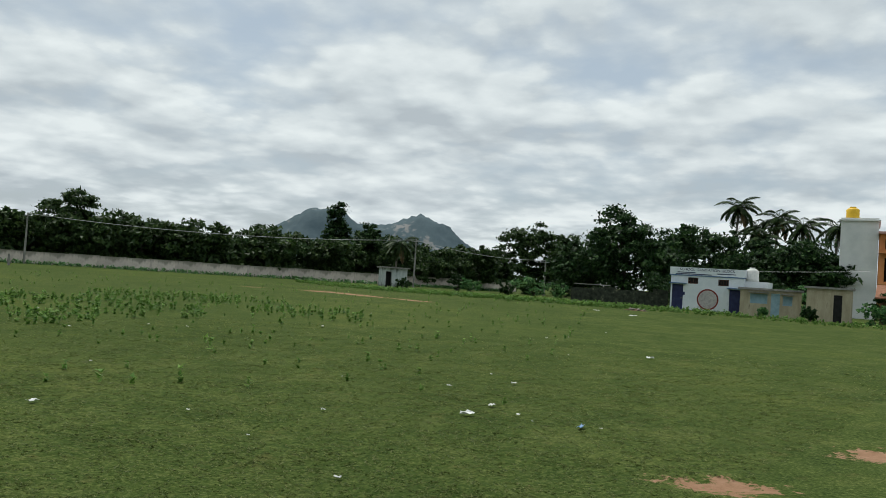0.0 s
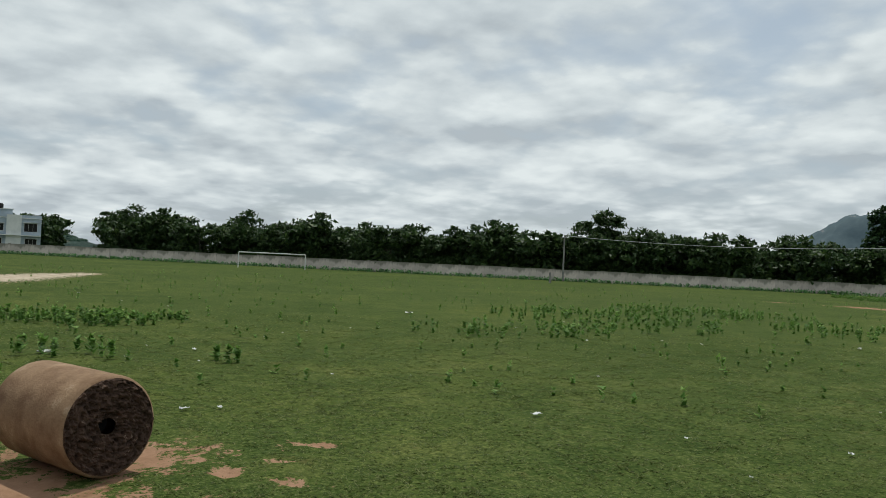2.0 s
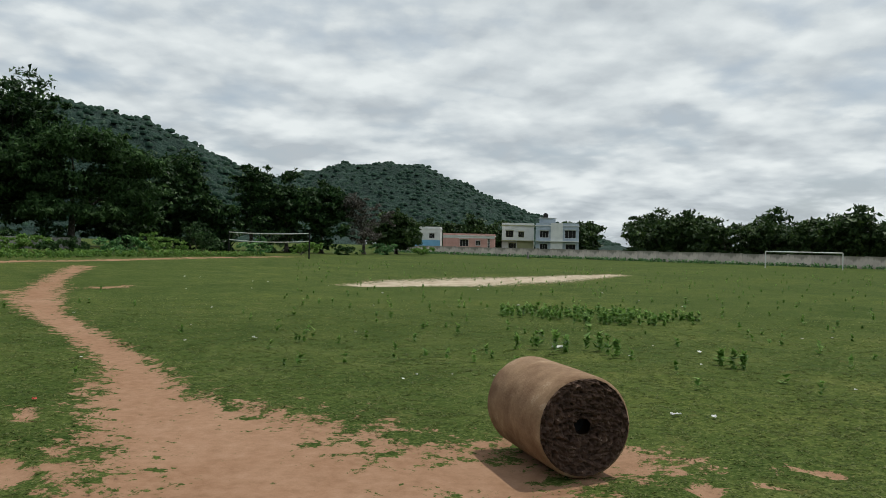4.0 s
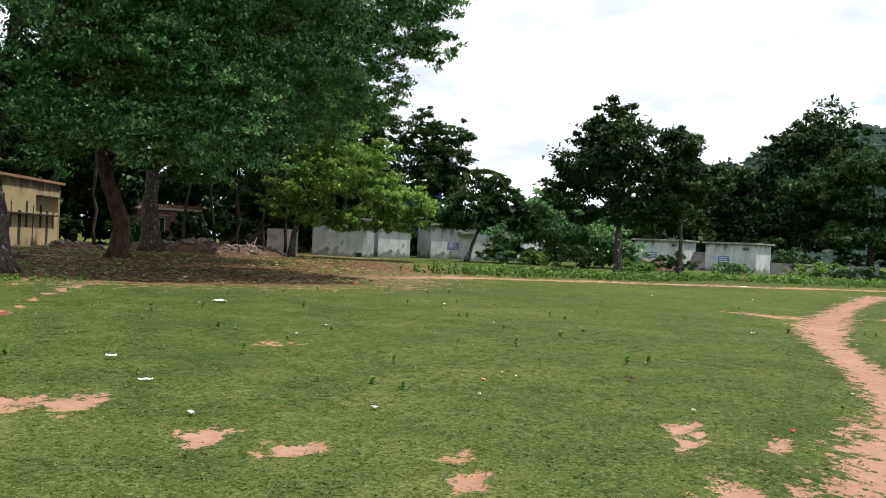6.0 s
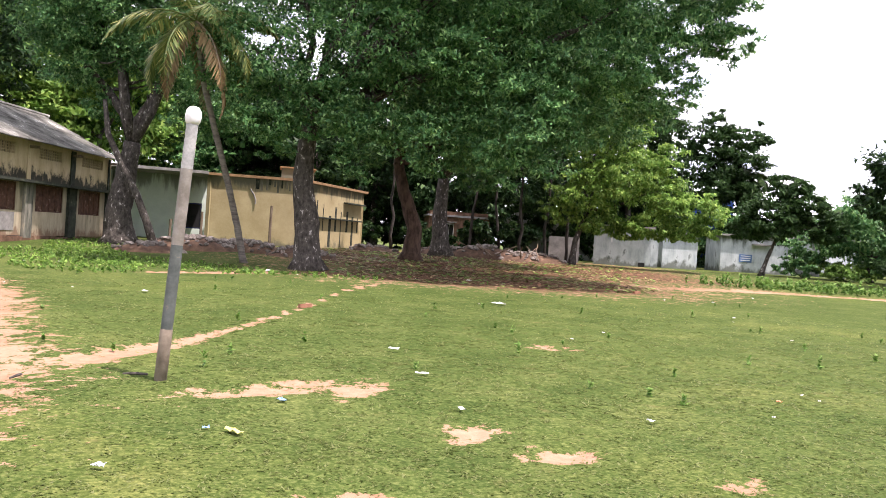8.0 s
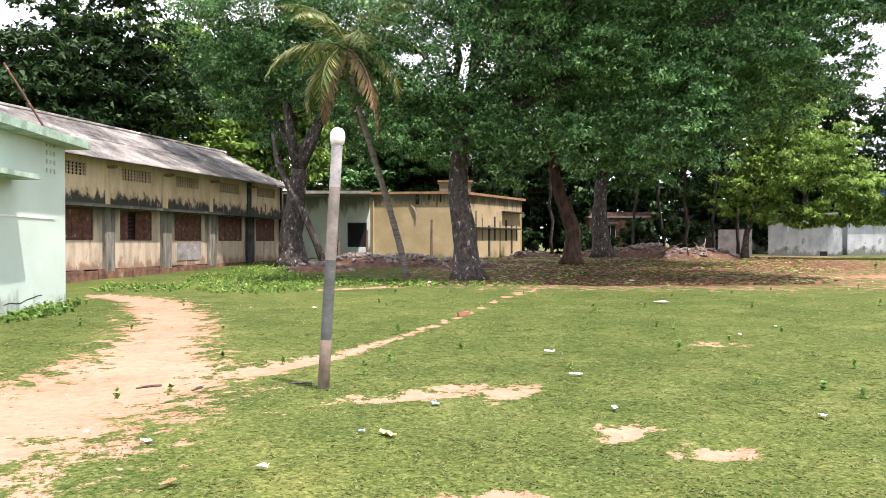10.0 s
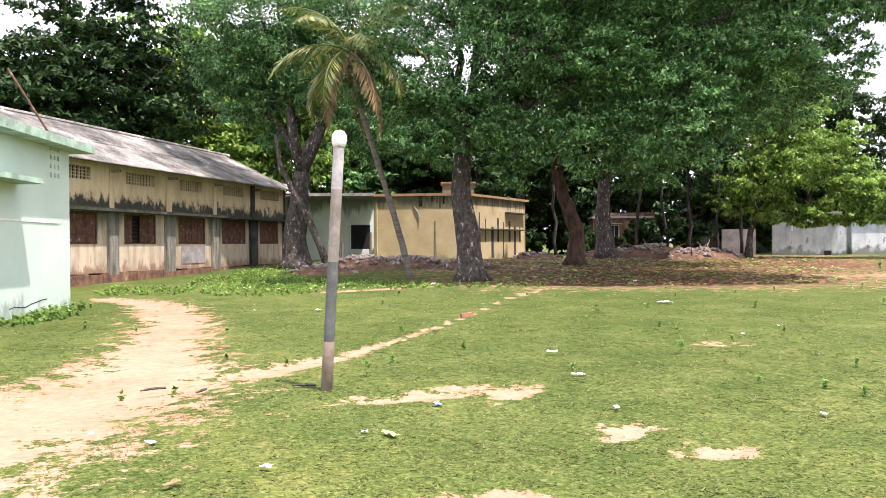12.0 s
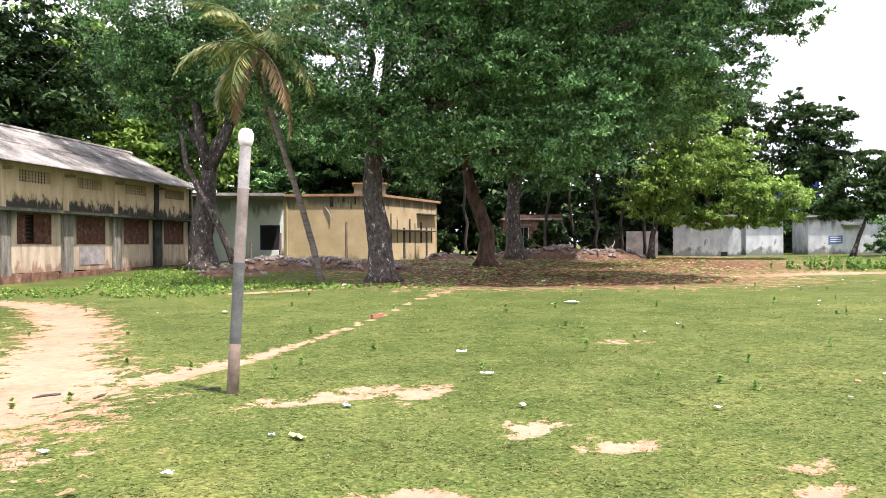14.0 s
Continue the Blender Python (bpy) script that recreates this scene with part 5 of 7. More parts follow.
def flat_house(name, bearing, dist, origin, width, h, depth, wall_m, turn, label, category, holes=(), frame_m=WHITEPAINT, parapet=0.35, slab_m=None, z=None, pane_m=DARK, door=None, door_m=RUST):
    x, y = spot(bearing, dist, origin)
    t = thing(name, pose(x, y, gz(x, y) if z is None else z, 0, 0, turn), label, category)
    hs = list(holes) + ([door] if door else [])
    windowed(t, wall_m, width, h, depth, -0.2, hs)
    Mesh().box(-0.15, width + 0.15, -0.2, depth + 0.15, h, h + 0.14).make("roof_slab", slab_m or wall_m, t)
    if parapet:
        p = Mesh()
        p.box(0, width, 0, 0.15, h + 0.142, h + parapet).box(0, width, depth - 0.15, depth, h + 0.142, h + parapet).box(0, 0.15, 0.15, depth - 0.15, h + 0.142, h + parapet).box(width - 0.15, width, 0.15, depth - 0.15, h + 0.142, h + parapet)
        p.make("parapet", wall_m, t)
    for x0, x1, z0, z1 in holes:
        small_window(t, x0, x1, z0, z1, 0.04, frame_m, pane_m)
        Mesh().box(x0 - 0.12, x1 + 0.12, -0.35, -0.002, z1 + 0.08, z1 + 0.15).make("sunshade", slab_m or wall_m, t)
    if door:
        Mesh().box(door[0], door[1], 0.06, 0.10, door[2], door[3]).make("door", door_m, t)
    return t


# buildings right of the sanitation block
flat_house("toilet_shed", 1.75, 64, START, 4.2, 1.75, 3.0, SHEDCREAM, -2, "low cream toilet shed with pale blue door and grilles", "shed", [(0.7, 1.9, 0.75, 1.45), (2.95, 3.6, 0.7, 1.4)], PALEBLUE, 0.0, CONCRETE, z=0.46, pane_m=PALEBLUE, door=(2.15, 2.75, -0.2, 1.55), door_m=PALEBLUE)
# The shed's door slab is near-black, standing in for the doorway's shade.
flat_house("brown_shed", -2.3, 63, START, 2.8, 2.1, 3.0, SHEDCREAM, -8, "stained flat-roofed shed with a dark doorway", "shed", [], CONCRETE, 0.0, CONCRETE, z=0.46, door=(1.75, 2.3, -0.2, 1.7), door_m=DARK)
bb = flat_house("tower_house", -4.1, 85, START, 3.2, 9.2, 8.0, HOUSEWHITE, -6, "tall plain grey three-storey house with water tank", "house", [], WHITEPAINT, 0.3, HOUSEWHITE)
x, y = spot(-4.1, 85, START)
wing = thing("house", pose(x + 3.25, y - 0.4, gz(x, y), 0, 0, -6), "orange and pink house wing with open balconies", "house")
windowed(wing, ORANGE, 6.0, 8.0, 7.0, -0.2, [(0.5, 5.4, 3.6, 5.8), (0.5, 5.4, 6.6, 7.6), (0.6, 2.2, 0.6, 2.4)])
Mesh().box(-0.1, 6.1, -1.0, 7.1, 8.0, 8.2).make("roof_slab", PINK, wing)
Mesh().box(0, 6.0, -1.0, -0.002, 3.3, 3.45).make("balcony", ORANGE, wing)
Mesh().box(0, 6.0, -1.0, -0.002, 6.2, 6.35).make("balcony", ORANGE, wing)
# Near-black sheet added for the shade behind the open balconies.
Mesh().box(0.2, 5.8, 3.0, 3.1, -0.2, 7.9).make("inner_wall", DARK, wing)
tx, ty = spot(-4.75, 86, START)
tk = thing("water_tank", pose(tx, ty, gz(x, y) + 9.34), "yellow ribbed plastic water tank on the tower house roof", "water tank")
Mesh().tube([(0, 0, 0), (0, 0, 0.3), (0, 0, 0.35), (0, 0, 0.65), (0, 0, 0.7), (0, 0, 1.0), (0, 0, 1.15)], [0.6, 0.6, 0.57, 0.6, 0.57, 0.6, 0.4], 18).make("drum", TANKY, tk, smooth=True)
Mesh().tube([(0, 0, 1.15), (0, 0, 1.3)], [0.3, 0.28], 14).make("lid", TANKY, tk)
x, y = spot(-6.5, 66, START)
rh = thing("red_house", pose(x, y, gz(x, y), 0, 0, -8), "low brick-red house with a tiled lean-to", "house")
windowed(rh, PLINTH, 6.0, 2.0, 4.0, -0.2, [(0.6, 1.4, -0.2, 1.7), (2.4, 3.2, 0.8, 1.5)])
Mesh().add([(-0.3, -0.6, 1.95), (6.3, -0.6, 1.95), (6.3, 2.0, 2.9), (-0.3, 2.0, 2.9), (-0.3, -0.6, 1.85), (6.3, -0.6, 1.85), (6.3, 2.0, 2.8), (-0.3, 2.0, 2.8)], [(0, 1, 2, 3), (7, 6, 5, 4), (0, 4, 5, 1), (1, 5, 6, 2), (2, 6, 7, 3), (3, 7, 4, 0)]).make("roof", BRICK, rh)
# Added near-black sheet carries the shade inside the red house.
Mesh().box(0.2, 5.8, 0.9, 1.0, -0.2, 1.95).make("inner_wall", DARK, rh)

# houses at the foot of the hill
bh = flat_house("blue_house", 97.2, 172, MID, 6.0, 4.9, 7, HOUSEWHITE, 92, "two-storey sky-blue and white house", "house", [(1.0, 2.2, 2.9, 4.0), (3.6, 4.8, 2.9, 4.0)], WHITEPAINT, 0.5, HOUSEWHITE)
Mesh().box(-0.02, 6.02, -0.03, -0.002, -0.2, 2.55).make("lower_facing", SKYBLUE, bh)
ph = flat_house("pink_house", 95.0, 162, MID, 10.4, 3.5, 8, PINK, 90, "single-storey salmon-pink house with white trim", "house", [(3.4, 5.2, 1.4, 2.8), (6.6, 7.6, 1.6, 2.6), (9.0, 9.5, 1.2, 3.0)], WHITEPAINT, 0.5, HOUSEWHITE)
Mesh().box(-0.02, 10.42, -0.03, -0.002, 3.08, 3.48).make("cream_band", HOUSEWHITE, ph)
wh = flat_house("white_house", 90.8, 168, MID, 6.6, 6.0, 8, HOUSEWHITE, 88, "two-storey white and olive house with balcony", "house", [(0.8, 2.4, 3.6, 5.0), (3.4, 4.6, 3.6, 4.8), (1.4, 3.0, 1.0, 2.4)], OLIVE, 0.6, OLIVE)
Mesh().box(-0.05, 6.65, -0.9, -0.002, 2.85, 2.98).make("balcony", OLIVE, wh)
Mesh().box(3.2, 6.62, -0.03, -0.002, -0.2, 2.84).make("lower_facing", OLIVE, wh)
gh = flat_house("grey_house", 88.4, 163, MID, 8.6, 6.0, 8, GREYHOUSE, 86, "two-storey bluish-grey house with stair tower", "house", [(0.8, 2.6, 3.6, 5.0), (5.8, 8.0, 3.6, 5.2), (0.8, 2.4, 1.0, 2.4), (6.0, 8.0, 0.6, 2.4)], WHITEPAINT, 0.6, HOUSEWHITE)
Mesh().box(-0.05, 8.65, -1.0, -0.002, 2.85, 3.0).make("balcony", HOUSEWHITE, gh)
Mesh().box(3.0, 5.4, -0.5, -0.002, -0.2, 6.6).make("stair_front", HOUSEWHITE, gh)
x, y = spot(87.4, 162.6, MID)
tw = thing("stair_tower", pose(x, y, 6.15, 0, 0, 86), "grey stair head with black water tank on the roof", "roof room")
Mesh().box(-2.2, 1.0, 1.0, 4.0, 0, 1.4).make("room", GREYHOUSE, tw)
Mesh().box(-2.4, 1.2, 0.8, 4.2, 1.4, 1.52).make("roof_slab", HOUSEWHITE, tw)
Mesh().tube([(-1, 2.4, 1.52), (-1, 2.4, 2.3), (-1, 2.4, 2.5)], [0.5, 0.5, 0.25], 14).make("tank", DARK, tw, smooth=True)
flat_house("far_house", 35.0, 190, START, 7.0, 3.6, 6, HOUSEWHITE, 30, "white flat-roofed house half hidden by trees", "house", [(1, 2.2, 1.4, 2.6)], WHITEPAINT, 0.4)

# ---- long school building ----


def long_building():
    t = thing("school_building", pose(12.0, -25.8, 0.0, 0, 0, math.degrees(math.atan2(-0.970, -0.242))), "long cream school building with mouldy sunshade and sheet roof", "school building")
    X0, X1, TOP = -7.5, 16.4, 4.42
    wins = [(-0.7, 1.39), (2.85, 4.80), (6.33, 8.38), (9.79, 11.96), (13.38, 15.42)]
    wins = [(-4.2, -2.2)] + wins
    vents = [(-4.0, -2.4), (-0.4, 1.1), (3.0, 4.75), (6.45, 8.15), (9.9, 11.7), (13.5, 15.5)]
    up = Mesh()
    wall_with(up, X0, X1, 2.80, TOP, 0, 0.3, [(a, b, 3.78, 4.22) for a, b in vents])
    up.make("upper_wall", UPPER, t)
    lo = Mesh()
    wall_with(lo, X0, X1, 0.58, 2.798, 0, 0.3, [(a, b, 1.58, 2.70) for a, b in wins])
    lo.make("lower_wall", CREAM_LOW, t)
    Mesh().box(X0, X1, 6.2, 6.5, 0.2, TOP).make("back_wall", CREAM, t)
    g = Mesh()
    for xx in (X0, X1 - 0.3):
        g = Mesh()
        g.add([(xx, 0.302, 0.3), (xx + 0.3, 0.302, 0.3), (xx + 0.3, 6.198, 0.3), (xx, 6.198, 0.3), (xx, 0.302, TOP), (xx + 0.3, 0.302, TOP), (xx + 0.3, 6.198, TOP), (xx, 6.198, TOP), (xx, 3.6, 6.2), (xx + 0.3, 3.6, 6.2)],
              [(0, 1, 5, 4), (3, 2, 6, 7), (1, 2, 6, 9, 5), (0, 4, 8, 7, 3), (4, 5, 9, 8), (7, 8, 9, 6), (0, 3, 2, 1)])
        g.make("gable_wall", CREAM, t)
    # plinth, uneven stones
    r = random.Random(6)
    xx = X0
    k = 0
    while xx < X1:
        s = r.uniform(0.5, 1.2)
        Mesh().box(xx, min(xx + s - 0.015, X1), -0.10 - r.uniform(0, 0.10), 0.28, 0.1, 0.56 + r.uniform(-0.06, 0.03)).make("plinth_stone", PLINTH, t)
        xx += s
    # sunshade
    Mesh().box(X0, X1, -0.42, -0.002, 2.72, 2.83).make("sunshade", MOULD, t, "blackened concrete sunshade")
    for xa, xb in ((-1.9, -1.45), (1.86, 2.38), (5.32, 5.94), (8.83, 9.40), (12.29, 12.97), (15.9, 16.35)):
        p = Mesh().box(xa, xb, -0.13, -0.004, 0.5, 2.735)
        p.make("pilaster", STREAK if xa < 11 else MOULD, t)
        Mesh().box(xa + 0.15, xb - 0.15, -0.06, -0.014, 2.83, TOP - 0.05).make("pilaster", CREAM if xa < 11 else MOULD, t)
        Mesh().box(xa + 0.2, xb - 0.2, -0.40, -0.06, TOP - 0.30, TOP - 0.20).make("bracket", WOOD, t)
    for i, (a, b) in enumerate(wins):
        fr = Mesh().box(a, b, 0.02, 0.12, 1.58, 1.64).box(a, b, 0.02, 0.12, 2.64, 2.70).box(a, a + 0.06, 0.02, 0.12, 1.64, 2.64).box(b - 0.06, b, 0.02, 0.12, 1.64, 2.64)
        w = fr.make("window", RUST, t)
        n = 4
        for j in range(n):
            xa = a + 0.07 + (b - a - 0.14) * j / n
            xb = xa + (b - a - 0.14) / n - 0.012
            if i == 2 and j == 1:
                for z in range(7):
                    Mesh().tube([(xa, 0.1, 1.72 + z * 0.14), (xb, 0.1, 1.72 + z * 0.14)], [0.009, 0.009], 5).make("bar", RUST, w)
                continue
            sh = Mesh().box(xa, xb, 0.04, 0.065, 1.65, 2.63)
            sh.box(xa + 0.02, xb - 0.02, 0.03, 0.039, 2.12, 2.16).box(xa + 0.02, xa + 0.05, 0.03, 0.039, 1.66, 2.62)
            sh.make("shutter", RUST, w, "rusty sheet-metal shutter")
        # Near-black sheet stands for the room's shade behind the shutters.
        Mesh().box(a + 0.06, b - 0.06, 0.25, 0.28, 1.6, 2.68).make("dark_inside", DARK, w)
    # cement patch below the third window
    Mesh().box(6.5, 8.3, -0.02, -0.002, 0.78, 1.50).make("cement_patch", CONCRETE, t)
    for a, b in vents:
        v = Mesh()
        nx = int((b - a) / 0.17)
        for i in range(nx + 1):
            xx = a + (b - a) * i / nx
            v.box(xx - 0.012, xx + 0.012, 0.03, 0.10, 3.78, 4.22)
        for j in range(1, 4):
            z = 3.78 + 0.11 * j
            v.box(a, b, 0.04, 0.09, z - 0.010, z + 0.010)
        gv = v.make("ventilator", CREAM, t, "pierced plaster ventilator")
        # Near-black backing puts shade into the ventilator's holes.
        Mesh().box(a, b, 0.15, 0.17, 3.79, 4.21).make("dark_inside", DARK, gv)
    # corrugated roof: two courses of sheets on each slope
    run, rise = 4.25, 1.98
    slope = math.atan2(rise, run)
    length = math.hypot(run, rise) / 2 + 0.12
    sm = Mesh()
    nw, pitch, wv = 7, 0.15, 0.028
    vs, fs = [], []
    n = nw * 6
    for i in range(n + 1):
        for yy in (0.0, length):
            vs.append((i * pitch / 6, yy, wv * math.sin(2 * math.pi * i / 6)))
    for i in range(n + 1):
        for yy in (0.0, length):
            vs.append((i * pitch / 6, yy, wv * math.sin(2 * math.pi * i / 6) - 0.010))
    o = 2 * (n + 1)
    for i in range(n):
        fs += [(2 * i, 2 * i + 2, 2 * i + 3, 2 * i + 1), (o + 2 * i, o + 2 * i + 1, o + 2 * i + 3, o + 2 * i + 2), (2 * i, o + 2 * i, o + 2 * i + 2, 2 * i + 2), (2 * i + 1, 2 * i + 3, o + 2 * i + 3, o + 2 * i + 1)]
    sheet = sm.add(vs, fs).data("roof_sheet", ROOF)
    cols = int((X1 - X0 + 0.6) / 1.0)
    for c in range(cols):
        xx = X0 - 0.2 + c * 1.0
        drop = 0.02 * r.uniform(-1, 1)
        share("roof_sheet", sheet, t, pose(xx, -0.62 + drop, TOP - 0.06 + 0.006 * (c % 2), math.degrees(slope)))
        share("roof_sheet", sheet, t, pose(xx, -0.62 + (length - 0.14) * math.cos(slope) + drop, TOP - 0.03 + (length - 0.14) * math.sin(slope) + 0.006 * (c % 2), math.degrees(slope)))
    back = Mesh().add([(X0 - 0.2, 3.6, 6.36), (X1 + 0.5, 3.6, 6.36), (X1 + 0.5, 7.2, 4.4), (X0 - 0.2, 7.2, 4.4), (X0 - 0.2, 3.6, 6.33), (X1 + 0.5, 3.6, 6.33), (X1 + 0.5, 7.2, 4.37), (X0 - 0.2, 7.2, 4.37)], [(0, 1, 2, 3), (7, 6, 5, 4), (0, 4, 5, 1), (2, 6, 7, 3), (1, 5, 6, 2), (0, 3, 7, 4)])
    back.make("back_roof", ROOF, t)
    Mesh().tube([(X0 - 0.2, 3.6, 6.38), (X1 + 0.5, 3.6, 6.38)], [0.10, 0.10], 8).make("ridge_cap", ROOF, t)
    Mesh().box(X0 + 0.4, X1 - 0.4, 0.32, 6.1, 0.3, 0.5).make("floor_slab", CONCRETE, t)


long_building()


def mint_building():
    a = math.atan2(-0.998, 0.063)
    length = 9.0
    ox, oy = 8.14 - 0.063 * length, -17.6 + 0.998 * length
    t = thing("mint_building", pose(ox, oy, 0.0, 0, 0, math.degrees(a)), "mint-green painted building with stained roof slab edge", "building")
    f = Mesh()
    holes = []
    for cx, n in ((length - 0.75, 3), (length - 3.45, 3)):
        for i in range(3):
            for j in range(4 if cx > 7 else 3):
                x = cx - 0.25 + i * 0.19
                z = 2.98 + j * 0.19 if cx > 7 else 3.05 + j * 0.19
                holes.append((round(x, 3), round(x + 0.085, 3), round(z, 3), round(z + 0.10, 3)))
    wall_with(f, 0, length, -0.1, 3.62, 0, 0.22, holes)
    f.make("front_wall", MINT, t)
    Mesh().box(length - 0.22, length, 0.222, 6, -0.1, 3.62).make("side_wall", MINT, t)
    Mesh().box(0, 0.22, 0.222, 6, -0.1, 3.62).make("side_wall", MINT, t)
    Mesh().box(0.222, length - 0.222, 5.78, 6, -0.1, 3.62).make("back_wall", MINT, t)
    # Near-black sheet behind the pierced holes paints the shade within.
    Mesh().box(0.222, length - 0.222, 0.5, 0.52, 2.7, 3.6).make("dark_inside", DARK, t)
    Mesh().box(-0.3, length + 0.42, -0.42, 6.3, 3.622, 3.80).make("roof_slab", MINT_EDGE, t, "weathered dark green slab edge")
    Mesh().box(length - 5.9, length - 2.55, -0.55, -0.002, 2.70, 2.80).make("sunshade", MINT_EDGE, t)
    Mesh().box(length - 3.7, length - 0.6, -0.015, -0.001, 1.99, 2.02).make("white_line", WHITEPAINT, t)
    Mesh().box(length - 5.3, length - 3.62, 0.03, 0.07, 0.0, 2.0).make("door", PALEGREEN, t)
    c = Mesh()
    rr = random.Random(12)
    p = (length - 2.9, 0.28)
    for i in range(7):
        q = (p[0] + rr.uniform(0.2, 0.3), p[1] + rr.uniform(-0.05, 0.07))
        c.add([(p[0], -0.003, p[1]), (q[0], -0.003, q[1]), (q[0], -0.003, q[1] + 0.022), (p[0], -0.003, p[1] + 0.022)], [(0, 1, 2, 3)])
        p = q
    c.make("crack", MOULD, t)
    rod = thing("iron_rod", pose(8.3, -17.3, 3.79), "rusty iron rod standing slanted on the roof slab", "rod")
    Mesh().tube([(0, 0, 0), (0.85, 0.35, 1.6)], [0.028, 0.022], 8).make("rod", RUST, rod)


mint_building()


def yellow_house():
    t = thing("yellow_house", Matrix.Identity(4), "yellow-washed flat-roofed house with rain streaks and orange coping", "house")
    a, b = Vector((3.57, -43.3)), Vector((-1.45, -43.0))
    c = Vector((-5.4, -50.3))
    d = a + (c - b)
    top = 4.12

    def face(p, q, name, m, z0=0.3, z1=top, th=0.2):
        u = (q - p).normalized()
        n = Vector((u.y, -u.x)) * th
        return Mesh().prism([tuple(p), tuple(q), tuple(q + n), tuple(p + n)], z0, z1).make(name, m, t)
    inner = [(3.55, -43.5), (-1.4, -43.2), (-5.3, -50.4), (-0.3, -50.7)]
    face(b, a, "front_wall", YELLOW)
    face(c, b, "side_wall", YELLOW)
    face(d, c, "back_wall", YELLOW)
    face(a, d, "side_wall", YELLOW)
    Mesh().prism([(3.72, -43.14), (-1.56, -42.82), (-5.7, -50.5), (-0.4, -50.8)], top, top + 0.14).make("coping", ORANGE_TRIM, t)
    # dark streaks and ledge of the long side
    u = (c - b).normalized()
    n = Vector((u.y, -u.x))
    rr = random.Random(9)
    for i in range(9):
        p = b + u * (0.8 + i * 0.82) + n * 0.004
        w = rr.uniform(0.10, 0.34)
        z0 = 0.7 if i % 2 else 1.6
        Mesh().prism([tuple(p), tuple(p + u * w), tuple(p + u * w + n * 0.008), tuple(p + n * 0.008)], z0, rr.uniform(2.4, 3.4)).make("streak", MOULD, t)
    for i in range(11):
        xx = 0.9 - i * 0.21 + rr.uniform(-0.05, 0.05)
        yy = -43.3 + (3.57 - xx) / 5.02 * 0.3
        Mesh().box(xx, xx + rr.uniform(0.08, 0.2), yy + 0.004, yy + 0.012, top - rr.uniform(0.25, 0.75), top - 0.002).make("streak", CREAM_LOW if i % 3 else MOULD, t)
    Mesh().prism([tuple(b + u * 0.6 + n * 0.014), tuple(b + u * 7.6 + n * 0.014), tuple(b + u * 7.6 + n * 0.26), tuple(b + u * 0.6 + n * 0.26)], 2.28, 2.36).make("ledge", MOULD, t)
    Mesh().prism([tuple(b + u * 5.2 + n * 0.014), tuple(b + u * 8.0 + n * 0.014), tuple(b + u * 8.0 + n * 0.3), tuple(b + u * 5.2 + n * 0.3)], 3.3, 3.38).make("ledge", MOULD, t)
    Mesh().box(-2.0, -0.2, -46.8, -45.2, 4.262, 4.95).make("roof_room", CREAM_LOW, t)
    Mesh().box(-2.1, -0.1, -46.9, -45.1, 4.952, 5.03).make("roof_room_slab", ORANGE_TRIM, t)
    pipe = Mesh().tube([(1.35, -43.13, 3.55), (1.15, -43.10, 3.25), (1.05, -43.08, 3.0), (1.05, -43.08, 2.75)], [0.04] * 4, 8)
    pipe.make("rain_pipe", CONCRETE, t)
    # pale green wing
    g = thing("green_house", pose(3.62, -45.6, 0.5, 0, 0, 183), "pale green flat-roofed wing with a dark window", "house")
    w = 5.2
    ga = Matrix.Identity(4)
    f = Mesh()
    wall_with(f, -w, 0, -0.2, 3.6, -0.2, 0, [(-1.45, -0.35, 0.75, 2.15)])
    f.make("front_wall", PALEGREEN, g)
    Mesh().box(-w - 0.2, 0.0, -3.5, -0.202, 3.602, 3.75).make("roof_slab", CONCRETE, g)
    Mesh().box(-w, -w + 0.2, -3.5, -0.202, -0.2, 3.6).make("side_wall", PALEGREEN, g)
    wn = Mesh().box(-1.45, -1.38, -0.12, -0.06, 0.75, 2.15).box(-0.42, -0.35, -0.12, -0.06, 0.75, 2.15).box(-1.38, -0.42, -0.12, -0.06, 0.75, 0.82).box(-1.38, -0.42, -0.12, -0.06, 2.08, 2.15).box(-0.92, -0.88, -0.12, -0.06, 0.82, 2.08).make("window", NAVY, g)
    Mesh().box(-1.38, -0.42, -0.16, -0.14, 0.82, 2.08).make("pane", DARK, wn)
    Mesh().box(-1.6, -0.2, 0.002, 0.35, 2.22, 2.3).make("sunshade", CONCRETE, g)


yellow_house()
# standing sticks before the yellow wall, fence posts
POSTS = "wooden posts before the yellow house"
for b, d, h, tilt in ((-179.2 + 0.0, 42.2, 2.15, 0), (179.0, 42.0, 2.1, -3), (177.6, 41.6, 1.7, 2), (-172.6, 43.5, 1.1, 0), (-174.6, 43.2, 1.6, 0)):
    x, y = spot(b, d)
    p = thing("wooden_post", pose(x, y, gz(x, y) - 0.05, 0, tilt, 0), "weathered wooden post standing before the house wall", "post", POSTS)
    Mesh().tube([(0, 0, 0), (0.01, 0, h * 0.5), (0, 0, h)], [0.075, 0.07, 0.065], 8, rough=0.1, seed=int(d)).make("pole", WOOD, p)

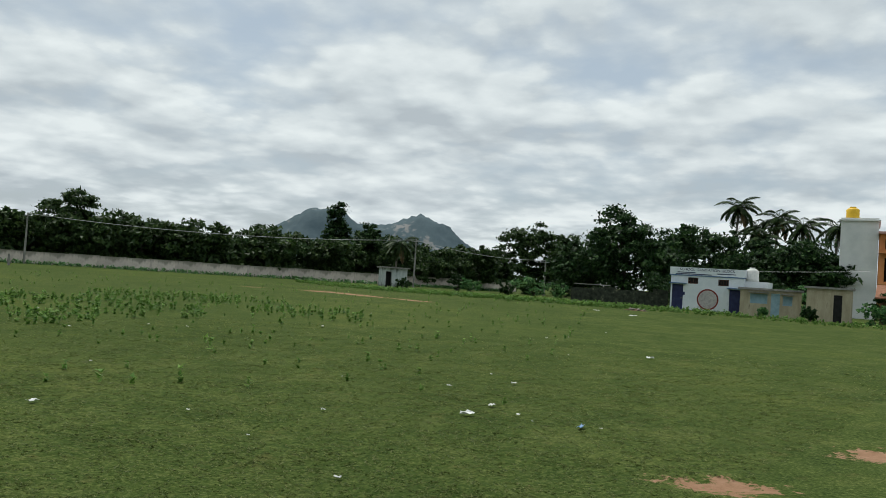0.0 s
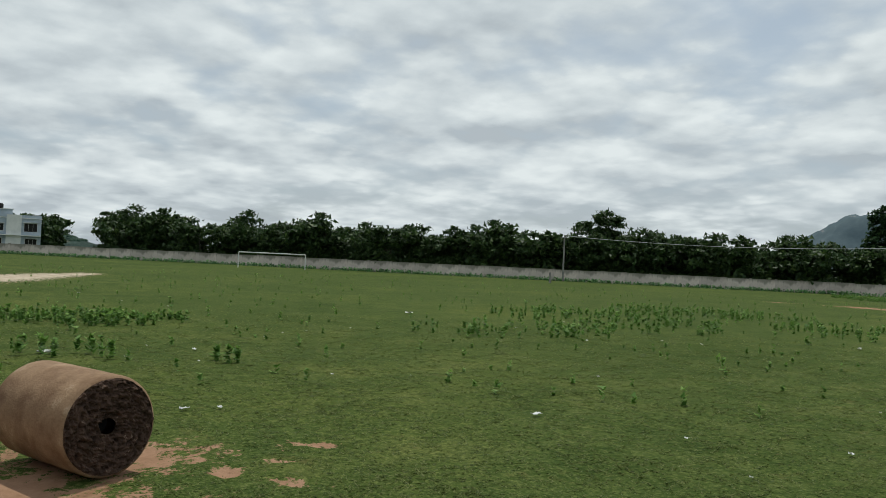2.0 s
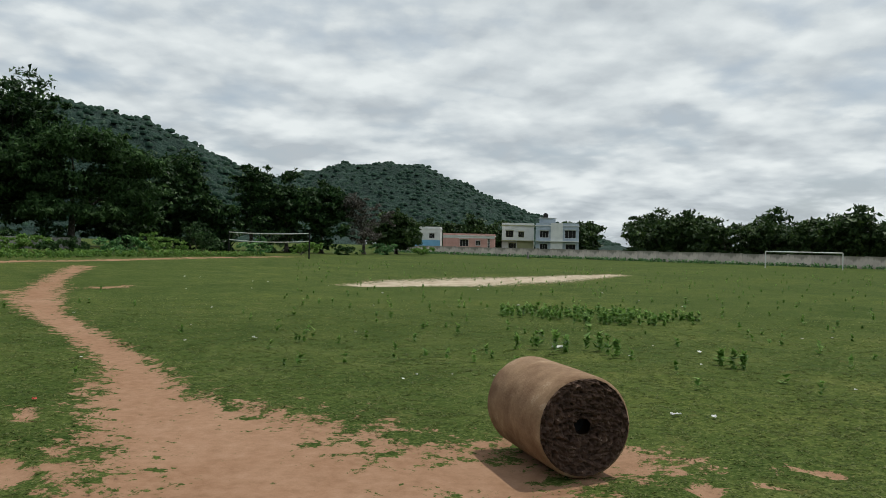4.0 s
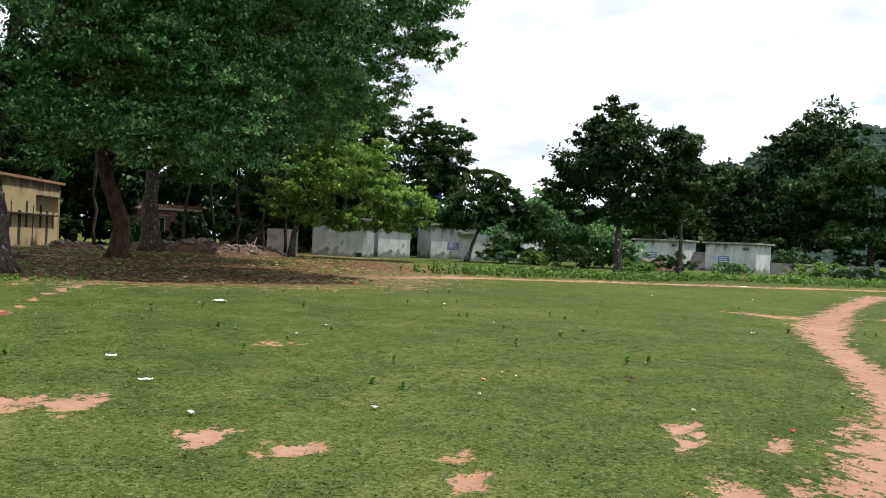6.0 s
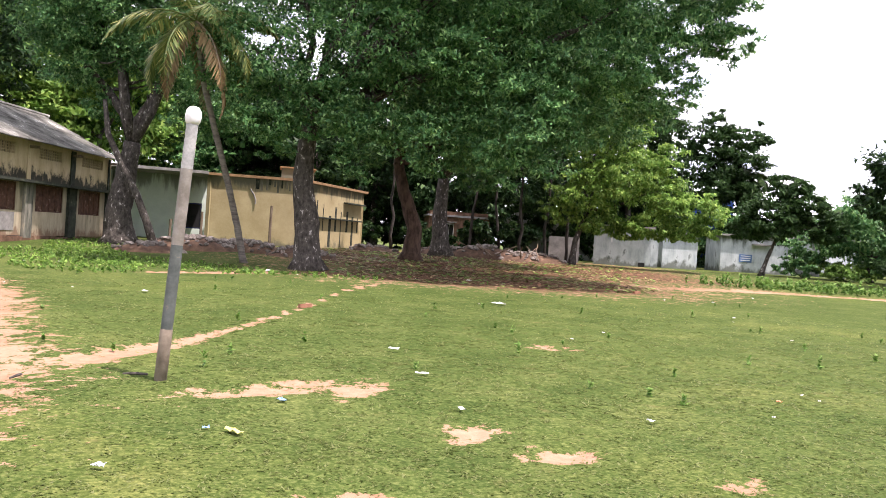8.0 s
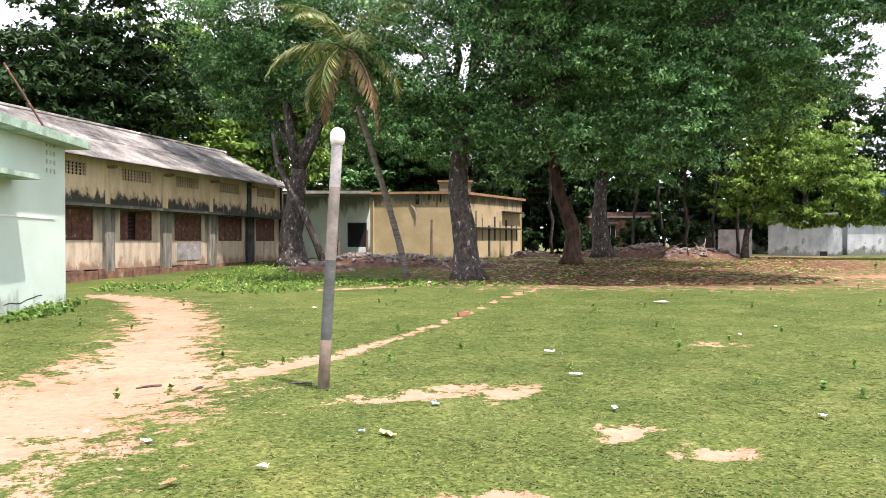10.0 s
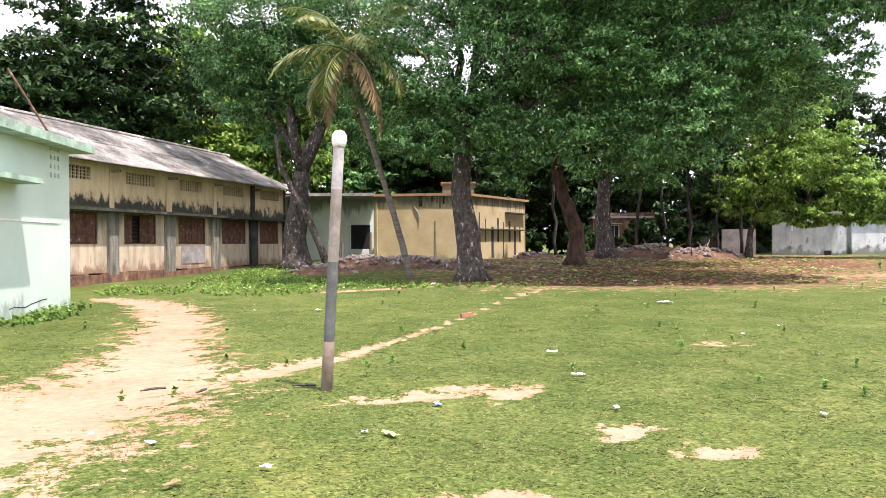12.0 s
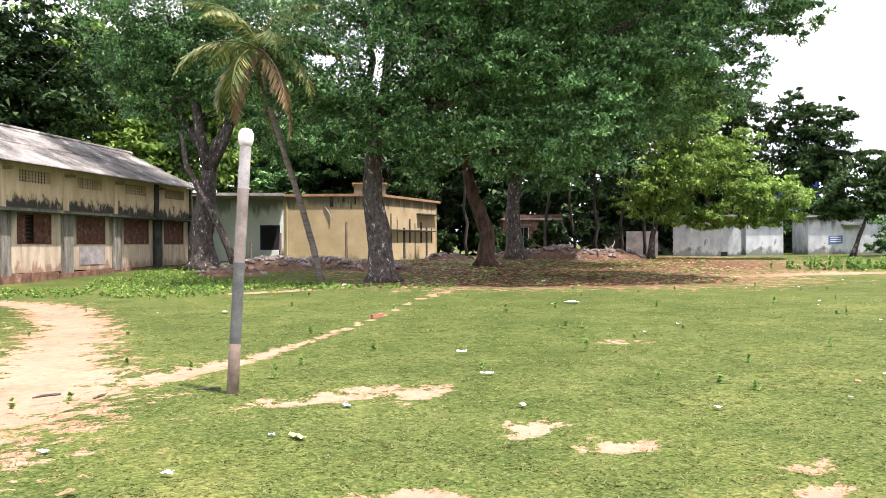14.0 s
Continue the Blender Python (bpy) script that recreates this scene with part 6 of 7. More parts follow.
# ---- white toilet blocks by the track ----


def white_block(b0, d0, b1, d1, h, depth, label, origin, grille=True, board=True, slab=True):
    x0, y0 = spot(b0, d0, origin)
    x1, y1 = spot(b1, d1, origin)
    w = math.hypot(x1 - x0, y1 - y0)
    z = min(gz(x0, y0), gz(x1, y1))
    t = thing("toilet_block", pose(x0, y0, z, 0, 0, math.degrees(math.atan2(y1 - y0, x1 - x0))), label, "toilet block", "white toilet blocks")
    holes = [(w * 0.72, w * 0.72 + 0.6, h - 0.55, h - 0.2)] if grille else []
    windowed(t, WHITEWASH, w, h, depth, -0.3, holes)
    if slab:
        Mesh().box(-0.2, w + 0.25, -0.25, depth + 0.2, h, h + 0.13).make("roof_slab", CONCRETE, t)
    for a, b, c, d in holes:
        small_window(t, a, b, c, d, 0.03, WHITEWASH, DARK, 4)
    if board:
        bd = Mesh().box(w * 0.26, w * 0.26 + 0.9, -0.03, -0.002, 0.75, 1.3).make("notice_board", BLUE_SIGN, t, "blue painted notice panel")
        for i in range(3):
            Mesh().box(w * 0.26 + 0.1, w * 0.26 + 0.8, -0.036, -0.032, 0.86 + 0.15 * i, 0.91 + 0.15 * i).make("writing", WHITEPAINT, bd)
    return t, w


t, w = white_block(157.9, 54, 154.0, 54, 2.5, 3.2, "whitewashed toilet block under the drooping branches", HOME, False, False)
Mesh().box(w - 0.42, w + 0.5, 0.6, 2.8, -0.3, 2.1).make("side_room", WHITEWASH, t)
# Raised near-black patch that draws the shade of a hole.
Mesh().box(w - 0.75, w - 0.35, -0.012, -0.002, 0.0, 0.28).make("drain_hole", DARK, t)
Mesh().box(w * 0.3, w * 0.3 + 0.1, -0.05, -0.002, 1.5, 2.2).make("pipe", WHITEPAINT, t)
white_block(153.2, 57.5, 150.9, 58.5, 2.4, 2.5, "small stained whitewashed room between the blocks", HOME, False, False)
t, w = white_block(149.4, 60, 144.9, 62, 2.55, 3.0, "whitewashed toilet block with blue notice panel", HOME)
Mesh().box(w * 0.42, w * 0.42 + 1.3, -0.4, -0.002, 2.0, 2.1).make("sunshade", CONCRETE, t)
white_block(142.6, 68, 140.5, 70, 2.9, 3.0, "grey-white block half hidden by bushes", MID, True, False)
white_block(134.4, 71.5, 131.1, 69.8, 2.3, 2.6, "whitewashed hut with small grilles behind rubble", MID)
t, w = white_block(129.7, 69, 126.5, 67.4, 2.3, 3.0, "whitewashed hut with blue notice panel", MID)
x0, y0 = spot(130.9, 70.6, MID)
x1, y1 = spot(129.8, 70, MID)
st = thing("stair", pose(x0, y0, gz(x0, y0), 0, 0, math.degrees(math.atan2(y1 - y0, x1 - x0))), "narrow concrete stairs between the two huts", "stairs")
for i in range(6):
    Mesh().box(0, 1.1, 0.25 * i, 1.8, 0.25 * i, 0.25 * i + 0.24).make("step", CONCRETE, st)
# low wall running on behind the huts
x0, y0 = spot(125.6, 72, MID)
x1, y1 = spot(119.0, 78, MID)
lwall = thing("low_wall", pose(x0, y0, gz(x0, y0) - 0.1, 0, 0, math.degrees(math.atan2(y1 - y0, x1 - x0))), "low grey concrete wall behind the huts", "wall")
L = math.hypot(x1 - x0, y1 - y0)
for i in range(int(L / 2)):
    Mesh().box(2 * i, 2 * i + 1.97, -0.08, 0.08, -0.2, 1.0 + 0.04 * (i % 3)).make("panel", CONCRETE, lwall)

# background of the shaded yard: houses, wall, sheds glimpsed between the trunks
# The dark plinth brown puts the yard's deep shade into this house's walls.
flat_house("brown_house", 169.6, 60, HOME, 4.6, 2.7, 6, PLINTH, 176, "brown plastered house deep in the shade", "house", [(0.8, 1.9, 0.9, 2.2), (3.2, 4.3, 0.9, 2.2)], WHITEPAINT, 0.4, CONCRETE, z=0.6)
flat_house("grey_shed", 164.2, 66, HOME, 7.5, 3.2, 5, HOUSEWHITE, 160, "white house behind the yard trees", "house", [(1.0, 2.0, 1.0, 2.2), (4.2, 5.2, 1.0, 2.2)], BLUE_SIGN, 0.4, CONCRETE, z=0.6)
yw = thing("yard_wall", pose(*spot(178.5, 58), 0.4, 0, 0, 176), "low whitewashed yard wall in deep shade", "wall")
for i in range(15):
    Mesh().box(-1.0 + 2 * i - 2, 0.97 + 2 * i - 2, -0.1, 0.1, 0, 1.0 + 0.05 * (i % 2)).make("panel", CONCRETE if i % 3 else WHITEWASH, yw)
for q in list(yw.children):
    q.matrix_basis = Matrix.Rotation(math.pi, 4, "Z")
wb = thing("yard_wall", pose(*spot(158.9, 53.5), gz(*spot(158.9, 53.5)), 0, 0, 158), "blackened white wall with blue painted panel", "wall")
Mesh().box(-2.0, 0, -0.1, 0.1, -0.2, 1.65).make("masonry", CONCRETE, wb)
Mesh().box(-1.7, -0.5, 0.102, 0.12, 0.9, 1.5).make("notice_board", BLUE_SIGN, wb)
flat_house("blue_shed", 152.6, 74, HOME, 5.0, 6.2, 4.0, BLUETARP, 150, "deep blue painted house glimpsed among leaves", "house", [], WHITEPAINT, 0.3, CONCRETE, z=0.6)

# ---- posts, net, goal, poles ----


def net_post():
    x, y = 0.80, -7.24
    t = thing("net_post", pose(x, y, gz(x, y), 0.3, -3.4, 0), "leaning galvanised pipe post with white-capped top", "post")
    Mesh().tube([(0, 0, -0.2), (0, 0, 0.477), (0, 0, 0.48)], [0.0565, 0.0555, 0.054], 18).make("foot", PIPE_FOOT, t, "rust-stained pipe foot", True)
    Mesh().tube([(0, 0, 0.48), (0, 0, 0.481), (0, 0, 1.249), (0, 0, 1.25)], [0.053] * 4, 18).make("pipe", GALV, t, smooth=True)
    Mesh().tube([(0, 0, 1.25), (0, 0, 1.251), (0, 0, 1.949), (0, 0, 1.95)], [0.0532] * 4, 18).make("chalky_pipe", CHALK, t, smooth=True)
    Mesh().tube([(0, 0, 1.95), (0, 0, 1.951), (0, 0, 2.359), (0, 0, 2.36)], [0.0534] * 4, 18).make("painted_pipe", WORN, t, smooth=True)
    Mesh().tube([(0, 0, 2.36), (0, 0, 2.39), (0, 0, 2.43), (0, 0, 2.48), (0, 0, 2.515), (0, 0, 2.525)], [0.056, 0.068, 0.074, 0.068, 0.045, 0.01], 18).make("cap", WHITEPAINT, t, "white rounded pipe cap", True)


net_post()
na, nb = spot(109.9, 78, MID), spot(104.4, 72, MID)
net = thing("volleyball_net", pose(*na, gz(*na)), "slack volleyball net between two thin posts", "volleyball net")
dx, dy = nb[0] - na[0], nb[1] - na[1]
for q in ((0, 0), (dx, dy)):
    Mesh().tube([(*q, -0.2), (*q, 2.35)], [0.07, 0.06], 8).make("post", DARK, net)
for z, sag in ((2.2, 0.10), (1.5, 0.16)):
    pts = [(dx * i / 10, dy * i / 10, z - sag * 4 * (i / 10) * (1 - i / 10)) for i in range(11)]
    Mesh().tube(pts, [0.045] * 11, 6).make("tape", NETROPE, net)
mm = Mesh()
for i in range(1, 40):
    q = i / 40
    s = 4 * q * (1 - q)
    mm.tube([(dx * q, dy * q, 2.2 - 0.1 * s), (dx * q, dy * q, 1.5 - 0.16 * s)], [0.002, 0.002], 3)
mm.make("mesh", WOOD, net)
ga, gb = spot(73.0, 92, MID), spot(68.4, 92, MID)
goal = thing("goal", pose(*ga, 0), "white painted metal football goal frame", "goal")
dx, dy = gb[0] - ga[0], gb[1] - ga[1]
for q in ((0, 0), (dx, dy)):
    Mesh().tube([(*q, -0.2), (*q, 1.75)], [0.06, 0.06], 8).make("upright", WHITEPAINT, goal)
Mesh().tube([(0, 0, 1.75), (dx, dy, 1.75)], [0.06, 0.06], 8).make("crossbar", WHITEPAINT, goal)
poles = []
for b, d, h, o in ((50.0, 101, 5.8, MID), (24.2, 102, 6.2, START), (14.9, 100, 4.6, START), (97.7, 150, 7.0, MID)):
    x, y = spot(b, d, o)
    p = thing("power_pole", pose(x, y, 0), "thin concrete power pole with cross arm", "pole", "power poles")
    Mesh().tube([(0, 0, -0.2), (0, 0, h)], [0.13, 0.08], 8).make("shaft", CONCRETE, p)
    Mesh().box(-0.5, 0.5, -0.05, 0.05, h - 0.35, h - 0.27).make("cross_arm", WIRE, p)
    poles.append(Vector((x, y, h - 0.1)))


def wire(a, b, sag, r=0.022):
    ln = thing("power_line", Matrix.Identity(4), "sagging overhead electric wire between poles", "wire", "power lines")
    pts = [a.lerp(b, i / 14) - Vector((0, 0, sag * 4 * (i / 14) * (1 - i / 14))) for i in range(15)]
    Mesh().tube(pts, [r] * 15, 5).make("cable", WIRE, ln)


wire(poles[0], poles[1], 0.9, 0.032)
wire(poles[1], poles[2], 0.6)
wire(poles[2], Vector((*spot(-6.0, 80, START), 4.6)), 0.5)
for b, d, o, h in ((88.9, 112, MID, 1.0), (50.9, 86, MID, 1.1)):
    x, y = spot(b, d, o)
    s = thing("stub_post", pose(x, y, 0), "short dark stone post in the field", "post", "stub posts")
    Mesh().tube([(0, 0, -0.2), (0.02, 0, h * 0.6), (0, 0, h)], [0.14, 0.13, 0.10], 7, rough=0.2, seed=2).make("stone", CONCRETE, s)

# ---- stone roller ----


def roller():
    R, Lr = 0.360, 1.00
    # the rough face looks to +x of the field, the body runs away from it
    t = thing("stone_roller", pose(-5.00, 1.18, gz(-5.0, 1.2) + R - 0.012, 0, 0, 202), "heavy brown cylindrical stone roller with rough chiselled ends", "roller")
    n = 108
    body = Mesh()
    v, f = [], []
    prof = [(0.0, R - 0.022), (0.012, R - 0.006), (0.03, R), (0.35, R + 0.004), (0.7, R + 0.003), (Lr - 0.03, R), (Lr - 0.012, R - 0.006), (Lr, R - 0.022)]
    rr = random.Random(3)
    for px, pr in prof:
        for i in range(n):
            a = 2 * math.pi * i / n
            q = pr + 0.004 * noise.noise((px * 3, math.cos(a) * 2, math.sin(a) * 2)) + (0.006 * (rr.random() - 0.5) if px in (0.0, Lr) else 0)
            v.append((px, q * math.cos(a), q * math.sin(a)))
    for j in range(len(prof) - 1):
        for i in range(n):
            f.append((j * n + i, j * n + (i + 1) % n, (j + 1) * n + (i + 1) % n, (j + 1) * n + i))
    body.add(v, f).make("drum", STONE, t, "smooth brown drum", True)
    for end in (0, 1):
        face = Mesh()
        v, f = [], []
        rings = 44
        hole = 0.058
        for j in range(rings + 1):
            r = hole + (R - 0.022 - hole) * j / rings
            for i in range(n):
                a = 2 * math.pi * i / n
                p = (r * math.cos(a), r * math.sin(a))
                h = 0.030 * noise.fractal((p[0] * 22, p[1] * 30, 4.0 + end), 0.7, 2.2, 4) - 0.060 * abs(noise.noise((p[0] * 24, p[1] * 36, 9.0))) + 0.012
                h *= 0 if j == rings else 1
                h -= 0.03 * math.exp(-((r - hole) / 0.05) ** 2)
                v.append(((Lr + h) if end else -h, *p))
        for j in range(rings):
            for i in range(n):
                q = (j * n + i, j * n + (i + 1) % n, (j + 1) * n + (i + 1) % n, (j + 1) * n + i)
                f.append(q)
        face.add(v, f).make("rough_end", STONE_FACE, t, "chiselled end face, shade put into its dark stone")
        sock = Mesh()
        x0 = Lr - 0.15 if end else 0.15
        x1 = Lr - 0.22 if end else 0.22
        # Near-black plug colours the shade at the bottom of the axle hole.
        sock.tube([(x0, 0, 0), (x1, 0, 0)], [hole * 1.15, hole], 20).make("axle_socket", DARK, t)


roller()

# ---- rubble, undergrowth, weeds, grass and litter ----


def stone_data(name, seed, material):
    r = random.Random(seed)
    bm = bmesh.new()
    bmesh.ops.create_icosphere(bm, subdivisions=1, radius=0.5)
    for v in bm.verts:
        v.co *= r.uniform(0.7, 1.25)
        v.co.z *= 0.62
    me = bpy.data.meshes.new(name)
    bm.to_mesh(me)
    bm.free()
    me.materials.append(material)
    return me


STONES = [stone_data("stone", 40 + i, RUBBLE) for i in range(4)]


def rubble_heap(x, y, rx, ry, h, n, size, label, seed, turn=0.0):
    """A mound of earth with loose stones on it, each stone a part."""
    r = random.Random(seed)
    t = thing("rubble_heap", pose(x, y, gz(x, y) - 0.05, 0, 0, turn), label, "rubble")
    k = 22
    v, f = [], []
    hh = lambda u, w: h * max(0.0, 1 - u * u - w * w) ** 0.8
    for j in range(k + 1):
        for i in range(k + 1):
            u, w = 2 * i / k - 1, 2 * j / k - 1
            z = hh(u, w)
            v.append((u * rx, w * ry, z + 0.10 * z / max(h, 0.01) * noise.noise((u * 5, w * 5, seed)) - (0.03 if z <= 0 else 0)))
    for j in range(k):
        for i in range(k):
            a = j * (k + 1) + i
            f.append((a, a + 1, a + k + 2, a + k + 1))
    Mesh().add(v, f).make("earth", EARTH_DARK, t, smooth=True)
    for _ in range(n):
        u, w = r.gauss(0, 0.42), r.gauss(0, 0.42)
        if u * u + w * w > 0.95:
            continue
        s = size * r.uniform(0.45, 1.5)
        share("stone", r.choice(STONES), t, pose(u * rx, w * ry, hh(u, w) + 0.12 * s, r.uniform(-30, 30), r.uniform(-30, 30), r.uniform(0, 360)) @ Matrix.Scale(s, 4))


for i, (b, d, rx, ry, h, n, s) in enumerate([(-174.0, 36.0, 2.2, 1.3, 0.55, 130, 0.26), (-177.4, 36.5, 2.0, 1.2, 0.5, 120, 0.26), (178.6, 35.0, 1.6, 1.1, 0.42, 90, 0.26), (-171.2, 33.0, 1.4, 0.9, 0.35, 50, 0.24)]):
    x, y = spot(b, d)
    rubble_heap(x, y, rx, ry, h, n, s, "heap of broken masonry before the yellow house", 300 + i)
for i, (b, d, rx, ry, h, n, s) in enumerate([(165.5, 47, 2.6, 1.4, 0.7, 90, 0.32), (162.2, 46, 2.2, 1.2, 0.5, 70, 0.3), (168.4, 50, 2.0, 1.2, 0.5, 60, 0.3), (173.5, 46, 1.6, 1.0, 0.35, 50, 0.28)]):
    x, y = spot(b, d)
    rubble_heap(x, y, rx, ry, h, n, s, "heap of debris and earth in the shaded yard", 320 + i)
x, y = spot(132.8, 62, MID)
rubble_heap(x, y, 2.4, 1.3, 0.7, 110, 0.32, "heap of pale rubble beside the hut", 331)
x, y = spot(8.5, 55, START)
rubble_heap(x, y, 0.9, 0.4, 0.12, 18, 0.2, "few pale stones lying in the grass", 333)


def bush(b, d, origin, w, h, n, size, leaf, label, seed, group="bushes"):
    x, y = spot(b, d, origin)
    t = thing("bush", Matrix.Translation((x, y, gz(x, y) - 0.02)), label, "bush", group)
    bl = blob_cloud(0, 0, h * 0.5, w, w * 0.8, h * 0.5, 6, seed, 0.55)
    lm = Mesh()
    limbs_into(lm, (0, 0, 0), [q[:3] for q in bl[:4]], 0.035, seed)
    lm.make("stem", BARK, t)
    c = new("foliage", crown_mesh("foliage", bl, n, size, leaf, seed))
    c.parent = t


for i, (b, d, w, h) in enumerate([(21.0, 88, 1.5, 2.0), (20.0, 86, 1.2, 1.7), (17.6, 90, 1.4, 1.8), (13.8, 82, 1.0, 1.8), (11.0, 76, 1.3, 1.4), (9.2, 74, 1.0, 1.1), (25.0, 92, 1.0, 1.5), (0.2, 61, 0.5, 0.7), (-2.6, 60, 0.6, 0.9), (-6.4, 60, 1.4, 1.6), (6.9, 74, 2.4, 3.2), (-0.6, 72, 2.2, 2.4), (-7.2, 66, 2.0, 2.6), (15.6, 92, 2.4, 2.2), (13.4, 92, 2.4, 2.2), (4.4, 80, 3.0, 3.6), (1.0, 80, 3.0, 3.4), (-2.4, 78, 2.6, 3.2)]):
    bush(b, d, START, w, h, 1500, 0.26, LEAF_MID if i % 2 else LEAF_SHADE_DARK, "leafy bush standing in the rough grass", 400 + i)
for i, (b, d, w, h) in enumerate([(143.4, 57, 2.2, 1.4), (141.0, 56, 2.2, 1.3), (138.0, 55, 2.2, 1.5), (136.4, 58, 1.8, 1.2), (133.9, 55, 1.6, 1.0), (131.4, 60, 1.6, 1.5), (128.0, 64, 1.4, 0.9), (123.0, 66, 2.4, 1.2), (120.0, 66, 2.6, 1.2), (117.0, 70, 2.6, 1.6), (114.0, 74, 2.6, 1.8), (111.5, 80, 2.4, 2.2), (108.0, 84, 2.4, 2.0), (105.0, 90, 2.4, 1.6), (102.0, 98, 2.6, 1.6), (99.0, 108, 2.6, 2.0), (96.5, 116, 2.4, 1.6), (125.4, 74, 3.0, 3.0), (122.0, 78, 3.0, 3.0), (116.2, 84, 3.0, 3.4), (112.0, 90, 3.0, 3.6), (107.0, 98, 3.0, 3.4)]):
    bush(b, d, MID, w, h, 1700, 0.28, (LEAF_MID, LEAF_WEED, LEAF_FEATHER)[i % 3] if i < 18 else LEAF_SHADE_DARK, "dense green undergrowth beside the track", 430 + i)
for i, (b, d, w, h) in enumerate([(181.0, 62, 4, 4.5), (176.0, 64, 4, 4.5), (172.8, 68, 4, 5), (168.2, 70, 4, 5.5), (164.8, 72, 4, 5.5), (161.0, 68, 4, 5), (158.0, 66, 4, 5), (154.6, 70, 4, 5), (151.0, 72, 4, 5), (147.6, 74, 4, 4.6), (144.0, 74, 4, 4.4), (187.0, 58, 4, 5), (185.4, 54, 3, 5.0), (166.0, 55, 1.6, 2.2), (163.4, 52, 1.4, 2.0), (169.6, 56, 1.6, 2.0)]):
    # Added to fill bright gaps; its leaves carry the yard's deep shade as colour.
    bush(b, d, HOME, w, h, 3000, 0.50, LEAF_SHADE_DARK, "shrubbery added to close the yard, shade put into its dark leaves", 460 + i, "yard shrubbery")


def plant_cloud(name, label, X, Y, heights, leaves, size, material, seed, spread=0.45):
    """Small leafy plants: upright stalks with leaves all the way up."""
    rng = np.random.default_rng(seed)
    n = len(X)
    Z = np.array([gz(a, b) for a, b in zip(X, Y)])
    who = np.repeat(np.arange(n), leaves)
    t = rng.uniform(0.08, 1.0, len(who))
    az = rng.uniform(0, 2 * math.pi, len(who))
    h = heights[who]
    rad = h * spread * rng.uniform(0.1, 0.6, len(who)) * (1.15 - t * 0.6)
    C = np.c_[X[who] + np.cos(az) * rad, Y[who] + np.sin(az) * rad, Z[who] + t * h]
    ax = unit(np.c_[np.cos(az), np.sin(az), rng.uniform(0.0, 1.1, len(who))])
    si = unit(np.cross(ax, rng.normal(size=(len(who), 3)) * 0.3 + (0, 0, 1)))
    ln = size * (0.5 + heights[who]) * rng.uniform(0.6, 1.4, len(who))
    ob = new(name, small_leaves(name, C, ax, si, ln, ln * 0.6, material))
    return tagged(ob, label, "weeds", kind="stuff")


def scatter(rng, n, ovals):
    """Points spread in ovals, by their area."""
    o = np.array(ovals, float)
    pick = rng.choice(len(o), n, p=o[:, 2] * o[:, 3] / (o[:, 2] * o[:, 3]).sum())
    r, a = np.sqrt(rng.uniform(0, 1, n)), rng.uniform(0, 2 * math.pi, n)
    u, v = r * np.cos(a) * o[pick, 2], r * np.sin(a) * o[pick, 3]
    c, s = np.cos(np.radians(o[pick, 4])), np.sin(np.radians(o[pick, 4]))
    return o[pick, 0] + u * c - v * s, o[pick, 1] + u * s + v * c


rng = np.random.default_rng(77)
X, Y = scatter(rng, 170, [(-17.8, 2.5, 2.4, 1.5, 70)])
plant_cloud("weeds", "dense low leafy weeds in the grass", X, Y, rng.uniform(0.12, 0.27, len(X)), 16, 0.16, LEAF_WEED, 11)
X, Y = scatter(rng, 560, [ (-14.0, 9.6, 1.4, 1.0, 50), (-14.4, 12.8, 1.6, 3.2, 20), (-14.5, 17.5, 1.2, 3.0, 30), (-19, 18, 3, 4, 30), (-12.6, 22, 2.0, 3.0, 50), (-20, 25, 4, 3, 20)])
plant_cloud("weeds", "dark green leafy weeds in patches on the field", X, Y, rng.uniform(0.12, 0.30, len(X)), 14, 0.15, LEAF_WEED, 1)
a, r = np.radians(rng.uniform(10, 105, 900)), rng.uniform(9, 70, 900)
plant_cloud("weeds", "scattered single weeds standing in the grass", -np.sin(a) * r, np.cos(a) * r, rng.uniform(0.07, 0.24, len(a)), 10, 0.13, LEAF_WEED, 2)
a, r = np.radians(rng.uniform(105, 205, 70)), rng.uniform(7, 26, 70)
plant_cloud("weeds", "few small weeds in the short grass", -np.sin(a) * r, np.cos(a) * r, rng.uniform(0.06, 0.20, len(a)), 12, 0.12, LEAF_WEED, 3)
X, Y = scatter(rng, 17, [(-11.8, 1.6, 1.2, 0.6, 70), (-10.6, 3.6, 0.5, 0.3, 0)])
plant_cloud("weeds", "tall leafy weeds beyond the stone roller", X, Y, rng.uniform(0.2, 0.32, len(X)), 24, 0.15, LEAF_WEED, 4)
s = rng.uniform(0, 180, 3400)
o = -np.abs(rng.normal(0, 1.3, len(s))) - 0.25
plant_cloud("verge_weeds", "rank weeds along the foot of the boundary wall", WALL_A.x + wall_dir.x * s + wall_out.x * o, WALL_A.y + wall_dir.y * s + wall_out.y * o, rng.uniform(0.12, 0.5, len(s)), 7, 0.32, LEAF_MID, 5)
X, Y = scatter(rng, 1700, [(6.0, -26.0, 6.0, 2.2, -74), (8.6, -23.0, 2.4, 1.4, -60), (3.5, -26.0, 4.6, 2.0, -30), (0.5, -24.6, 4.0, 1.0, -10), (7.0, -33.0, 1.6, 5.0, 10)])
plant_cloud("verge_weeds", "low bright green weeds before the school building", X, Y, rng.uniform(0.03, 0.13, len(X)), 9, 0.17, LEAF_BRIGHT, 6)
X, Y = scatter(rng, 160, [(7.7, -16.2, 0.25, 1.6, 0), (7.3, -14.6, 0.4, 1.4, 0)])
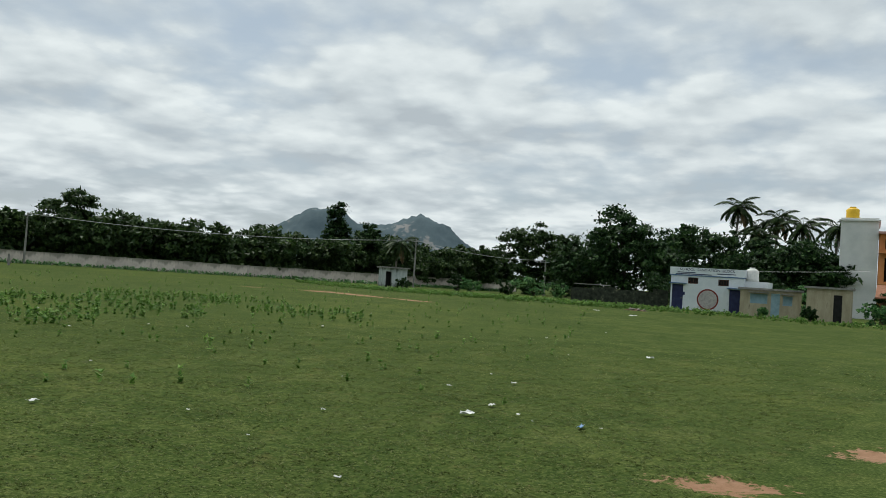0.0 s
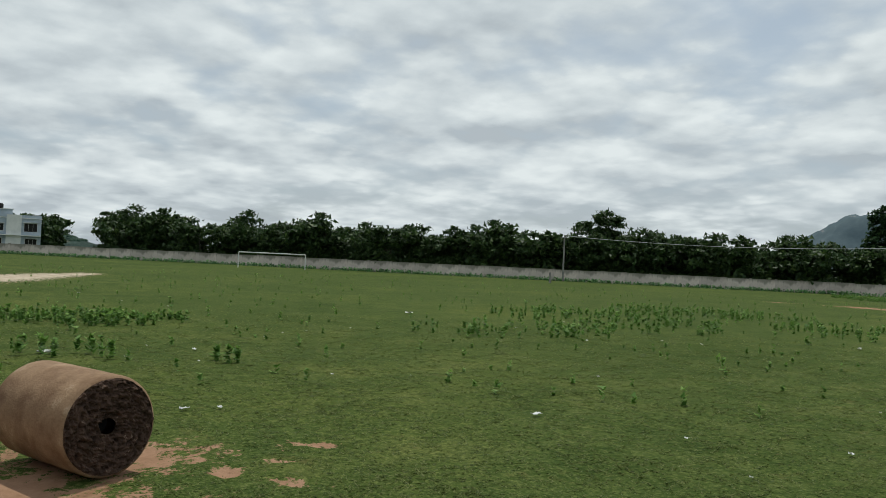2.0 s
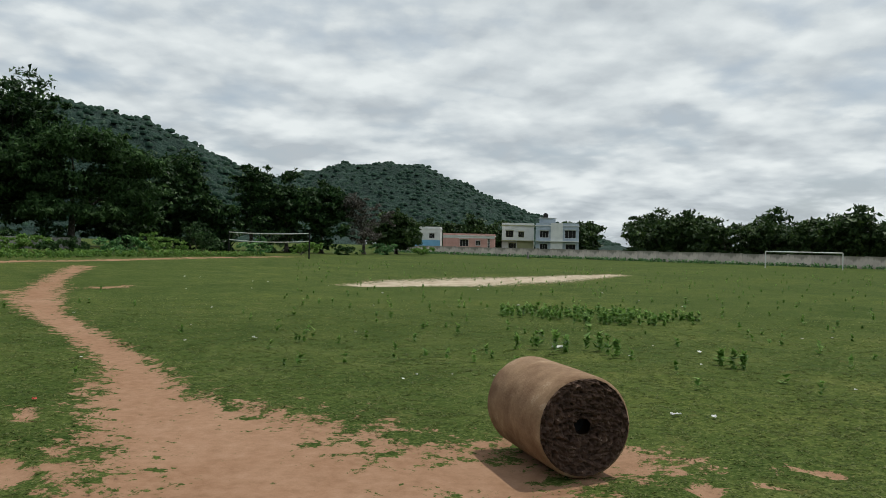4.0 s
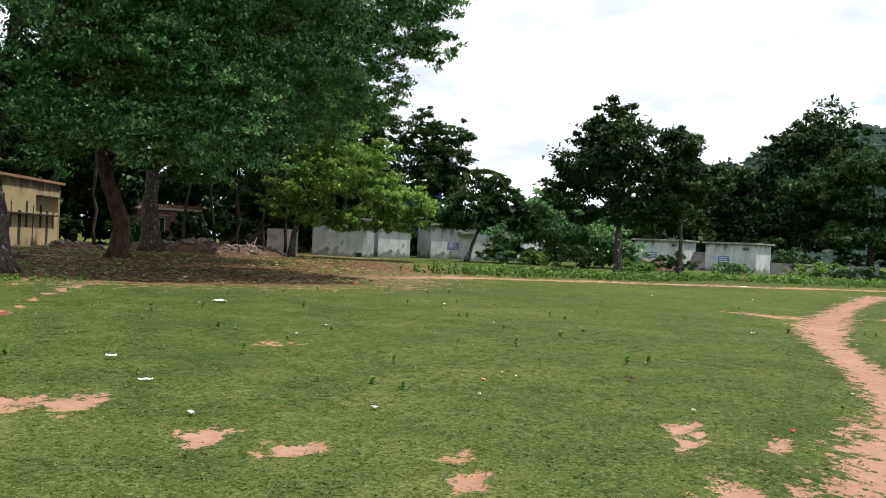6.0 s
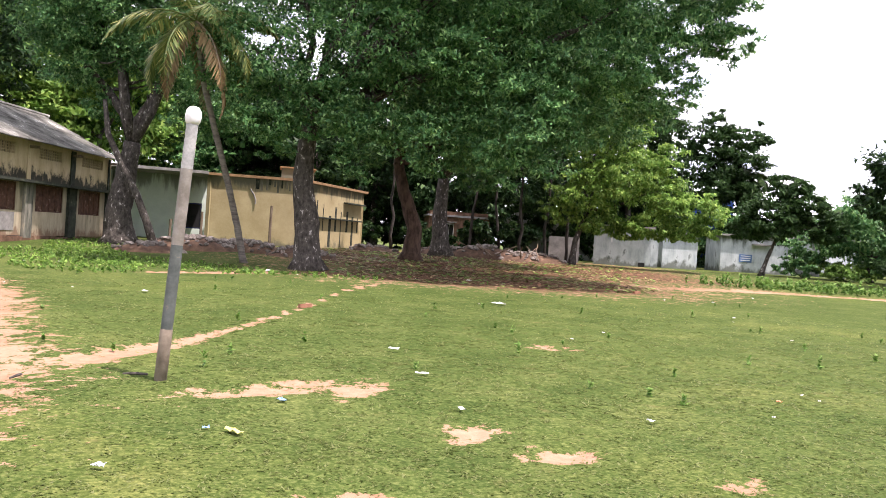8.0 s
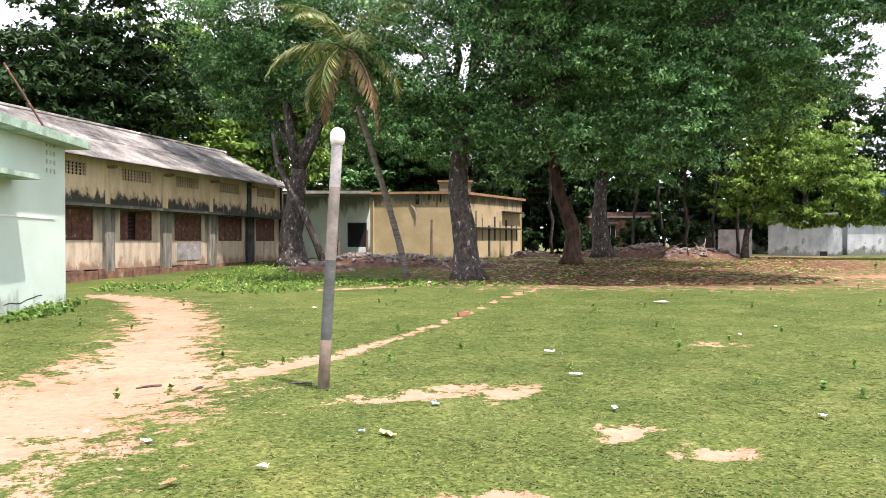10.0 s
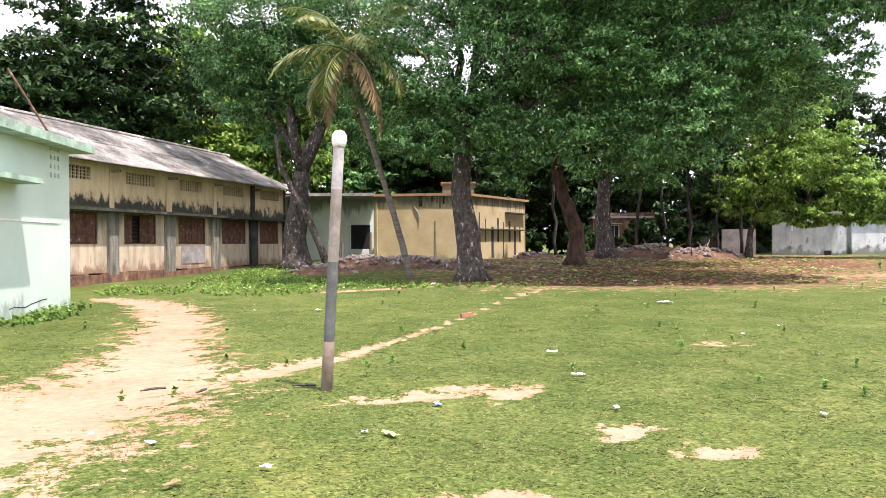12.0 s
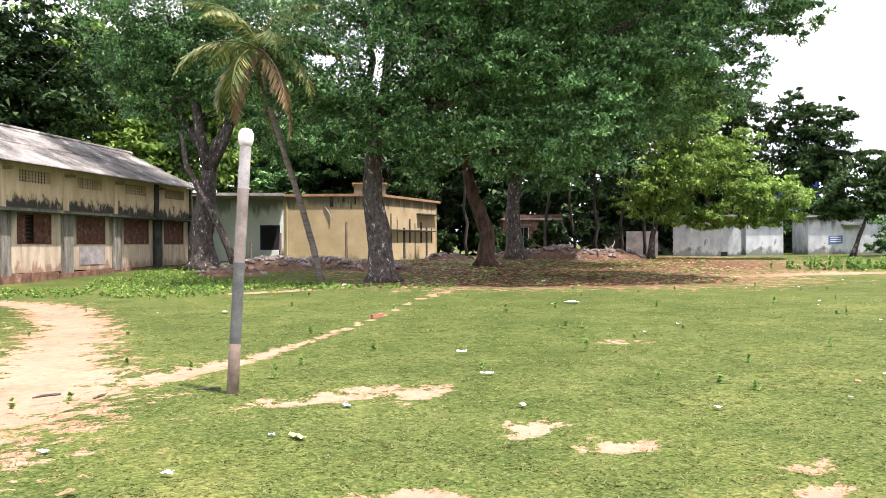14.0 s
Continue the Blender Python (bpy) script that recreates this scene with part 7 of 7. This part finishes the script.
plant_cloud("verge_weeds", "green weeds at the foot of the mint wall", X, Y, rng.uniform(0.05, 0.17, len(X)), 11, 0.16, LEAF_WEED, 7)
X, Y = scatter(rng, 1500, [(-24, -32, 6, 2.2, 0), (-34, -31.0, 8, 1.6, 8), (-46, -30.5, 7, 2.4, -15), (-56, -28.5, 6, 2.0, -20), (-68, -26, 8, 2.4, -15)])
plant_cloud("verge_weeds", "green verge plants along the track", X, Y, rng.uniform(0.08, 0.5, len(X)), 11, 0.24, LEAF_WEED, 8)
X, Y = scatter(rng, 2600, [(-6, 62, 6, 2.0, 0), (-20, 62, 14, 5, -20), (-4, 57, 9, 2.0, 0), (-38, 72, 12, 4, -35), (6, 54, 5, 1.6, 0)])
plant_cloud("verge_weeds", "rough weeds before the far buildings", X, Y, rng.uniform(0.08, 0.35, len(X)), 10, 0.24, LEAF_WEED, 9)


def grass():
    rng = np.random.default_rng(9)
    n = 560000
    tufts = n // 7
    a = np.repeat(np.radians(rng.uniform(-14, 216, tufts)), 7)
    r = np.repeat(2.3 + 20 * rng.uniform(0, 1, tufts), 7)
    n = len(a)
    X, Y = HOME[0] - np.sin(a) * r + rng.normal(0, 0.022, n), HOME[1] + np.cos(a) * r + rng.normal(0, 0.022, n)
    clump = np.array([noise.noise((p * 1.1, q * 1.1, 5.0)) for p, q in zip(X[::1], Y[::1])])
    keep = (bare_mask(X, Y) + rng.uniform(-0.25, 0.25, n) < 0.50) & (clump + rng.uniform(-0.6, 1.6, n) > -0.25) & (rng.uniform(0, 1, n) > (r - 9) / 13)
    X, Y, r, clump = X[keep], Y[keep], r[keep], clump[keep]
    n = len(X)
    Z = np.array([gz(p, q) + 0.045 * noise.noise((p * 0.35, q * 0.35, 3.0)) + 0.02 * noise.noise((p * 1.6, q * 1.6, 7.0)) for p, q in zip(X, Y)])
    tall = 1.0 + 1.0 * np.clip(clump - 0.15, 0, 1)
    ln = (0.020 + 0.0019 * r) * rng.uniform(0.5, 1.5, n) * tall
    az = rng.uniform(0, 2 * math.pi, n)
    ax = unit(np.c_[np.cos(az), np.sin(az), rng.uniform(0.0, 0.45, n)])
    si = unit(np.c_[-np.sin(az), np.cos(az), rng.uniform(-0.25, 0.25, n)])
    C = np.c_[X, Y, Z] + ax * (ln * 0.42)[:, None]
    ob = new("grass", small_leaves("grass", C, ax, si, ln, (0.0085 + 0.0012 * r) * rng.uniform(0.6, 1.4, n), BLADE))
    tagged(ob, "short trampled green grass with lighter dry blades", "grass", kind="stuff")


grass()


def litter(x, y, size, material, label, seed, long=1.0):
    """A crumpled scrap."""
    r = random.Random(seed)
    size *= 0.5
    k = 4
    v = [((i / k - 0.5) * size * long + r.uniform(-1, 1) * size * 0.08, (j / k - 0.5) * size * 0.7 + r.uniform(-1, 1) * size * 0.08, 0.018 + abs(r.gauss(0, size * 0.16))) for j in range(k + 1) for i in range(k + 1)]
    f = [(j * (k + 1) + i, j * (k + 1) + i + 1, (j + 1) * (k + 1) + i + 1, (j + 1) * (k + 1) + i) for j in range(k) for i in range(k)]
    m = Mesh().add(v, f)
    ob = m.make("litter", material)
    ob.matrix_world = pose(x, y, gz(x, y) + 0.045 * noise.noise((x * 0.35, y * 0.35, 3.0)) + 0.01, 0, 0, r.uniform(0, 180))
    sol = ob.modifiers.new("thickness", "SOLIDIFY")
    sol.thickness = 0.004
    tagged(ob, label, "litter", "scraps of litter")


# fallen leaves and cut greenery on the yard's earth
for name, label, n, lf, size, seed in (("leaf_litter", "dry fallen leaves strewn over the shaded earth", 5200, LEAF_DRY, 0.16, 21), ("cut_leaves", "pale green cut leaves strewn over the shaded earth", 2600, LEAF_BRIGHT, 0.2, 22)):
    rg = np.random.default_rng(seed)
    X, Y = scatter(rg, n, [(-8.0, -27.5, 6.5, 3.4, 0), (-9.0, -33.5, 8.0, 5.0, 0), (-12.0, -41.0, 8.0, 5.0, 0), (-4.0, -39.0, 4.0, 5.0, 0)])
    az = rg.uniform(0, 2 * math.pi, n)
    ax = unit(np.c_[np.cos(az), np.sin(az), rg.uniform(-0.1, 0.35, n)])
    si = unit(np.c_[-np.sin(az), np.cos(az), rg.uniform(-0.2, 0.2, n)])
    Z = np.array([gz(p, q) + 0.045 * noise.noise((p * 0.35, q * 0.35, 3.0)) for p, q in zip(X, Y)]) + rg.uniform(0.0, 0.05, n)
    ln = size * rg.uniform(0.5, 1.5, n)
    tagged(new(name, small_leaves(name, np.c_[X, Y, Z], ax, si, ln, ln * 0.6, lf)), label, "leaves", kind="stuff")

# thin trunks and leaning poles in the shaded yard
for i, (b, d, h, lean) in enumerate(((163.0, 50, 6.0, 0.3), (161.4, 52, 6.0, -0.2), (164.6, 54, 5.6, 0.4), (166.8, 52, 6.0, -0.5), (172.2, 52, 6.5, 0.2), (174.6, 55, 6.0, 0.1), (159.8, 50, 5.0, 0.2))):
    x, y = spot(b, d)
    t = thing("tree", Matrix.Translation((x, y, gz(x, y) - 0.05)), "thin dark young tree standing in the yard", "tree", "young yard trees")
    Mesh().tube(bend((0, 0, 0), (lean, 0, h), 6, 0.02, 70 + i), [0.11, 0.10, 0.095, 0.09, 0.08, 0.07, 0.05], 8, rough=0.1, seed=i).make("trunk", BARK_DARK, t, smooth=True)
    c = new("crown", crown_mesh("crown", blob_cloud(lean, 0, h + 0.3, 1.8, 1.8, 1.5, 4, 75 + i), 1500, 0.32, LEAF_SHADE_DARK, 78 + i))
    c.parent = t
r = random.Random(44)
for i in range(14):
    x, y = spot(r.uniform(161, 168.5), r.uniform(44, 50))
    l = r.uniform(0.8, 2.2)
    br = Mesh().tube(bend((-l / 2, 0, 0.1), (l / 2, r.uniform(-0.3, 0.3), r.uniform(0.3, 1.0)), 4, 0.06, 90 + i), [0.04, 0.035, 0.03, 0.022, 0.012], 6).make("fallen_branch", WOOD)
    br.matrix_world = pose(x, y, gz(x, y) + 0.1, 0, 0, r.uniform(0, 360))
    tagged(br, "dry cut branch lying on the debris", "branch", "cut branches")

W = "crumpled white paper scrap lying in the grass"
for i, (x, y, s) in enumerate([(-5.73, 5.55, 0.17), (-1.88, 8.11, 0.2), (-1.86, 8.94, 0.17), (-1.7, 4.81, 0.08), (-1.14, 17.92, 0.25), (-9.45, 17.63, 0.2), (-2.25, 11.16, 0.14), (-2.92, 10.18, 0.1), (-5.31, 42.54, 0.5), (-8.1, 46.8, 0.4), (-7.25, 2.25, 0.12), (-12.0, 3.55, 0.14), (-19.8, 11.8, 0.35), (-12.2, 1.4, 0.24),
                               (-11.9, -3.44, 0.17), (-7.22, 2.6, 0.1), (-8.6, -0.58, 0.08), (-6.4, -4.8, 0.08), (-14.2, -10.0, 0.12), (-5.24, -17.34, 0.42), (-1.8, -6.29, 0.11), (-3.4, -5.96, 0.10), (-5.77, -7.21, 0.07), (-1.76, -7.86, 0.11), (-35.2, -26.5, 0.5), (-10.7, -16.5, 0.14), (0.76, -4.46, 0.10), (1.72, -5.12, 0.10), (-1.7, -9.69, 0.17), (2.28, -16.0, 0.18), (0.04, -25.0, 0.3), (-1.71, -7.88, 0.10), (-6.6, -25.9, 0.3)]):
    litter(x, y, s, PAPER, W, 500 + i, 1.6)
litter(-6.56, -3.8, 0.11, LITTER_RED, "small red wrapper lying in the grass", 560)
litter(-5.24, -6.84, 0.11, LITTER_ORANGE, "small orange scrap lying in the grass", 561)
litter(-0.28, -6.45, 0.13, LITTER_BLUE, "dark blue wrapper on the bare earth", 562)
litter(0.25, -5.45, 0.09, LITTER_BLUE, "pale blue wrapper lying in the grass", 563)
litter(0.05, -5.35, 0.16, LITTER_YELLOW, "yellow strip lying in the grass", 564, 2.2)
litter(-0.58, 8.23, 0.16, LITTER_BLUE, "pale blue strip lying in the grass", 565, 2.2)
litter(-7.14, -6.43, 0.24, BARK_RED, "dry brown leaves lying in the grass", 566)
litter(1.23, -4.12, 0.11, LEAF_DRY, "dry twig scrap on the grass", 567, 2.0)
r = random.Random(31)
for i in range(90):
    b, d = radians(r.uniform(0, 205)), r.uniform(5, 34)
    litter(-math.sin(b) * d, math.cos(b) * d, r.uniform(0.03, 0.08) * (1 + d / 30), PAPER, "tiny white scrap lying in the grass", 600 + i)
for x, y, turn in ((-0.75, -14.45, 20), (-9.0, -25.6, 70), (-12.0, -24.4, 10)):
    b = Mesh().box(-0.115, 0.115, -0.055, 0.055, 0, 0.075).make("brick", BRICK)
    b.matrix_world = pose(x, y, gz(x, y) + 0.005, 4, 3, turn)
    tagged(b, "loose red brick lying on the ground", "brick", "loose bricks")
for i, (x, y, l) in enumerate(((1.05, -7.46, 0.22), (2.5, -7.3, 0.25), (2.0, -7.2, 0.2), (-6.0, -25.4, 0.6))):
    tw = Mesh().tube([(-l / 2, 0, 0.02), (0, 0.02, 0.03), (l / 2, 0, 0.02)], [0.012, 0.014, 0.008], 6).make("twig", BARK)
    tw.matrix_world = pose(x, y, gz(x, y), 0, 0, 40 * i)
    tagged(tw, "dry twig lying on the bare earth", "twig", "dry twigs")
